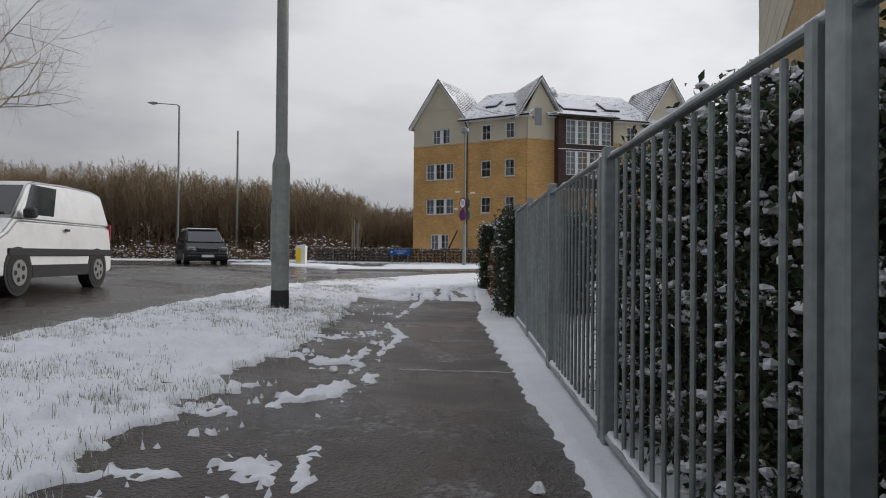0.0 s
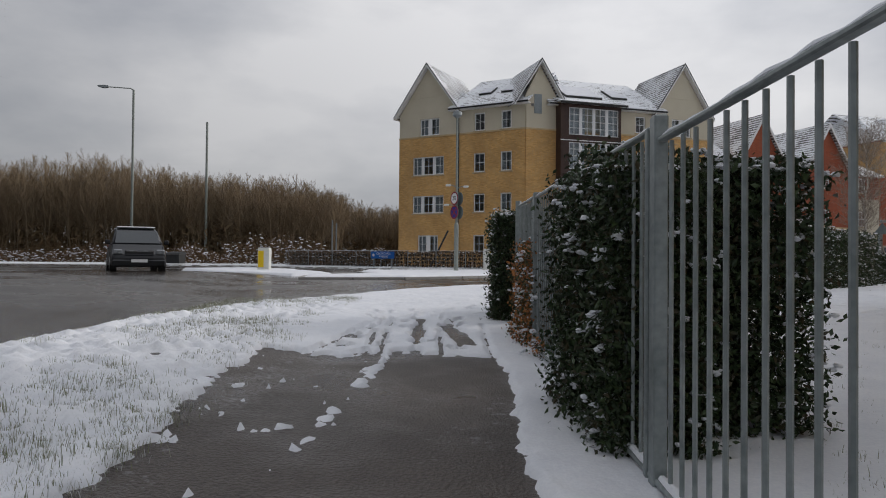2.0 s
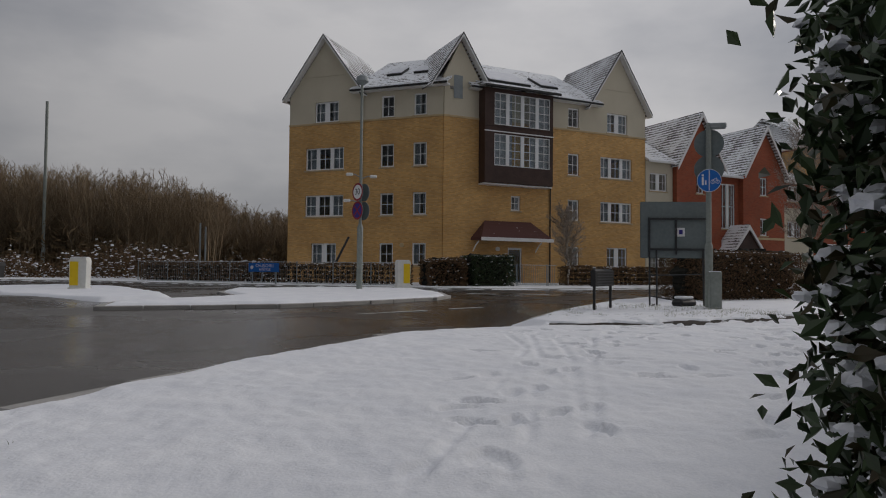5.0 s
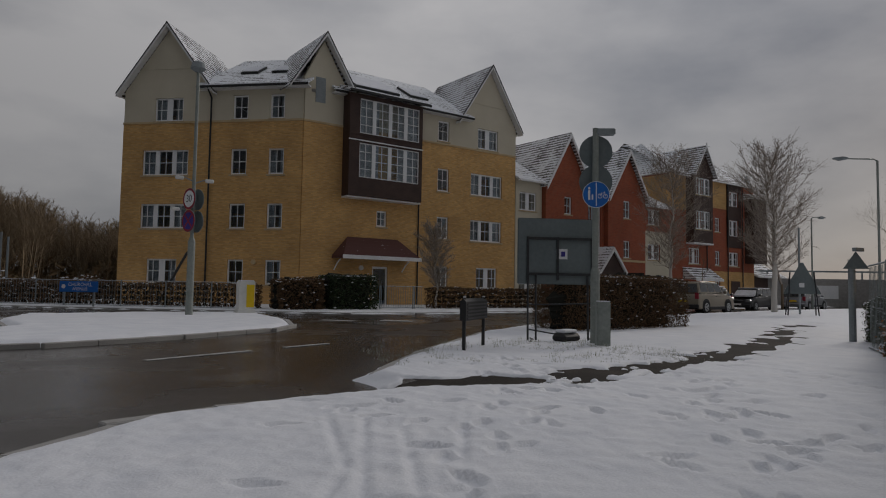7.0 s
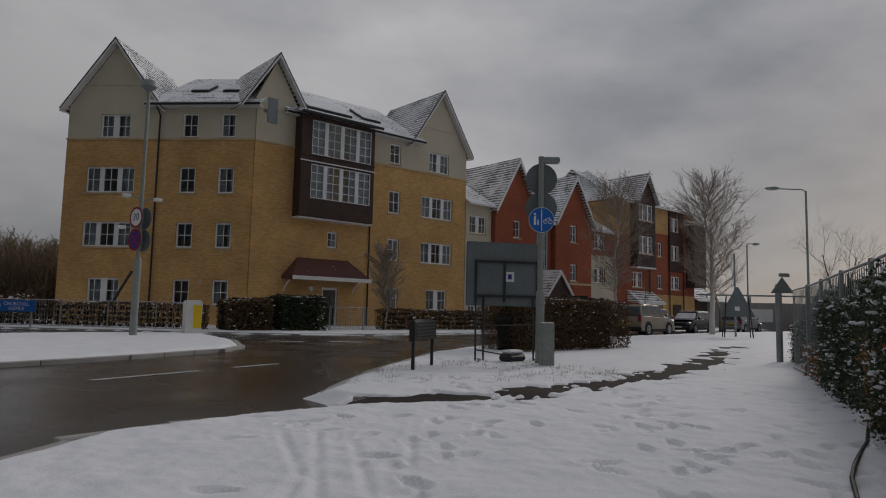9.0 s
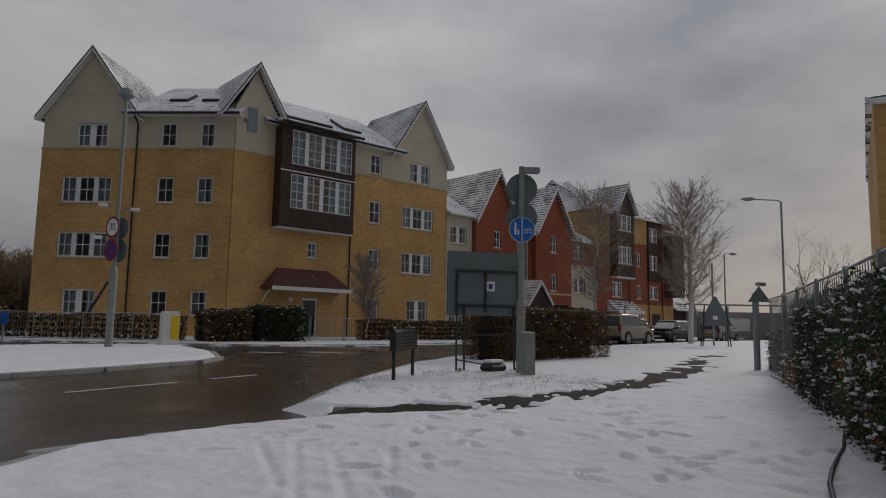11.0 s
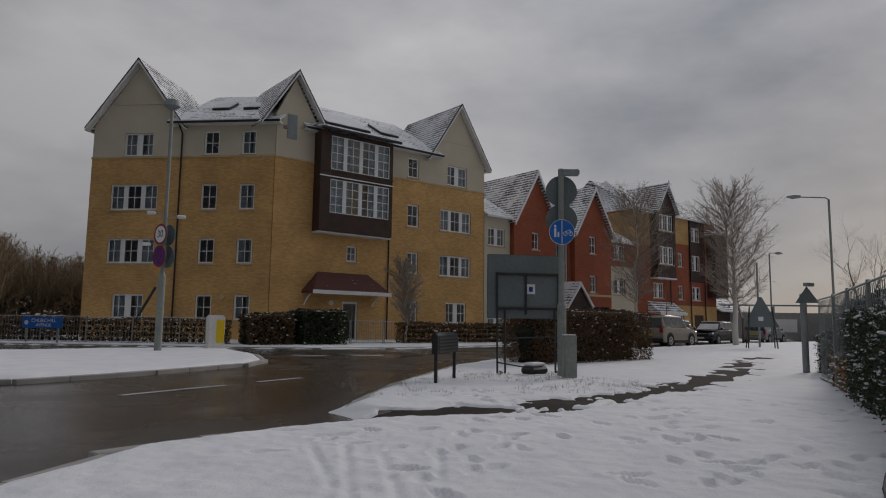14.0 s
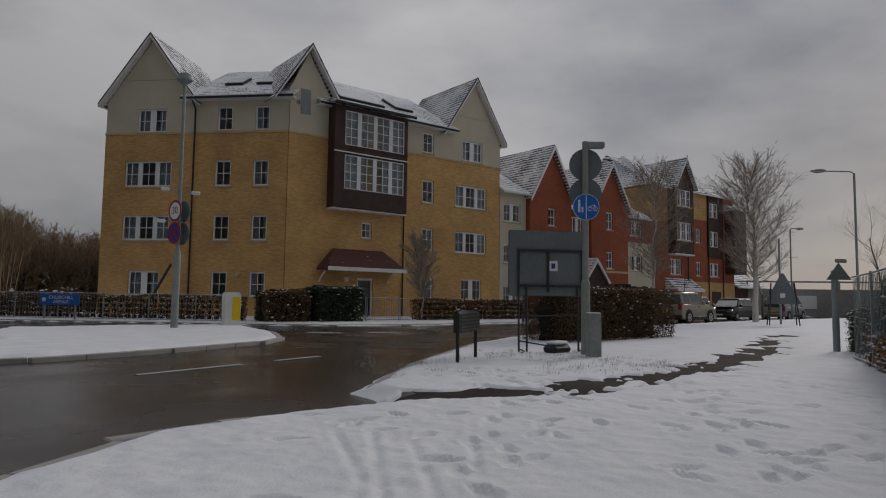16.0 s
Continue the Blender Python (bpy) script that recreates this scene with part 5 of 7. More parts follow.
def hedge(spine, width, z0, z1, material, label, seed, count, size, snow=60, snow_r=0.035, lean=0.0, core=0.55, rough=0.16, top_snow=0):
    """A hedge along a line: a shell of many leaves, an uneven outline, near-black filler for the shade inside and lumps
    of snow.
    """
    if size < 0.05:
        size, count = size * 0.62, int(count * 2.6)
    rb = np.random.RandomState(seed)
    segs = [(np.array(a, float), np.array(b, float)) for a, b in zip(spine, spine[1:])]
    lens = np.array([np.linalg.norm(b - a) for a, b in segs])
    cx, cy = spine[0]
    h = thing("hedge", (cx, cy, z0), label, "hedge")
    total = lens.sum()

    def place(s, u, t):
        k = 0
        while k < len(lens) - 1 and s > lens[k]:
            s -= lens[k]
            k += 1
        a, b = segs[k]
        d = (b - a) / lens[k]
        q = a + d * s + np.array([-d[1], d[0]]) * u
        return q[0], q[1], z0 + t

    H = z1 - z0
    pts, tops = [], []
    area = np.array([2 * total * H, total * width, 2 * width * H])
    area = area / area.sum()

    def pick(r):
        k, q = r.uniform(), r.uniform()
        return q * 0.61 if k < area[0] else (0.63 + q * 0.26 if k < area[0] + area[1] else 0.91 + q * 0.08)

    while len(pts) < count:
        s = rb.uniform(-0.05, total + 0.05)
        f = pick(rb)
        if rough > 0.3 and vnoise(s * 1.3, rb.uniform(0, 0.4) + f, 3.1, seed + 9) < 0.42:
            continue
        bulge = 1 + rough * 2.2 * (vnoise(s * 1.0, f * 3.0, 1.7, seed) - 0.5)
        if f < 0.62:
            u, t = (-1 if rb.uniform() < 0.5 else 1) * width / 2 * bulge, rb.uniform(0.02, H)
        elif f < 0.9:
            u, t = rb.uniform(-width / 2, width / 2), H * (1 + rough * 0.9 * (float(vnoise(s, u if f < 0 else 0.3, 2.2, seed + 3)) - 0.5))
        else:
            s, u, t = rb.choice([0, total]) + rb.normal() * 0.03, rb.uniform(-width / 2, width / 2), rb.uniform(0, H)
        if rb.uniform() < 0.22:
            u, t = u * rb.uniform(0.4, 1.0), t * rb.uniform(0.75, 1.0)
        x, y, z = place(min(max(s, -0.05), total), u + rb.normal() * 0.05, t + rb.normal() * 0.03)
        pts.append(np.array([x, y, z]))
        if f < 0.9:
            tops.append((x, y, z, f))
    v, fc = [], []
    leaves(rb, pts, size, v, fc)
    from_lists("foliage", v, fc, material, h, kind="stuff")
    # Added lumps stop the view through; their near-black colour acts as inner shade.
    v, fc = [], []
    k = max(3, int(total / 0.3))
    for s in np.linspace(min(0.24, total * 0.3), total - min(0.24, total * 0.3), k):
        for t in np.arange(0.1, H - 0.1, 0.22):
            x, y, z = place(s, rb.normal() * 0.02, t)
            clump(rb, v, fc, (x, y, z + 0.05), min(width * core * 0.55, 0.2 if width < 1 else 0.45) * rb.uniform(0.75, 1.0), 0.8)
    from_lists("hedge_shade_filler", v, fc, HEDGESHADE, h, kind="stuff")
    v, fc = [], []
    for i in rb.permutation(len(tops))[:int(snow * (1.2 if size < 0.05 else 1.0))]:
        x, y, z, f = tops[i]
        for q in range(3):
            r = snow_r * rb.uniform(0.3, 0.95)
            clump(rb, v, fc, (x + rb.normal() * snow_r * 0.6, y + rb.normal() * snow_r * 0.6, z + size * 0.4 + rb.normal() * 0.008), r, 0.55)
    for i in range(top_snow):
        s, u = rb.uniform(0, total), rb.uniform(-width / 2, width / 2)
        x, y, z = place(s, u, H * (1 + rough * 0.3 * (float(vnoise(s, 0.3, 2.2, seed + 3)) - 0.5)) + 0.01)
        clump(rb, v, fc, (x, y, z), snow_r * rb.uniform(0.5, 1.5), 0.4)
    if v:
        from_lists("snow", v, fc, SNOW, h, "lumps of snow on the leaves", "stuff")
    return h


hedge([(1.0, -0.5), (1.04, 2.2), (1.12, 4.45)], 0.62, 0.22, 1.56, EVERGREEN, "tall dark evergreen hedge dusted with snow behind railings", 11, 17000, 0.034, 2100, 0.028, top_snow=200)
hedge([(0.86, 8.9), (0.9, 10.05)], 0.44, 0.28, 1.58, EVERGREEN, "dark evergreen bush bulging through the railings with snow", 12, 10500, 0.032, 340, 0.026, rough=0.22, top_snow=60)
hedge([(1.4, 9.2), (1.45, 10.6)], 0.62, 0.28, 1.6, EVERGREEN, "dark evergreen bush behind the railings", 13, 10500, 0.036, 700, 0.03, top_snow=90)
hedge([(1.3, 10.9), (1.34, 12.0), (1.42, 13.7)], 0.6, 0.33, 1.46, BEECH, "copper-leaved beech hedge with snow behind railings", 14, 15000, 0.034, 1700, 0.036, top_snow=800)
hedge([(0.86, 12.1), (0.93, 13.3)], 0.2, 0.33, 1.3, BEECH, "beech growth pushing through the railings", 15, 2600, 0.034, 170, 0.028, rough=0.5, core=0.12)
hedge([(0.82, 11.5), (0.85, 13.4)], 0.14, 0.3, 0.5, BEECH, "low twiggy growth at the foot of the railing", 28, 700, 0.03, 110, 0.026, rough=0.5, core=0.2)
hedge([(0.86, 14.1), (1.15, 15.2)], 0.5, 0.36, 1.72, EVERGREEN, "dark evergreen hedge end with snow", 16, 12500, 0.036, 650, 0.03, top_snow=60)
hedge([(2.58, 16.22), (4.78, 18.33), (6.98, 20.23)], 0.44, 0.42, 1.82, EVERGREEN, "evergreen hedge filling the railing with snow", 17, 13000, 0.038, 800, 0.034, rough=0.22, top_snow=80)
hedge([(5.7, 19.1), (7.35, 20.6)], 0.26, 0.42, 1.3, BEECH, "brown beech growth in front of the hedge", 20, 3000, 0.034, 220, 0.03, rough=0.45, core=0.3)
hedge([(7.42, 20.55), (8.66, 21.73), (10.06, 23.0)], 0.3, 0.45, 1.66, EVERGREEN, "dark ivy bulging through the railing with snow", 26, 10500, 0.036, 420, 0.034, rough=0.3, top_snow=40)
hedge([(8.5, 21.25), (11.9, 24.3)], 0.46, 0.45, 1.85, EVERGREEN, "mixed evergreen hedge behind the railing with snow", 18, 11000, 0.042, 500, 0.033, rough=0.3, top_snow=80)
hedge([(9.98, 22.86), (11.78, 24.56)], 0.22, 0.45, 1.0, BEECH, "low brown beech growth at the foot of the railing", 19, 4500, 0.04, 240, 0.036, rough=0.45)
hedge([(12.95, 25.2), (15.0, 27.2)], 0.36, 0.45, 1.35, EVERGREEN, "dark shrub at the end of the railing with snow", 27, 6500, 0.042, 350, 0.036, rough=0.35, top_snow=40)
hedge([(9.6, 31.6), (11.6, 32.3), (14.2, 33.3)], 1.5, 0.46, 1.85, HEDGEDRY, "clipped brown-green box hedge with snow on top", 21, 15000, 0.045, 160, 0.03, rough=0.06, top_snow=420, core=0.5)
hedge([(4.3, 45.2), (6.0, 45.5)], 1.7, 0.5, 1.75, HEDGEDRY, "rounded dark bush before the entrance", 22, 6000, 0.06, 80, 0.05, core=0.6, top_snow=60)
hedge([(6.4, 45.4), (8.3, 45.9)], 1.8, 0.5, 1.95, EVERGREEN, "clipped dark green bush with snow on top", 23, 8000, 0.055, 60, 0.05, core=0.6, rough=0.08, top_snow=260)
hedge([(-10.2, 53.0), (-3.3, 49.1), (3.6, 45.6)], 0.7, 0.5, 1.5, HEDGEDRY, "low brown beech hedge behind the guard rail", 24, 14000, 0.055, 420, 0.04, core=0.35)
hedge([(11.8, 47.4), (16, 48.6), (22, 50.3)], 0.8, 0.5, 1.5, HEDGEDRY, "low brown beech hedge along the pavement", 25, 9000, 0.06, 250, 0.04, core=0.35)

# ---- trees ----
def grow(rb, v, f, p, d, length, r, level, spread, sides, tips):
    """One limb of a bare tree and its side shoots."""
    n = 4 if level > 1 else 3
    pts, rad = [p], [r]
    for k in range(n):
        d = d + Vector(rb.normal(size=3) * (0.10 if level > 2 else 0.16)) + Vector((0, 0, 0.06))
        d.normalize()
        pts.append(pts[-1] + d * length / n)
        rad.append(r * (1 - 0.62 * (k + 1) / n))
    bmx = len(v)
    for i, q in enumerate(pts):
        e = (pts[min(i + 1, n)] - pts[max(i - 1, 0)]).normalized()
        u = e.cross(Vector((0.3, 0.5, 0.8))).normalized()
        w = e.cross(u)
        for s in range(sides):
            a = 2 * math.pi * s / sides
            v.append(tuple(q + rad[i] * (math.cos(a) * u + math.sin(a) * w)))
    for i in range(n):
        for s in range(sides):
            a, b = bmx + i * sides + s, bmx + i * sides + (s + 1) % sides
            f.append((a, b, b + sides, a + sides))
    if level == 0:
        return
    kids = {4: 7, 3: 6, 2: 5, 1: 4}.get(level, 4)
    for k in range(kids):
        t = 0.3 + 0.7 * (k + rb.uniform(0, 0.9)) / kids
        i = min(int(t * n), n - 1)
        q = pts[i].lerp(pts[i + 1], t * n - i)
        out = Vector(rb.normal(size=3))
        out = (out - d * out.dot(d)).normalized()
        nd = (d * (1 - spread) + out * spread + Vector((0, 0, 0.12))).normalized()
        grow(rb, v, f, q, nd, length * rb.uniform(0.42, 0.62), rad[i] * 0.5, level - 1, spread, 3, tips)


def tree(name, x, y, z, high, radius, label, seed, bark, twig, level=4, spread=0.5, trunk=0.35, stems=1):
    rb = np.random.RandomState(seed)
    t = thing(name, (x, y, z), label, "tree")
    v, f = [], []
    top = Vector((x, y, z + high * trunk))
    part("trunk", tube([(x, y, z - 0.1), (x + 0.02, y, z + high * trunk * 0.5), top], [radius * 1.25, radius, radius * 0.85], 9), bark, t, smooth=True)
    for k in range(stems):
        lean = Vector((rb.normal() * 0.12 * stems, rb.normal() * 0.12 * stems, 1)).normalized()
        grow(rb, v, f, top - Vector((0, 0, 0.1)), lean, high * (1 - trunk) * 0.85, radius * 0.8, level, spread, 5, None)
    from_lists("crown", v, f, twig, t, "bare winter branches")
    return t


def birch(x, y, z, high, radius, wide, label, seed, name="birch_tree"):
    """A slender tree with one leader and many fine rising branches."""
    rb = np.random.RandomState(seed)
    t = thing(name, (x, y, z), label, "tree")
    pts = [Vector((x, y, z - 0.1))]
    for k in range(8):
        pts.append(Vector((x + rb.normal() * 0.04 * k, y + rb.normal() * 0.04 * k, z + high * 0.93 * (k + 1) / 8)))
    part("trunk", tube(pts, [radius * (1.1 - 0.95 * k / 8) for k in range(9)], 8), BIRCH, t, "pale bark", smooth=True)
    v, f = [], []

    def stick(p, q, r):
        k = len(v)
        e = q - p
        u = e.cross(Vector((0.4, 1, 0.1))).normalized()
        w = e.cross(u).normalized()
        for s in range(3):
            a = 2 * math.pi * s / 3
            v.append(tuple(p + r * (math.cos(a) * u + math.sin(a) * w)))
        v.append(tuple(q))
        f.extend([(k + s, k + (s + 1) % 3, k + 3) for s in range(3)])

    for b in range(70):
        h = 0.24 + 0.73 * (b + rb.uniform()) / 70
        i = min(int(h * 0.93 * 8 / 0.93), 7)
        p = pts[i].lerp(pts[i + 1], h * 8 - i if h * 8 - i < 1 else 1)
        a = b * 2.4 + rb.normal() * 0.3
        L = wide * (0.12 + 0.9 * math.sin(math.pi * (h - 0.1) / 0.95) ** 0.7) * rb.uniform(0.8, 1.1)
        q = p
        d = Vector((math.cos(a), math.sin(a), 0.35 + 0.5 * h))
        for sgm in range(3):
            d = (d + Vector((rb.normal() * 0.15, rb.normal() * 0.15, 0.12))).normalized()
            n = q + d * L / 3
            stick(q, n + d * 0.03, 0.022 * (1 - 0.28 * sgm) * radius / 0.1)
            for w in range(11):
                g = q.lerp(n, rb.uniform())
                e = (d + Vector((rb.normal() * 0.7, rb.normal() * 0.7, 0.25 + rb.normal() * 0.4))).normalized()
                l2 = L * rb.uniform(0.18, 0.42)
                stick(g, g + e * l2, 0.009)
                for u in range(4):
                    o = g + e * l2 * rb.uniform(0.3, 0.95)
                    stick(o, o + (e + Vector((rb.normal() * 0.6, rb.normal() * 0.6, rb.normal() * 0.5))).normalized() * l2 * 0.45, 0.006)
            q = n
    from_lists("crown", v, f, TWIG, t, "fine bare twigs")
    return t


birch(30.65, 44.68, 0.5, 9.3, 0.15, 2.8, "slender white-barked bare birch tree in the verge", 3)
birch(30.3, 52.6, 0.5, 10.4, 0.11, 3.0, "thin bare birch tree on the far pavement", 4)
birch(12.0, 47.2, 0.5, 4.3, 0.055, 1.0, "young bare tree with thin brown twigs before the apartments", 5, "young_tree")
tree("young_tree", 33.1, 52.9, 0.5, 3.4, 0.05, "small bare tree before the flats", 6, BARK, BARK, 3, 0.4, 0.4, 1)
tree("bare_tree", 58.0, 56.0, 0.4, 8.5, 0.12, "bare tree far beyond the railings", 7, BARK, BARK, 4, 0.5, 0.25, 2)
tree("bare_tree", 37.0, 50.0, 0.4, 6.0, 0.08, "bare tree near the end of the road", 8, BARK, TWIG, 3, 0.5, 0.3, 2)
tree("bare_tree", -16.9, 22.5, 0.35, 10.5, 0.18, "bare tree with pale twigs leaning over the road", 9, BARK, TWIG, 4, 0.66, 0.14, 3)


def woods():
    rb = np.random.RandomState(2)
    v, f = [], []

    def stick(p, q, r):
        k = len(v)
        e = (q - p)
        u = e.cross(Vector((0.4, 1, 0.1))).normalized()
        w = e.cross(u).normalized()
        for s in range(3):
            a = 2 * math.pi * s / 3
            v.append(tuple(p + r * (math.cos(a) * u + math.sin(a) * w)))
        v.append(tuple(q))
        for s in range(3):
            f.append((k + s, k + (s + 1) % 3, k + 3))

    for k in range(2500):
        x = rb.uniform(-95, 6)
        depth = rb.uniform(0, 16)
        y = 66 + depth + max(0, -x - 30) * 0.12
        if x > -9:
            y += 6
        h = (float(np.interp(x, [-95, -38, -25, -17, -7, 6], [11.2, 10.6, 9.5, 8.5, 6.6, 6.0])) + 0.5 * math.sin(x * 0.33) + depth * 0.05) * rb.uniform(0.74, 0.99)
        p = Vector((x, y, 0.3))
        top = p + Vector((rb.normal() * 0.5, rb.normal() * 0.5, h))
        stick(p, top, rb.uniform(0.04, 0.09))
        for j in range(18):
            t = rb.uniform(0.25, 0.97)
            q = p.lerp(top, t)
            L = h * (1 - t) * 0.55 + 0.5
            e = q + Vector((rb.normal() * 0.5, rb.normal() * 0.4, 1.0)).normalized() * L * rb.uniform(0.6, 1.2)
            stick(q, e, 0.026)
            for i in range(3):
                g = q.lerp(e, rb.uniform(0.3, 0.9))
                stick(g, g + Vector((rb.normal() * 0.6, rb.normal() * 0.4, 0.8)).normalized() * L * 0.5, 0.017)
    me = bpy.data.meshes.new("woodland")
    me.from_pydata(v, [], f)
    me.materials.append(WOODTWIG)
    tagged(new("woodland", me), "dense bare brown winter woodland behind the road", "woodland", kind="stuff")
    v, f = [], []
    for k in range(8000):
        x = rb.uniform(-95, 4)
        y = 64.5 + rb.uniform(0, 14) + max(0, -x - 30) * 0.12 + (6 if x > -9 else 0)
        t = rb.uniform(0.3, 4.3) * (0.75 if x > -16 else 1)
        leaves(rb, [np.array([x, y, 0.2 + t * rb.uniform(0.3, 1)]) for q in range(4)], 0.42, v, f, 0.16)
    me = bpy.data.meshes.new("scrub")
    me.from_pydata(v, [], f)
    me.materials.append(SCRUB)
    tagged(new("scrub", me), "tangled brown scrub at the foot of the woodland", "scrub", kind="stuff")
    v, f, sv, sf = [], [], [], []
    for k in range(26000):
        x = rb.uniform(-60, -4)
        h = 1.0 + 0.9 * float(vnoise(x, 0, 0.35, 5)) + (0.6 if -17 < x < -9 else 0)
        t = rb.uniform(0, 1)
        y = (59.5 if x < -20 else 57.5 + max(0, x + 10) * -0.3) + rb.uniform(0, 3) + t
        p = np.array([x, y, 0.45 + h * t * rb.uniform(0.6, 1.1)])
        leaves(rb, [p], 0.09, v, f)
        if k % 9 == 0:
            clump(rb, sv, sf, p + np.array([0, -0.05, 0.06]), rb.uniform(0.04, 0.13), 0.4)
    br = thing("bramble_bank", (-20, 59, 0.4), "snow-speckled bramble and undergrowth bank along the road", "undergrowth", kind="stuff")
    from_lists("leaves", v, f, HEDGEDRY, br, kind="stuff")
    from_lists("snow", sv, sf, SNOW, br, kind="stuff")


woods()


def grass(name, n, spot, label, seed, tall=0.1):
    rb = np.random.RandomState(seed)
    v, f = [], []
    xs, ys = spot(rb, n)
    zs = height(xs, ys) + np.maximum(snow_depth(xs, ys), 0) - 0.02
    keep = fnoise(xs, ys, 0.9, 83) + fnoise(xs, ys, 3.5, 89) * 0.8 + rb.uniform(-0.32, 0.32, n) > 1.1
    for x, y, z in zip(xs[keep], ys[keep], zs[keep]):
        big = rb.uniform(0.5, 1.5) ** 1.5
        for b in range(13):
            a, r = rb.uniform(0, 6.28), 0.022 + 0.018 * big
            h = tall * big * rb.uniform(0.4, 1.1)
            px, py = x + rb.normal() * r, y + rb.normal() * r
            dx, dy = math.cos(a) * h * 0.38, math.sin(a) * h * 0.38
            k = len(v)
            w = 0.0016
            sx, sy = -w * math.sin(a), w * math.cos(a)
            v.extend([(px + sx, py + sy, z), (px - sx, py - sy, z), (px + dx * 0.4 + sx * 0.8, py + dy * 0.4 + sy * 0.8, z + h * 0.6), (px + dx * 0.4 - sx * 0.8, py + dy * 0.4 - sy * 0.8, z + h * 0.6), (px + dx, py + dy, z + h * 0.92)])
            f.extend([(k, k + 1, k + 3, k + 2), (k + 2, k + 3, k + 4)])
    me = bpy.data.meshes.new(name)
    me.from_pydata(v, [], f)
    me.materials.append(GRASS)
    tagged(new(name, me), label, "grass", kind="stuff")


grass("grass", 22000, lambda rb, n: (rb.uniform(-3.55, -1.35, n), rb.uniform(1.5, 17.5, n)), "rough verge grass poking through the snow", 31, 0.045)
grass("grass", 1700, lambda rb, n: (rb.uniform(3.5, 8.5, n), rb.uniform(24.5, 29, n)), "short grass poking through snow round the signs", 32, 0.07)
grass("grass", 5000, lambda rb, n: (rb.uniform(0.9, 5.5, n), rb.uniform(3, 14, n)), "thin lawn grass showing through snow", 33, 0.04)


# ---- lamp columns, signs, bollards ----
def lamp_post(x, y, z, high, label, arm=(1, 0), base_r=0.09, top_r=0.05, reach=1.2, head=True, collar=1.6, material=None, band=False, ball=False):
    material = material or COLUMN
    t = thing("street_lamp", (x, y, z), label, "street lamp")
    part("column", tube([(x, y, z - 0.1), (x, y, z + collar), (x, y, z + collar + 0.16)], [base_r, base_r, base_r], 20), material, t, smooth=False)
    part("shaft", tube([(x, y, z + collar + 0.16), (x, y, z + collar + 0.3), (x, y, z + high)], [base_r, top_r * 1.15, top_r], 18), material, t)
    d = Vector((arm[0], arm[1], 0)).normalized()
    if band:
        part("band", tube([(x, y, z - 0.02), (x, y, z + 0.27)], base_r + 0.004, 20), BLACKBAND, t, "black painted base band")
        m = Matrix.Translation((x, y, z)) @ Matrix.Rotation(radians(-65), 4, "Z")
        part("access_door", box(-0.06, 0.06, -base_r - 0.006, -base_r * 0.5, 0.62, 1.32, m, 0.005), material, t)
        part("seam", tube([(x, y, z + 0.74), (x, y, z + 0.752)], base_r + 0.003, 20), GREYMETAL, t)
    p = Vector((x, y, z + high))
    if head and ball:
        part("lantern", tube([p, p + Vector((0, 0, 0.12)), p + Vector((0, 0, 0.3)), p + Vector((0, 0, 0.38))], [0.08, 0.24, 0.2, 0.05], 14), GREYMETAL, t, "round grey lantern")
    elif head:
        q = p + d * reach + Vector((0, 0, 0.14))
        part("arm", tube([p, p + d * 0.2 + Vector((0, 0, 0.1)), q], 0.035, 8), material, t)
        m = Matrix.Translation(q) @ Matrix.Rotation(math.atan2(d.y, d.x), 4, "Z")
        part("lantern", prism([(-0.05, 0.06), (0.2, 0.1), (0.62, 0.05), (0.62, 0.0), (0.3, -0.09), (-0.05, -0.04)], "y", -0.12, 0.12, m), GREYMETAL, t, "flat grey lantern")
    return t


lamp_post(-2.12, 8.6, 0.38, 8.2, "tall grey lamp column with a black base band in the verge", (-1, 0), 0.105, 0.062, band=True, collar=1.62)
lamp_post(-20.1, 50.2, 0.5, 11.6, "tall grey street lamp across the road", (-1, -0.15), 0.11, 0.07, 1.6)
lamp_post(-20.8, 66.5, 0.5, 12.8, "bare grey pole rising from the woodland edge", (1, 0), 0.13, 0.1, head=False)
lamp_post(33.8, 41.0, 0.45, 8.0, "grey street lamp with a long arm by the side road", (-0.8, 0.45), 0.09, 0.055, 1.5)
lamp_post(42, 52, 0.45, 6.5, "far grey street lamp", (1, 0.2), 0.08, 0.05, 1.0)

LX, LY, LZ = 0.97, 38.85, 0.55
lampm = lamp_post(LX, LY, LZ, 7.55, "grey lamp column with road signs on the traffic island", (1, 0), 0.11, 0.05, ball=True, collar=2.1)


def roundel(x, y, z, r, face, turn, label, digits="", ring=None):
    """A round sign on a post: a plate with its rim, facing the given heading."""
    n = Vector((math.sin(radians(turn)), -math.cos(radians(turn)), 0))
    s = thing("road_sign", (x, y, z), label, "road sign")
    c = Vector((x, y, z)) + n * 0.06
    part("plate", disc(c, n, r, 0.02, 32), SIGNBACK, s)
    if ring:
        part("ring", disc(c + n * 0.011, n, r - 0.005, 0.004, 32), ring, s)
    part("face", disc(c + n * 0.014, n, r * (0.78 if ring else 0.97), 0.004, 32), face, s)
    if digits:
        letters(digits, c + n * 0.019, turn, r * 0.95, DARKMETAL, s)
    return s


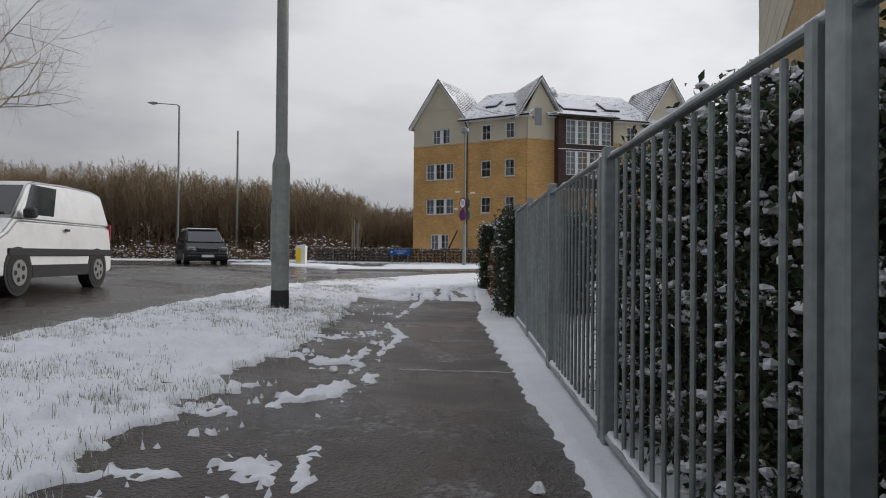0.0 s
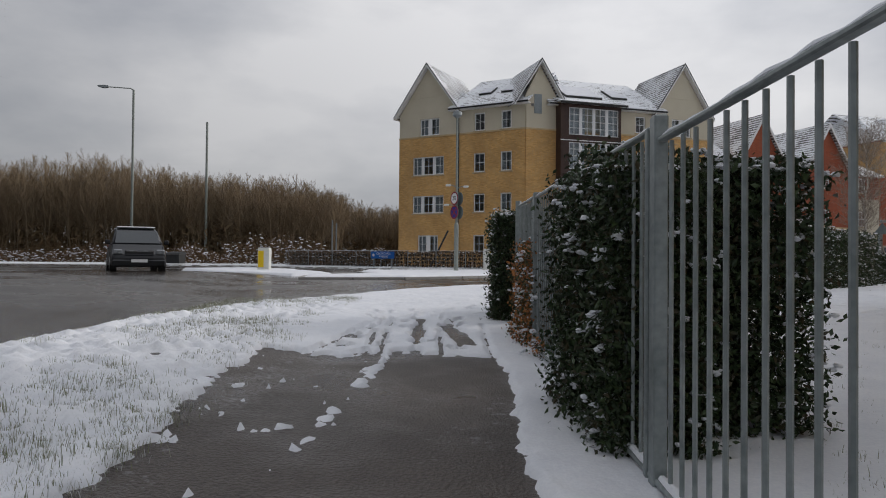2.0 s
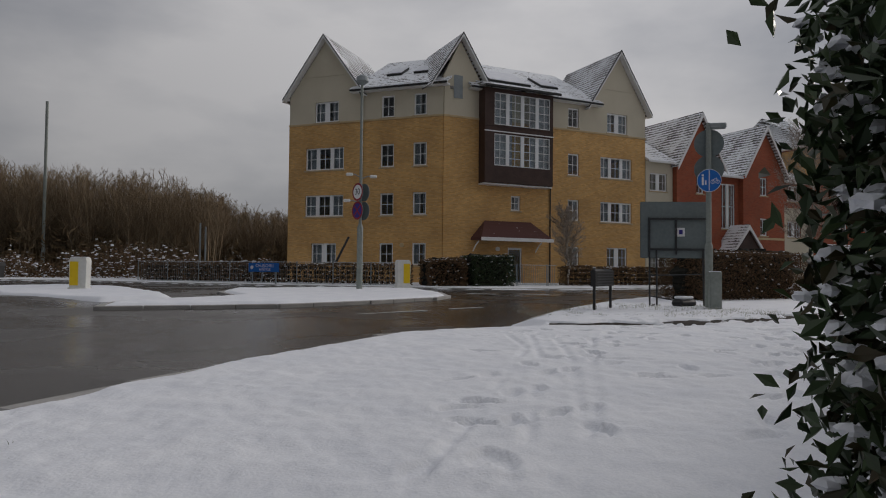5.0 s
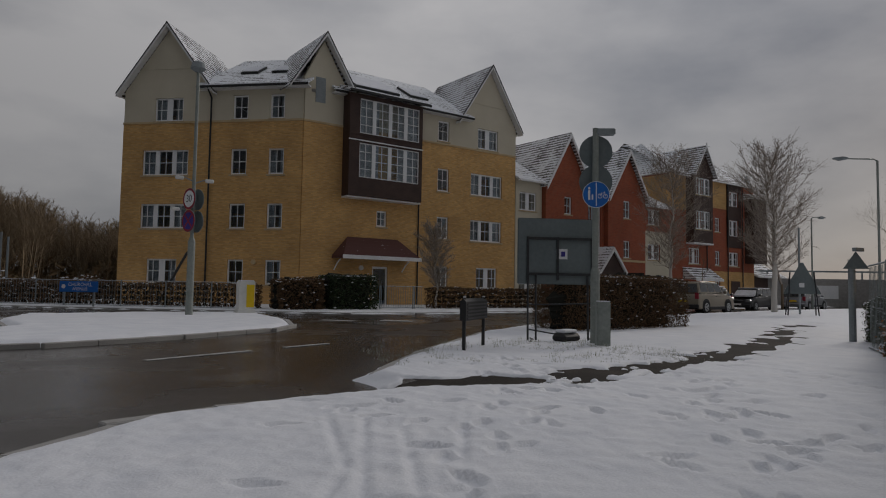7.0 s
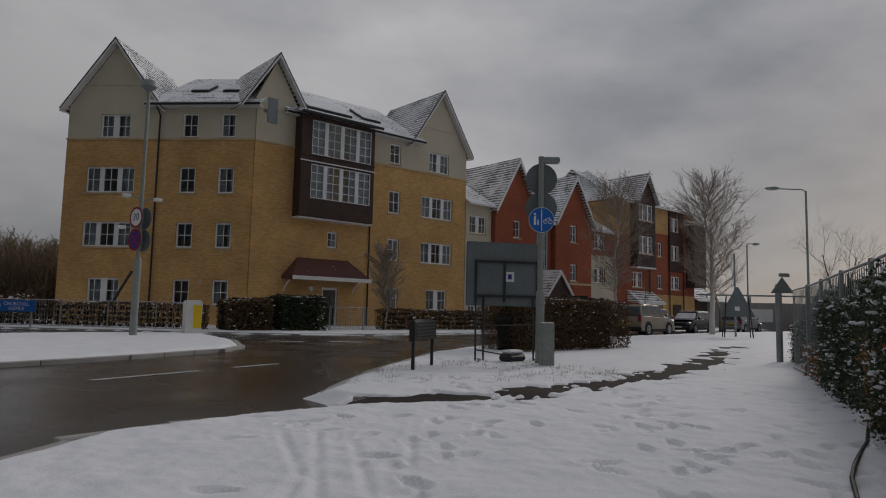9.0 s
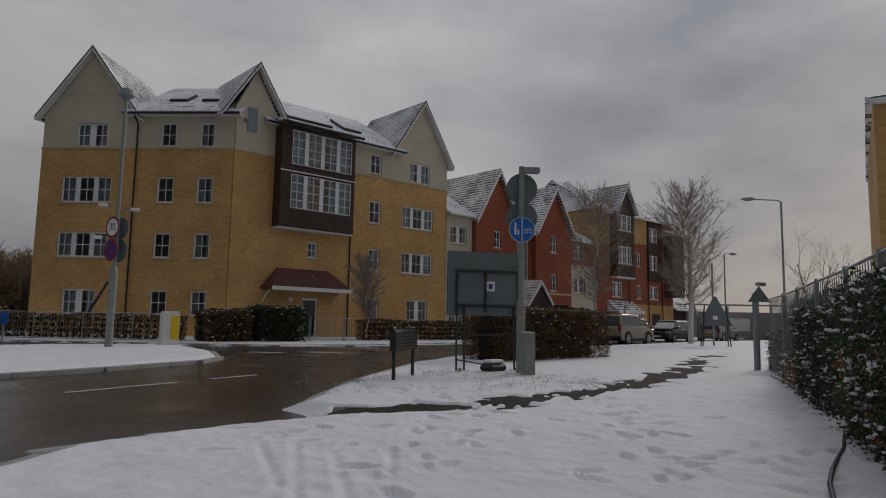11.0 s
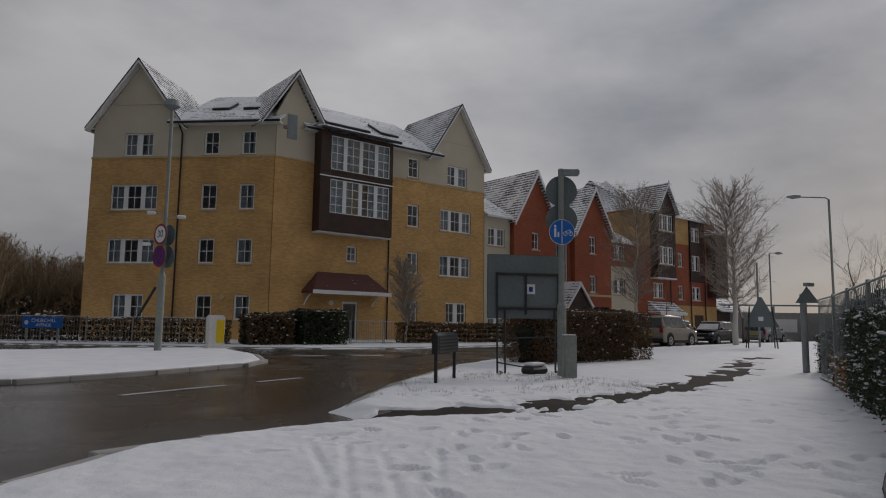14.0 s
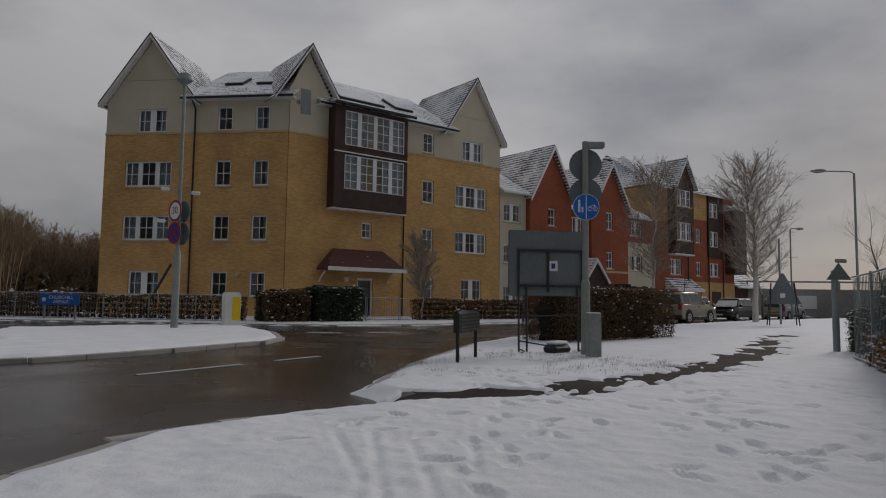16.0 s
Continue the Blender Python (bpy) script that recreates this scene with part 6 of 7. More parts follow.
def letters(text, at, turn, size, material, parent):
    cu = bpy.data.curves.new("lettering", "FONT")
    cu.body, cu.size, cu.align_x, cu.align_y, cu.extrude = text, size, "CENTER", "CENTER", 0.001
    tmp = bpy.data.objects.new("lettering", cu)
    scene.collection.objects.link(tmp)
    me = bpy.data.meshes.new_from_object(tmp.evaluated_get(bpy.context.evaluated_depsgraph_get()))
    bpy.data.objects.remove(tmp)
    me.materials.clear()
    me.materials.append(material)
    me.transform(Matrix.Translation(Vector(at) - Vector(base_of(parent))) @ Matrix.Rotation(radians(turn), 4, "Z") @ Matrix.Rotation(radians(90), 4, "X"))
    ob = new("lettering", me)
    ob.parent = parent
    return ob


def clearway(x, y, z, turn):
    """Blue no-stopping sign with a red rim and cross."""
    s = roundel(x, y, z, 0.34, PURPLE, turn, "round blue and red no stopping sign on the lamp column", "", SIGNRED)
    n = Vector((math.sin(radians(turn)), -math.cos(radians(turn)), 0))
    m = Matrix.Translation(Vector((x, y, z)) + n * 0.079) @ Matrix.Rotation(radians(turn), 4, "Z")
    for a in (45, -45):
        part("cross_bar", box(-0.25, 0.25, -0.001, 0.001, -0.03, 0.03, m @ Matrix.Rotation(radians(a), 4, "Y")), SIGNRED, s)
    return s


roundel(LX - 0.06, LY - 0.14, 4.1, 0.33, SIGNWHITE, -57, "round speed limit sign on the lamp column", "30", SIGNRED)
roundel(LX + 0.08, LY - 0.04, 4.1, 0.33, SIGNWHITE, 122, "round speed limit sign turned away on the lamp column", "30", SIGNRED)
clearway(LX - 0.06, LY - 0.14, 3.42, -57)
clearway(LX + 0.08, LY - 0.04, 3.42, 122)
for dx, z in ((-0.42, 4.72), (0.45, 4.66), (-0.5, 3.75)):
    sl = thing("sign_light", (LX + dx, LY - 0.1, z), "small grey lamp that lights the road signs", "sign light")
    part("arm", tube([(LX, LY, z - 0.06), (LX + dx * 0.6, LY - 0.05, z + 0.05), (LX + dx, LY - 0.1, z + 0.02)], 0.02, 6), GREYMETAL, sl)
    part("head", box(LX + dx - 0.13, LX + dx + 0.13, LY - 0.2, LY, z - 0.02, z + 0.08, bevel=0.03), BOLWHITE, sl)


def bollard(x, y, z, turn, left=-0.02):
    b = thing("traffic_bollard", (x, y, z), "white illuminated traffic bollard with a yellow face", "bollard", "bollards on the islands")
    m = Matrix.Translation((x, y, z)) @ Matrix.Rotation(radians(turn), 4, "Z")
    part("base", box(-0.3, 0.3, -0.2, 0.2, -0.1, 0.1, m, 0.02), BOLWHITE, b)
    part("body", prism([(-0.26, 0.1), (0.26, 0.1), (0.28, 0.95), (0.25, 1.06), (-0.25, 1.06), (-0.28, 0.95)], "y", -0.16, 0.16, m), BOLWHITE, b)
    part("yellow_face", box(left, left + 0.27, -0.172, -0.163, 0.16, 0.93, m, 0.002), BOLYELLOW, b)
    part("snow", box(-0.24, 0.24, -0.14, 0.14, 1.062, 1.085, m, 0.01), SNOW, b)
    return b


bollard(2.75, 40.7, 0.58, 14)
bollard(-8.1, 37.5, 0.5, -8, -0.25)

plate = thing("street_name_sign", (-3.0, 47.8, 0.5), "blue street name sign with white lettering on two posts", "street sign")
MP = frame_at((-4.1, 48.15), (0.87, -0.49)) @ Matrix.Translation((0, 0, 0.12))
part("panel", box(0, 1.75, -0.03, 0.0, 0.98, 1.42, MP, 0.01), BLUE, plate)
letters("CHURCHILL", MP @ Vector((0.95, -0.034, 1.28)), math.degrees(math.atan2(-0.49, 0.87)), 0.2, SIGNWHITE, plate)
letters("AVENUE", MP @ Vector((0.95, -0.034, 1.1)), math.degrees(math.atan2(-0.49, 0.87)), 0.18, SIGNWHITE, plate)
part("crest", disc(MP @ Vector((0.2, -0.033, 1.2)), MP.to_3x3() @ Vector((0, 1, 0)), 0.09, 0.004, 16), SIGNWHITE, plate)
for x in (0.2, 1.55):
    part("post", box(x - 0.03, x + 0.03, 0.002, 0.05, 0.4, 1.3, MP), GREYMETAL, plate)

# blue cycle and foot sign
SX, SY, SZ = 8.1, 27.6, 0.47
cyc = thing("sign_post", (SX, SY, SZ), "grey post with a blue shared path sign and sign backs", "sign post")
part("post", tube([(SX, SY, SZ - 0.1), (SX, SY, 1.85), (SX, SY, 1.92), (SX, SY, 4.55)], [0.085, 0.085, 0.06, 0.055], 14), COLUMN, cyc)
turn = -24
nrm = Vector((math.sin(radians(turn)), -math.cos(radians(turn)), 0))
sid = Vector((math.cos(radians(turn)), math.sin(radians(turn)), 0))
c = Vector((SX, SY, 3.28)) + nrm * 0.08
blue = part("plate", disc(c, nrm, 0.25, 0.02, 32), SIGNWHITE, cyc)
part("face", disc(c + nrm * 0.012, nrm, 0.24, 0.004, 32), BLUE, blue, "blue sign face")
ms = Matrix.Translation(c + nrm * 0.016) @ Matrix.Rotation(radians(turn), 4, "Z")
part("divider", box(-0.008, 0.008, -0.002, 0.002, -0.22, 0.22, ms), SIGNWHITE, blue)
bike = None
for u in (0.07, 0.17):
    ring = [ms @ Vector((u + 0.038 * math.cos(a * math.pi / 8), 0, -0.03 + 0.038 * math.sin(a * math.pi / 8))) for a in range(17)]
    bike = tube(ring, 0.006, 4, bike)
bike = tube([ms @ Vector(p) for p in ((0.07, 0, -0.03), (0.1, 0, 0.03), (0.155, 0, 0.03), (0.17, 0, -0.03), (0.15, 0, 0.06))], 0.006, 4, bike)
part("bicycle_symbol", bike, SIGNWHITE, blue)
walkers = box(-0.15, -0.11, -0.002, 0.002, -0.1, 0.08, ms)
walkers = box(-0.085, -0.055, -0.002, 0.002, -0.1, 0.0, ms, bm=walkers)
walkers = disc(ms @ Vector((-0.13, 0, 0.115)), nrm, 0.024, 0.004, 12, walkers)
part("pedestrian_symbol", walkers, SIGNWHITE, blue)
for z, k in ((4.12, 0.1), (3.55, 0.1)):
    part("sign_back", disc(Vector((SX, SY, z)) - nrm * 0.09 + sid * 0.02, nrm, 0.31, 0.025, 32), SIGNBACK, cyc, "grey back of a round sign")
part("sign_lamp", box(0.02, 0.36, -0.08, 0.08, 4.42, 4.54, Matrix.Translation((SX, SY, 0)) @ Matrix.Rotation(radians(-24), 4, "Z"), 0.02), GREYMETAL, cyc)

cab = thing("feeder_pillar", (7.85, 27.0, 0.48), "narrow grey metal feeder pillar beside the sign post", "utility box")
mc = Matrix.Translation((8.0, 27.2, 0.45)) @ Matrix.Rotation(radians(-20), 4, "Z")
part("body", box(-0.12, 0.12, -0.1, 0.1, -0.1, 0.84, mc, 0.015), COLUMN, cab)
part("door", box(-0.095, 0.095, -0.108, -0.101, 0.06, 0.74, mc, 0.003), COLUMN, cab)
part("snow", box(-0.11, 0.11, -0.09, 0.09, 0.842, 0.86, mc, 0.006), SNOW, cab)

# the big sign seen from behind, on a loose frame
bd = thing("road_sign_board", (7.6, 28.4, 0.48), "large grey road sign board seen from behind on a steel frame", "road sign")
mb = Matrix.Translation((7.28, 28.55, 0.48)) @ Matrix.Rotation(radians(-14), 4, "Z")
part("panel", box(-0.28, 1.32, 0.03, 0.055, 1.12, 2.42, mb, 0.02), SIGNBACK, bd, "grey sign back")
for z in (1.32, 2.02):
    part("rail", box(-0.1, 1.24, -0.012, 0.028, z - 0.025, z + 0.025, mb), DARKMETAL, bd)
for x in (-0.08, 0.52, 1.22):
    part("stiffener", box(x - 0.02, x + 0.02, -0.016, 0.024, 1.2, 2.05, mb), DARKMETAL, bd)
part("sticker", box(0.5, 0.72, 0.018, 0.028, 1.62, 1.82, mb), SIGNWHITE, bd, "white sticker")
part("sticker_mark", box(0.59, 0.67, 0.012, 0.016, 1.67, 1.77, mb), PURPLE, bd)
for x in (-0.08, 0.08, 1.12, 1.24):
    part("leg", tube([mb @ Vector((x, 0.0, 1.3)), mb @ Vector((x - 0.02, -0.12, 0.0))], 0.02, 6), DARKMETAL, bd)
for x in (0.0, 1.2):
    part("foot", tube([mb @ Vector((x - 0.1, -0.35, 0.03)), mb @ Vector((x, -0.12, 0.05)), mb @ Vector((x + 0.1, 0.5, 0.03))], 0.022, 6), DARKMETAL, bd)
part("cross_bar", tube([mb @ Vector((-0.1, -0.06, 0.72)), mb @ Vector((1.25, -0.06, 0.76))], 0.015, 6, tube([mb @ Vector((-0.1, -0.1, 0.25)), mb @ Vector((0.7, -0.12, 0.12))], 0.015, 6)), DARKMETAL, bd)
bag = thing("sandbag", (7.9, 28.0, 0.5), "snow-topped dark sandbag weighing down the sign frame", "sandbag")
part("bag", box(-0.28, 0.28, -0.16, 0.16, 0.0, 0.17, Matrix.Translation((7.85, 28.2, 0.5)) @ Matrix.Rotation(0.4, 4, "Z"), 0.06), TRIM, bag)
part("snow", box(-0.22, 0.22, -0.12, 0.12, 0.172, 0.24, Matrix.Translation((7.85, 28.2, 0.5)) @ Matrix.Rotation(0.4, 4, "Z"), 0.03), SNOW, bag)

nb = thing("notice_panel", (5.45, 27.1, 0.46), "small black panel on two black posts in the snow", "notice panel")
mn = frame_at((5.09, 26.65), (0.62, 0.78))
nl = math.hypot(0.75, 0.92)
part("panel", prism([(-0.05, 0.98), (0.05, 0.98), (0.05, 1.28), (0.0, 1.33), (-0.05, 1.28)], "x", -0.08, nl + 0.08, mn), BLACKBAND, nb)
for k in range(5):
    part("groove", box(0.0, nl, -0.062, -0.052, 1.0 + k * 0.055, 1.025 + k * 0.055, mn), DARKMETAL, nb)
for x in (0.0, nl):
    part("post", box(x - 0.025, x + 0.025, -0.025, 0.025, 0.3, 1.34, mn, 0.006), BLACKBAND, nb)
    part("snow", box(x - 0.022, x + 0.022, -0.022, 0.022, 1.342, 1.36, mn, 0.005), SNOW, nb)

tri = thing("warning_sign", (27.7, 40.3, 0.45), "dark triangular temporary road sign seen from behind on a frame", "road sign")
mt = Matrix.Translation((27.7, 40.3, 0.45)) @ Matrix.Rotation(radians(-40), 4, "Z")
part("panel", prism([(-0.8, 1.1), (0.8, 1.1), (0.06, 2.55), (-0.06, 2.55)], "y", 0.0, 0.03, mt), SIGNBACK, tri)
part("sticker", box(-0.12, 0.1, -0.006, 0.0, 1.4, 1.6, mt), SIGNWHITE, tri)
for x in (-0.5, 0.5):
    part("leg", tube([mt @ Vector((x, 0, 2.1)), mt @ Vector((x * 1.3, -0.3, 0))], 0.03, 6, tube([mt @ Vector((x, 0, 2.1)), mt @ Vector((x * 1.3, 0.5, 0))], 0.03, 6)), DARKMETAL, tri)
pole = thing("pole", (28.9, 41.5, 0.45), "thin grey pole behind the triangular sign", "pole")
part("shaft", tube([(28.9, 41.5, 0.3), (28.9, 41.5, 4.8)], 0.05, 8), GREYMETAL, pole)

pole = thing("signpost", (-7.0, 51.6, 0.5), "pair of bare grey sign posts behind the guard rail", "sign post")
for dx, top in ((-0.14, 3.7), (0.14, 3.5)):
    part("post", tube([(-7.0 + dx, 51.9, 0.3), (-7.0 + dx, 51.9, top)], 0.05, 8), GREYMETAL, pole)
binn = thing("grit_bin", (-19.8, 57.0, 0.5), "dark plastic grit bin with a sloped lid on the verge", "grit bin")
mg = Matrix.Translation((-19.8, 57.0, 0.5)) @ Matrix.Rotation(radians(-20), 4, "Z")
part("body", prism([(-0.3, 0.0), (0.3, 0.0), (0.38, 0.75), (-0.38, 0.75)], "x", -0.6, 0.6, mg), TRIM, binn)
part("lid", prism([(-0.42, 0.754), (0.42, 0.754), (0.3, 0.98), (-0.3, 0.9)], "x", -0.66, 0.66, mg), DARKMETAL, binn)

wallf = thing("bridge_parapet", (62, 72, 0.4), "long grey concrete parapet with a rail far down the road", "wall", kind="structure")
mw = frame_at((40, 70), (0.86, -0.5))
part("wall", box(0, 60, 0, 0.5, 0.3, 3.0, mw), CONCRETE, wallf)
part("rail", box(0, 60, 0.1, 0.2, 3.6, 3.75, mw), GREYMETAL, wallf)
for k in range(16):
    part("post", box(k * 4, k * 4 + 0.12, 0.1, 0.2, 3.0, 3.6, mw), GREYMETAL, wallf)
part("notice", box(14, 18, -0.06, -0.004, 1.2, 2.4, mw), SIGNWHITE, wallf, "white notice board")
litter = thing("propped_plank", (-1.0, 47.5, 0.5), "dark plank leaning on the guard rail", "plank")
part("plank", tube([(-0.4, 47.2, 0.5), (0.75, 48.2, 2.9)], 0.06, 5), TRIM, litter)
edge = thing("edging", (5, 18.5, 0.5), "dark timber edging strip showing through the snow", "edging", kind="structure")
part("strip", tube([(4.5, 19.0, 0.515), (4.9, 19.3, 0.535), (5.3, 19.55, 0.535), (5.7, 19.78, 0.53), (6.2, 20.05, 0.535), (6.9, 20.5, 0.52)], 0.014, 6), TRIM, edge)
for x, y in ((0.02, 2.62), (0.2, 2.9), (-0.9, 5.2)):
    lump = thing("snow_lump", (x, y, zg(x, y)), "small lump of dirty snow on the footpath", "snow lump")
    v, f = [], []
    rb = np.random.RandomState(int(x * 100) + 500)
    clump(rb, v, f, (x, y, zg(x, y) + 0.01), rb.uniform(0.03, 0.045), 0.6)
    from_lists("lump", v, f, SNOW_THIN, lump)


# ---- vehicles ----
HEADGLASS = surface("headlight_glass", (0.16, 0.17, 0.18), (0.4, 0.42, 0.44), 0.12, 30, 9, 0.05, 0.3, 0.6)
HEADLAMP = surface("lit_headlight", (0.6, 0.58, 0.5), (0.8, 0.78, 0.7), 0.2, 30, 9, 0.05)
HEADLAMP.node_tree.nodes["Principled BSDF"].inputs["Emission Color"].default_value = (1.0, 0.86, 0.6, 1)
HEADLAMP.node_tree.nodes["Principled BSDF"].inputs["Emission Strength"].default_value = 1.2


def car(name, label, x, y, z, turn, size, shape, body_mat, snow=False, wheel_r=0.31, trims=None, van=False):
    """A car from its side outline; x runs forwards. shape: body outline and cabin outline as (x, z)."""
    L, W, H = size
    t = thing(name, (x, y, z), label, "van" if van else "car")
    m = Matrix.Translation((x, y, z)) @ Matrix.Rotation(radians(turn), 4, "Z")
    lower, cabin = shape

    def shell(outline, w0, w1, zlo, zhi, material, pname, parent):
        """Outline pushed across the car, drawn in towards its top."""
        bmv = bmesh.new()
        rows = []
        for s in (-1, -0.975, -0.91, -0.8, 0, 0.8, 0.91, 0.975, 1):
            row = []
            for (a, b) in outline:
                k = (b - zlo) / max(zhi - zlo, 1e-6)
                w = w0 + (w1 - w0) * min(max(k, 0), 1)
                pull = {1: 0.13, 0.975: 0.05, 0.91: 0.012}.get(abs(s), 0.0)
                cx = sum(q[0] for q in outline) / len(outline)
                cz = (zlo + zhi) / 2
                row.append(bmv.verts.new((a + (cx - a) * pull * 0.5, s * w / 2, b + (cz - b) * pull)))
            rows.append(row)
        n = len(outline)
        for r, q in zip(rows, rows[1:]):
            for i in range(n):
                bmv.faces.new((r[i], q[i], q[(i + 1) % n], r[(i + 1) % n]))
        bmv.faces.new(rows[0])
        bmv.faces.new(rows[-1][::-1])
        bmesh.ops.recalc_face_normals(bmv, faces=bmv.faces[:])
        edges = [e for e in bmv.edges if len(e.link_faces) == 2 and 0.25 < e.calc_face_angle() < 1.45]
        bmesh.ops.bevel(bmv, geom=edges, offset=0.035, offset_type="OFFSET", segments=2, affect="EDGES", profile=0.6)
        bmv.transform(m)
        return part(pname, bmv, material, parent, smooth=True)

    zs = [p[1] for p in lower]
    body = shell(lower, W, W * 0.96, min(zs), max(zs), body_mat, "body", t)
    zc = [p[1] for p in cabin]
    shell(cabin, W * 0.93, W * 0.76, min(zc), max(zc), body_mat, "roof", t)
    # glass: front, rear and sides a little proud of the cabin
    (a0, b0), (a1, b1), (a2, b2), (a3, b3) = cabin[0], cabin[1], cabin[2], cabin[3]

    def glass(p, q, r0, r1, lift):
        n = Vector((q[1] - p[1], 0, -(q[0] - p[0]))).normalized() * lift
        w = lambda zz: W * (0.93 - 0.17 * (zz - min(zc)) / (max(zc) - min(zc))) * 0.455
        u = lambda k: (p[0] + (q[0] - p[0]) * k + n.x, p[1] + (q[1] - p[1]) * k + n.z)
        (xa, za), (xb, zb) = u(r0), u(r1)
        vv = [m @ Vector((xa, -w(za), za)), m @ Vector((xa, w(za), za)), m @ Vector((xb, w(zb), zb)), m @ Vector((xb, -w(zb), zb))]
        b2 = [m @ Vector((xa - n.x * 0.5, -w(za), za - n.z * 0.5)), m @ Vector((xa - n.x * 0.5, w(za), za - n.z * 0.5)), m @ Vector((xb - n.x * 0.5, w(zb), zb - n.z * 0.5)), m @ Vector((xb - n.x * 0.5, -w(zb), zb - n.z * 0.5))]
        return raw(vv + b2, [(0, 1, 2, 3), (4, 7, 6, 5), (0, 4, 5, 1), (1, 5, 6, 2), (2, 6, 7, 3), (3, 7, 4, 0)])

    part("windscreen", glass(cabin[-1], cabin[-2], 0.1, 0.92, 0.02), SNOW_THIN if snow in (1, 2) else CARGLASS, t)
    part("rear_window", glass(cabin[0], cabin[1], 0.12, 0.9, -0.02), SNOW_THIN if snow == 2 else CARGLASS, t)
    lo, hi = min(zc), max(zc)
    for s in (-1, 1):
        spans = [(0.08, 0.36), (0.39, 0.64), (0.67, 0.93)] if not van else [(0.66, 0.94)]
        for f0, f1 in spans:
            def pt(f, k):
                zz = lo + (hi - lo) * k
                xl = a0 + (a1 - a0) * k
                xr = cabin[-1][0] + (cabin[-2][0] - cabin[-1][0]) * k
                ww = W * (0.93 - 0.17 * k) / 2 + 0.008
                return m @ Vector((xl + (xr - xl) * f, s * ww, zz))
            q = [pt(f0, 0.12), pt(f1, 0.12), pt(f1, 0.84), pt(f0, 0.84)]
            inn = [v - m.to_3x3() @ Vector((0, s * 0.01, 0)) for v in q]
            part("side_window", raw(q + inn, [(0, 1, 2, 3), (4, 7, 6, 5), (0, 4, 5, 1), (1, 5, 6, 2), (2, 6, 7, 3), (3, 7, 4, 0)]), CARGLASS, t)
        fx, rx = L / 2 - wheel_r * 2.45, -L / 2 + wheel_r * 2.3
        for wx in (fx, rx):
            arch = part("wheel_arch", tube([m @ Vector((wx, s * (W / 2 - 0.2), wheel_r + 0.02)), m @ Vector((wx, s * (W / 2 + 0.006), wheel_r + 0.02))], wheel_r * 1.2, 20), TRIM, t)
            wh = part("wheel", tube([m @ Vector((wx, s * (W / 2 - 0.19), wheel_r)), m @ Vector((wx, s * (W / 2 + 0.012), wheel_r))], wheel_r, 22), TYRE, t)
            rim = disc(m @ Vector((wx, s * (W / 2 + 0.016), wheel_r)), m.to_3x3() @ Vector((0, 1, 0)), wheel_r * 0.64, 0.02, 18)
            part("rim", rim, ALLOY, wh)
            for sp in range(5):
                an = sp * 2 * math.pi / 5
                part("spoke_gap", disc(m @ Vector((wx + math.cos(an) * wheel_r * 0.36, s * (W / 2 + 0.027), wheel_r + math.sin(an) * wheel_r * 0.36)), m.to_3x3() @ Vector((0, 1, 0)), wheel_r * 0.13, 0.004, 8), TYRE, wh)
        part("mirror", box(cabin[-1][0] - 0.28, cabin[-1][0] - 0.14, s * (W / 2 - 0.02), s * (W / 2 + 0.16), lo + 0.02, lo + 0.18, m, 0.03), TRIM if van else body_mat, t)
        part("headlight", box(L / 2 - 0.24, L / 2 - 0.02, s * W * 0.3, s * W * 0.465, lo - 0.34, lo - 0.17, m, 0.03), HEADLAMP if van else HEADGLASS, t)
        part("tail_light", box(-L / 2 - 0.005, -L / 2 + 0.08, s * W * 0.36, s * W * 0.475, lo - 0.28, lo + 0.05, m, 0.02), SIGNRED, t)
        part("sill_trim", box(rx + wheel_r * 1.2, fx - wheel_r * 1.2, s * (W / 2 - 0.02), s * (W / 2 + 0.01), 0.22, 0.38 if not van else 0.42, m, 0.008), TRIM, t)
        part("door_handle", box(-0.25, -0.1, s * (W / 2 - 0.01), s * (W / 2 + 0.02), lo - 0.14, lo - 0.1, m, 0.005), TRIM, t)
    part("front_bumper", box(L / 2 - 0.2, L / 2 + 0.05, -W * 0.48, W * 0.48, 0.2, 0.46 if not van else 0.56, m, 0.05), TRIM if trims else body_mat, t)
    if van:
        for s in (-1, 1):
            part("side_moulding", box(-L / 2 + 0.1, L / 2 - 0.5, s * (W / 2 - 0.02), s * (W / 2 + 0.014), 0.56, 0.68, m, 0.008), TRIM, t, "black plastic side moulding")
            part("wiper", tube([m @ Vector((cabin[-1][0] - 0.01, s * 0.1, lo + 0.06)), m @ Vector((cabin[-1][0] - 0.06, s * 0.62, lo + 0.1))], 0.012, 5), TRIM, t)
    part("bright_strip", box(L / 2 - 0.01, L / 2 + 0.032, -W * 0.24, W * 0.24, lo - 0.24, lo - 0.215, m, 0.008), ALLOY, t)
    part("grille", box(L / 2 - 0.05, L / 2 + 0.025, -W * 0.26, W * 0.26, lo - 0.33, lo - 0.2, m, 0.015), TRIM, t)
    part("rear_bumper", box(-L / 2 - 0.05, -L / 2 + 0.2, -W * 0.48, W * 0.48, 0.25, 0.5, m, 0.05), TRIM if trims else body_mat, t)
    part("number_plate", box(L / 2 + 0.05, L / 2 + 0.06, -0.26, 0.26, 0.36, 0.47, m), SIGNWHITE, t)
    part("number_plate", box(-L / 2 - 0.06, -L / 2 - 0.05, -0.26, 0.26, 0.6, 0.71, m), BOLYELLOW, t)
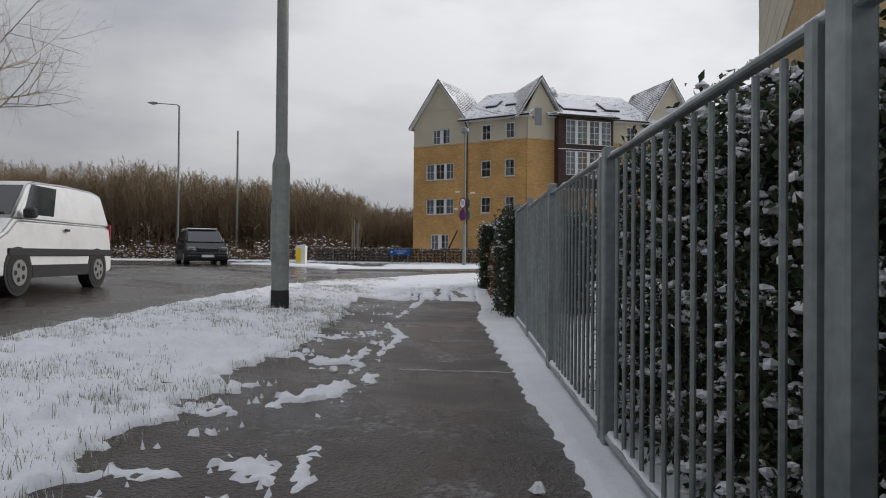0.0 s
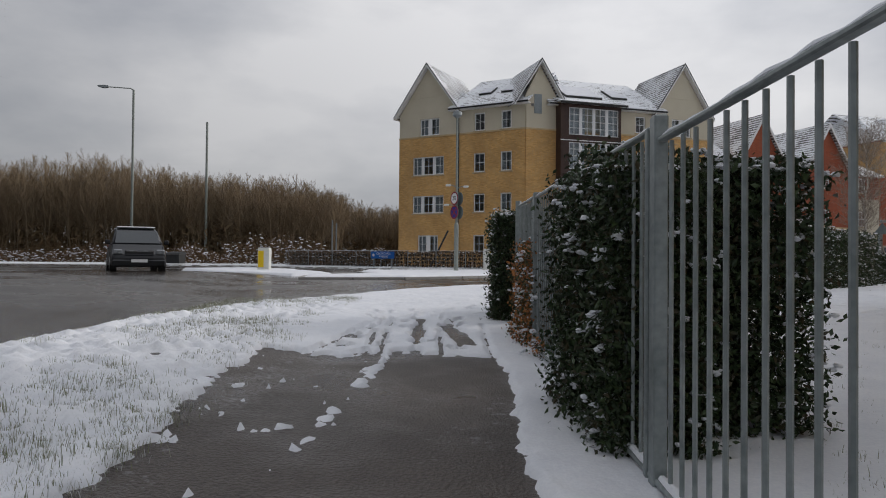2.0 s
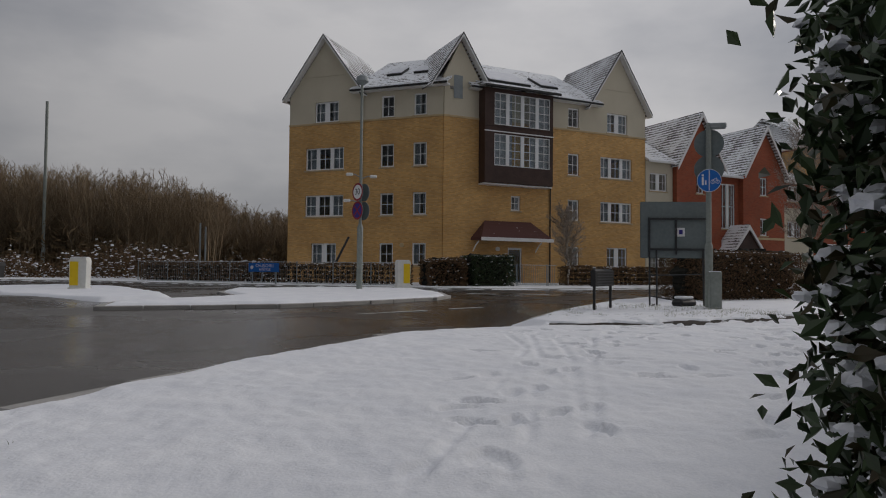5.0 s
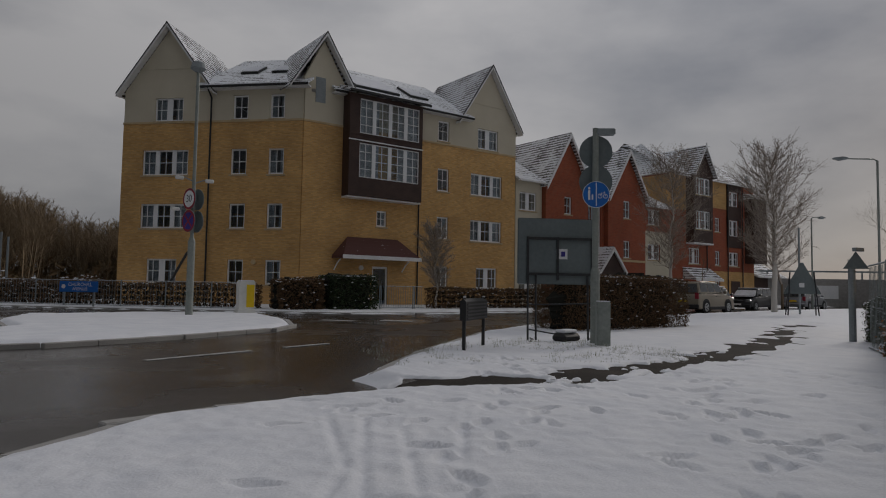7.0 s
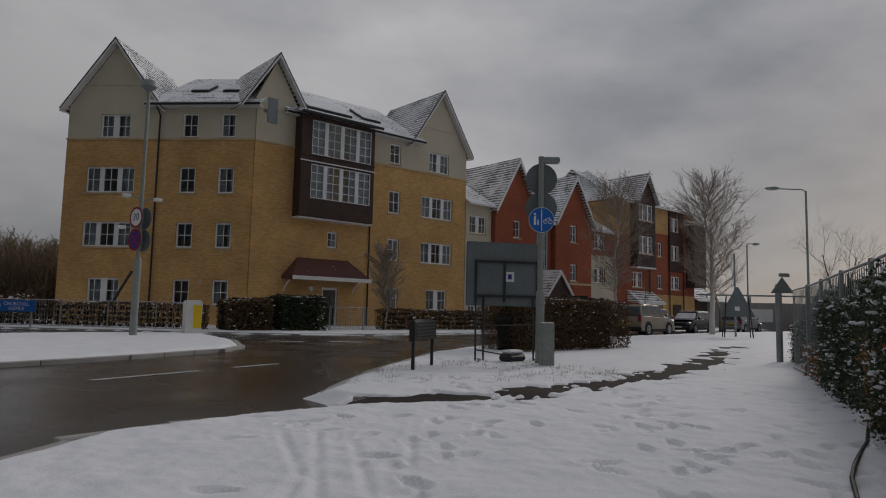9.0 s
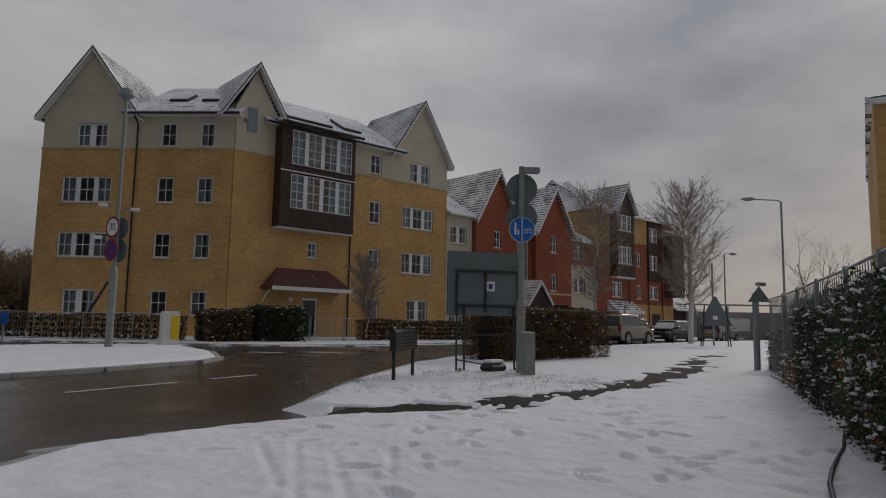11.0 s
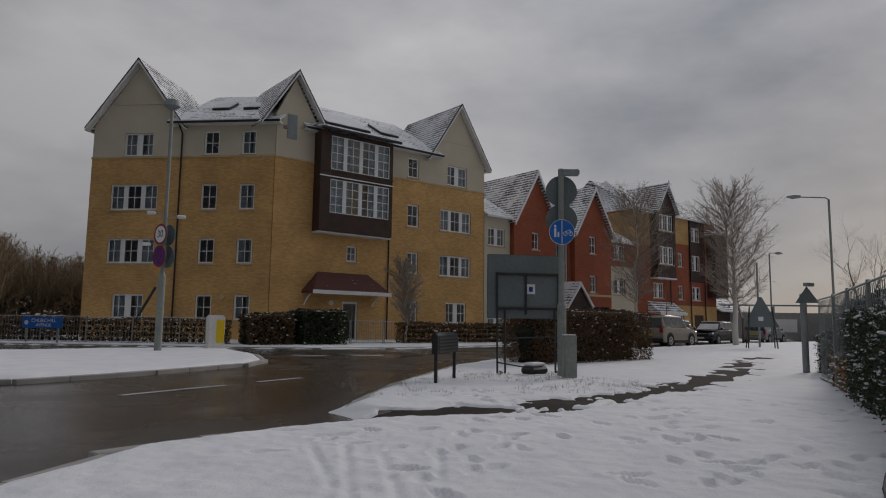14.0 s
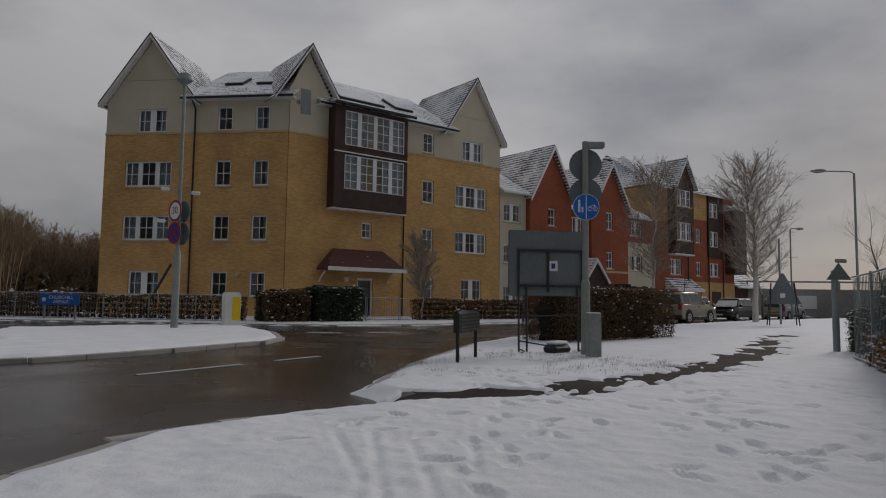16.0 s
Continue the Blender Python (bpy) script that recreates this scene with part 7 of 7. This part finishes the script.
    if snow:
        xs0, xs1 = cabin[1][0], cabin[-2][0]
        part("snow", box(xs0 + 0.05, xs1 - 0.05, -W * 0.36, W * 0.36, H - 0.005, H + 0.05, m, 0.025), SNOW, t, "snow lying on the roof")
        if snow != 3:
            part("snow", box(cabin[-1][0] + 0.08, L / 2 - 0.25, -W * 0.4, W * 0.4, lo - 0.01, lo + 0.025, m, 0.02), SNOW, t, "snow on the bonnet")
    return t


def outline(L, H, waist, nose, rear, screen, kind):
    """Body and cabin outlines of a hatchback, estate or van, front at +L/2."""
    h = L / 2
    lower = [(-h, 0.3), (-h - 0.02, 0.62), (-h + 0.05, waist - 0.02), (-h + 0.3, waist + 0.03), (screen, waist + 0.02), (h - 0.45, waist - nose), (h - 0.06, waist - nose - 0.18), (h, 0.5), (h - 0.05, 0.24), (-h + 0.1, 0.22)]
    back = {"hatch": (-h + 0.12, -h + 0.55), "estate": (-h + 0.06, -h + 0.25), "van": (-h + 0.03, -h + 0.12)}[kind]
    run = screen - (H - waist) * rear
    cabin = [(back[0], waist), (back[1], H - 0.07), (back[1] + 0.35, H), ((back[1] + run) / 2, H + 0.015), (run - 0.25, H - 0.02), (run, H - 0.08), (screen, waist)]
    return lower, cabin


black, silver, white, champagne = paint("black_car_paint", (0.012, 0.013, 0.016)), paint("silver_car_paint", (0.3, 0.31, 0.33), 0.6), paint("white_van_paint", (0.72, 0.73, 0.74), 0.0), paint("champagne_car_paint", (0.30, 0.26, 0.2), 0.5)
car("parked_car", "black hatchback with snow on roof and windscreen", 29.4, 48.6, 0.42, -158, (4.0, 1.72, 1.48), outline(4.0, 1.48, 0.92, 0.14, 0.9, 1.0, "hatch"), black, 1)
car("parked_car", "black car half covered in snow at the roadside", 36.2, 51.8, 0.42, -158, (4.2, 1.75, 1.46), outline(4.2, 1.46, 0.92, 0.14, 0.9, 1.1, "hatch"), black, 2)
car("parked_car", "silver estate car with snow on its roof", 43.5, 54.0, 0.42, 22, (4.4, 1.75, 1.5), outline(4.4, 1.5, 0.92, 0.12, 0.9, 1.1, "estate"), silver, 1)
car("offroad_car", "champagne off-road estate car with dark trim on the road", 27.3, 46.4, 0.42, 22, (4.2, 1.76, 1.7), outline(4.2, 1.7, 1.05, 0.1, 0.75, 0.95, "estate"), champagne, 0, 0.35, True)
car("people_carrier", "dark people carrier coming round the bend", -11.5, 31.5, 0.56, -62, (4.4, 1.8, 1.63), outline(4.4, 1.63, 0.98, 0.16, 1.35, 1.5, "estate"), black, 3, 0.32)
car("delivery_van", "white small delivery van with black bumpers", -7.5, 11.8, 0.46, -86, (4.1, 1.72, 1.8), outline(4.1, 1.8, 1.12, 0.2, 0.95, 1.32, "van"), white, 0, 0.31, True, True)

seam = thing("path_joint", (0.1, 5.25, 0.28), "snow-filled joint across the asphalt footpath", "joint", kind="structure")
rb = np.random.RandomState(77)
part("seam", tube([(-0.45 + 0.06 * k, 5.28 - 0.006 * k + rb.normal() * 0.012, zg(0, 5.25) + 0.002) for k in range(14)], [0.002 + rb.uniform(0, 0.005) for k in range(14)], 5), SNOW_THIN, seam)
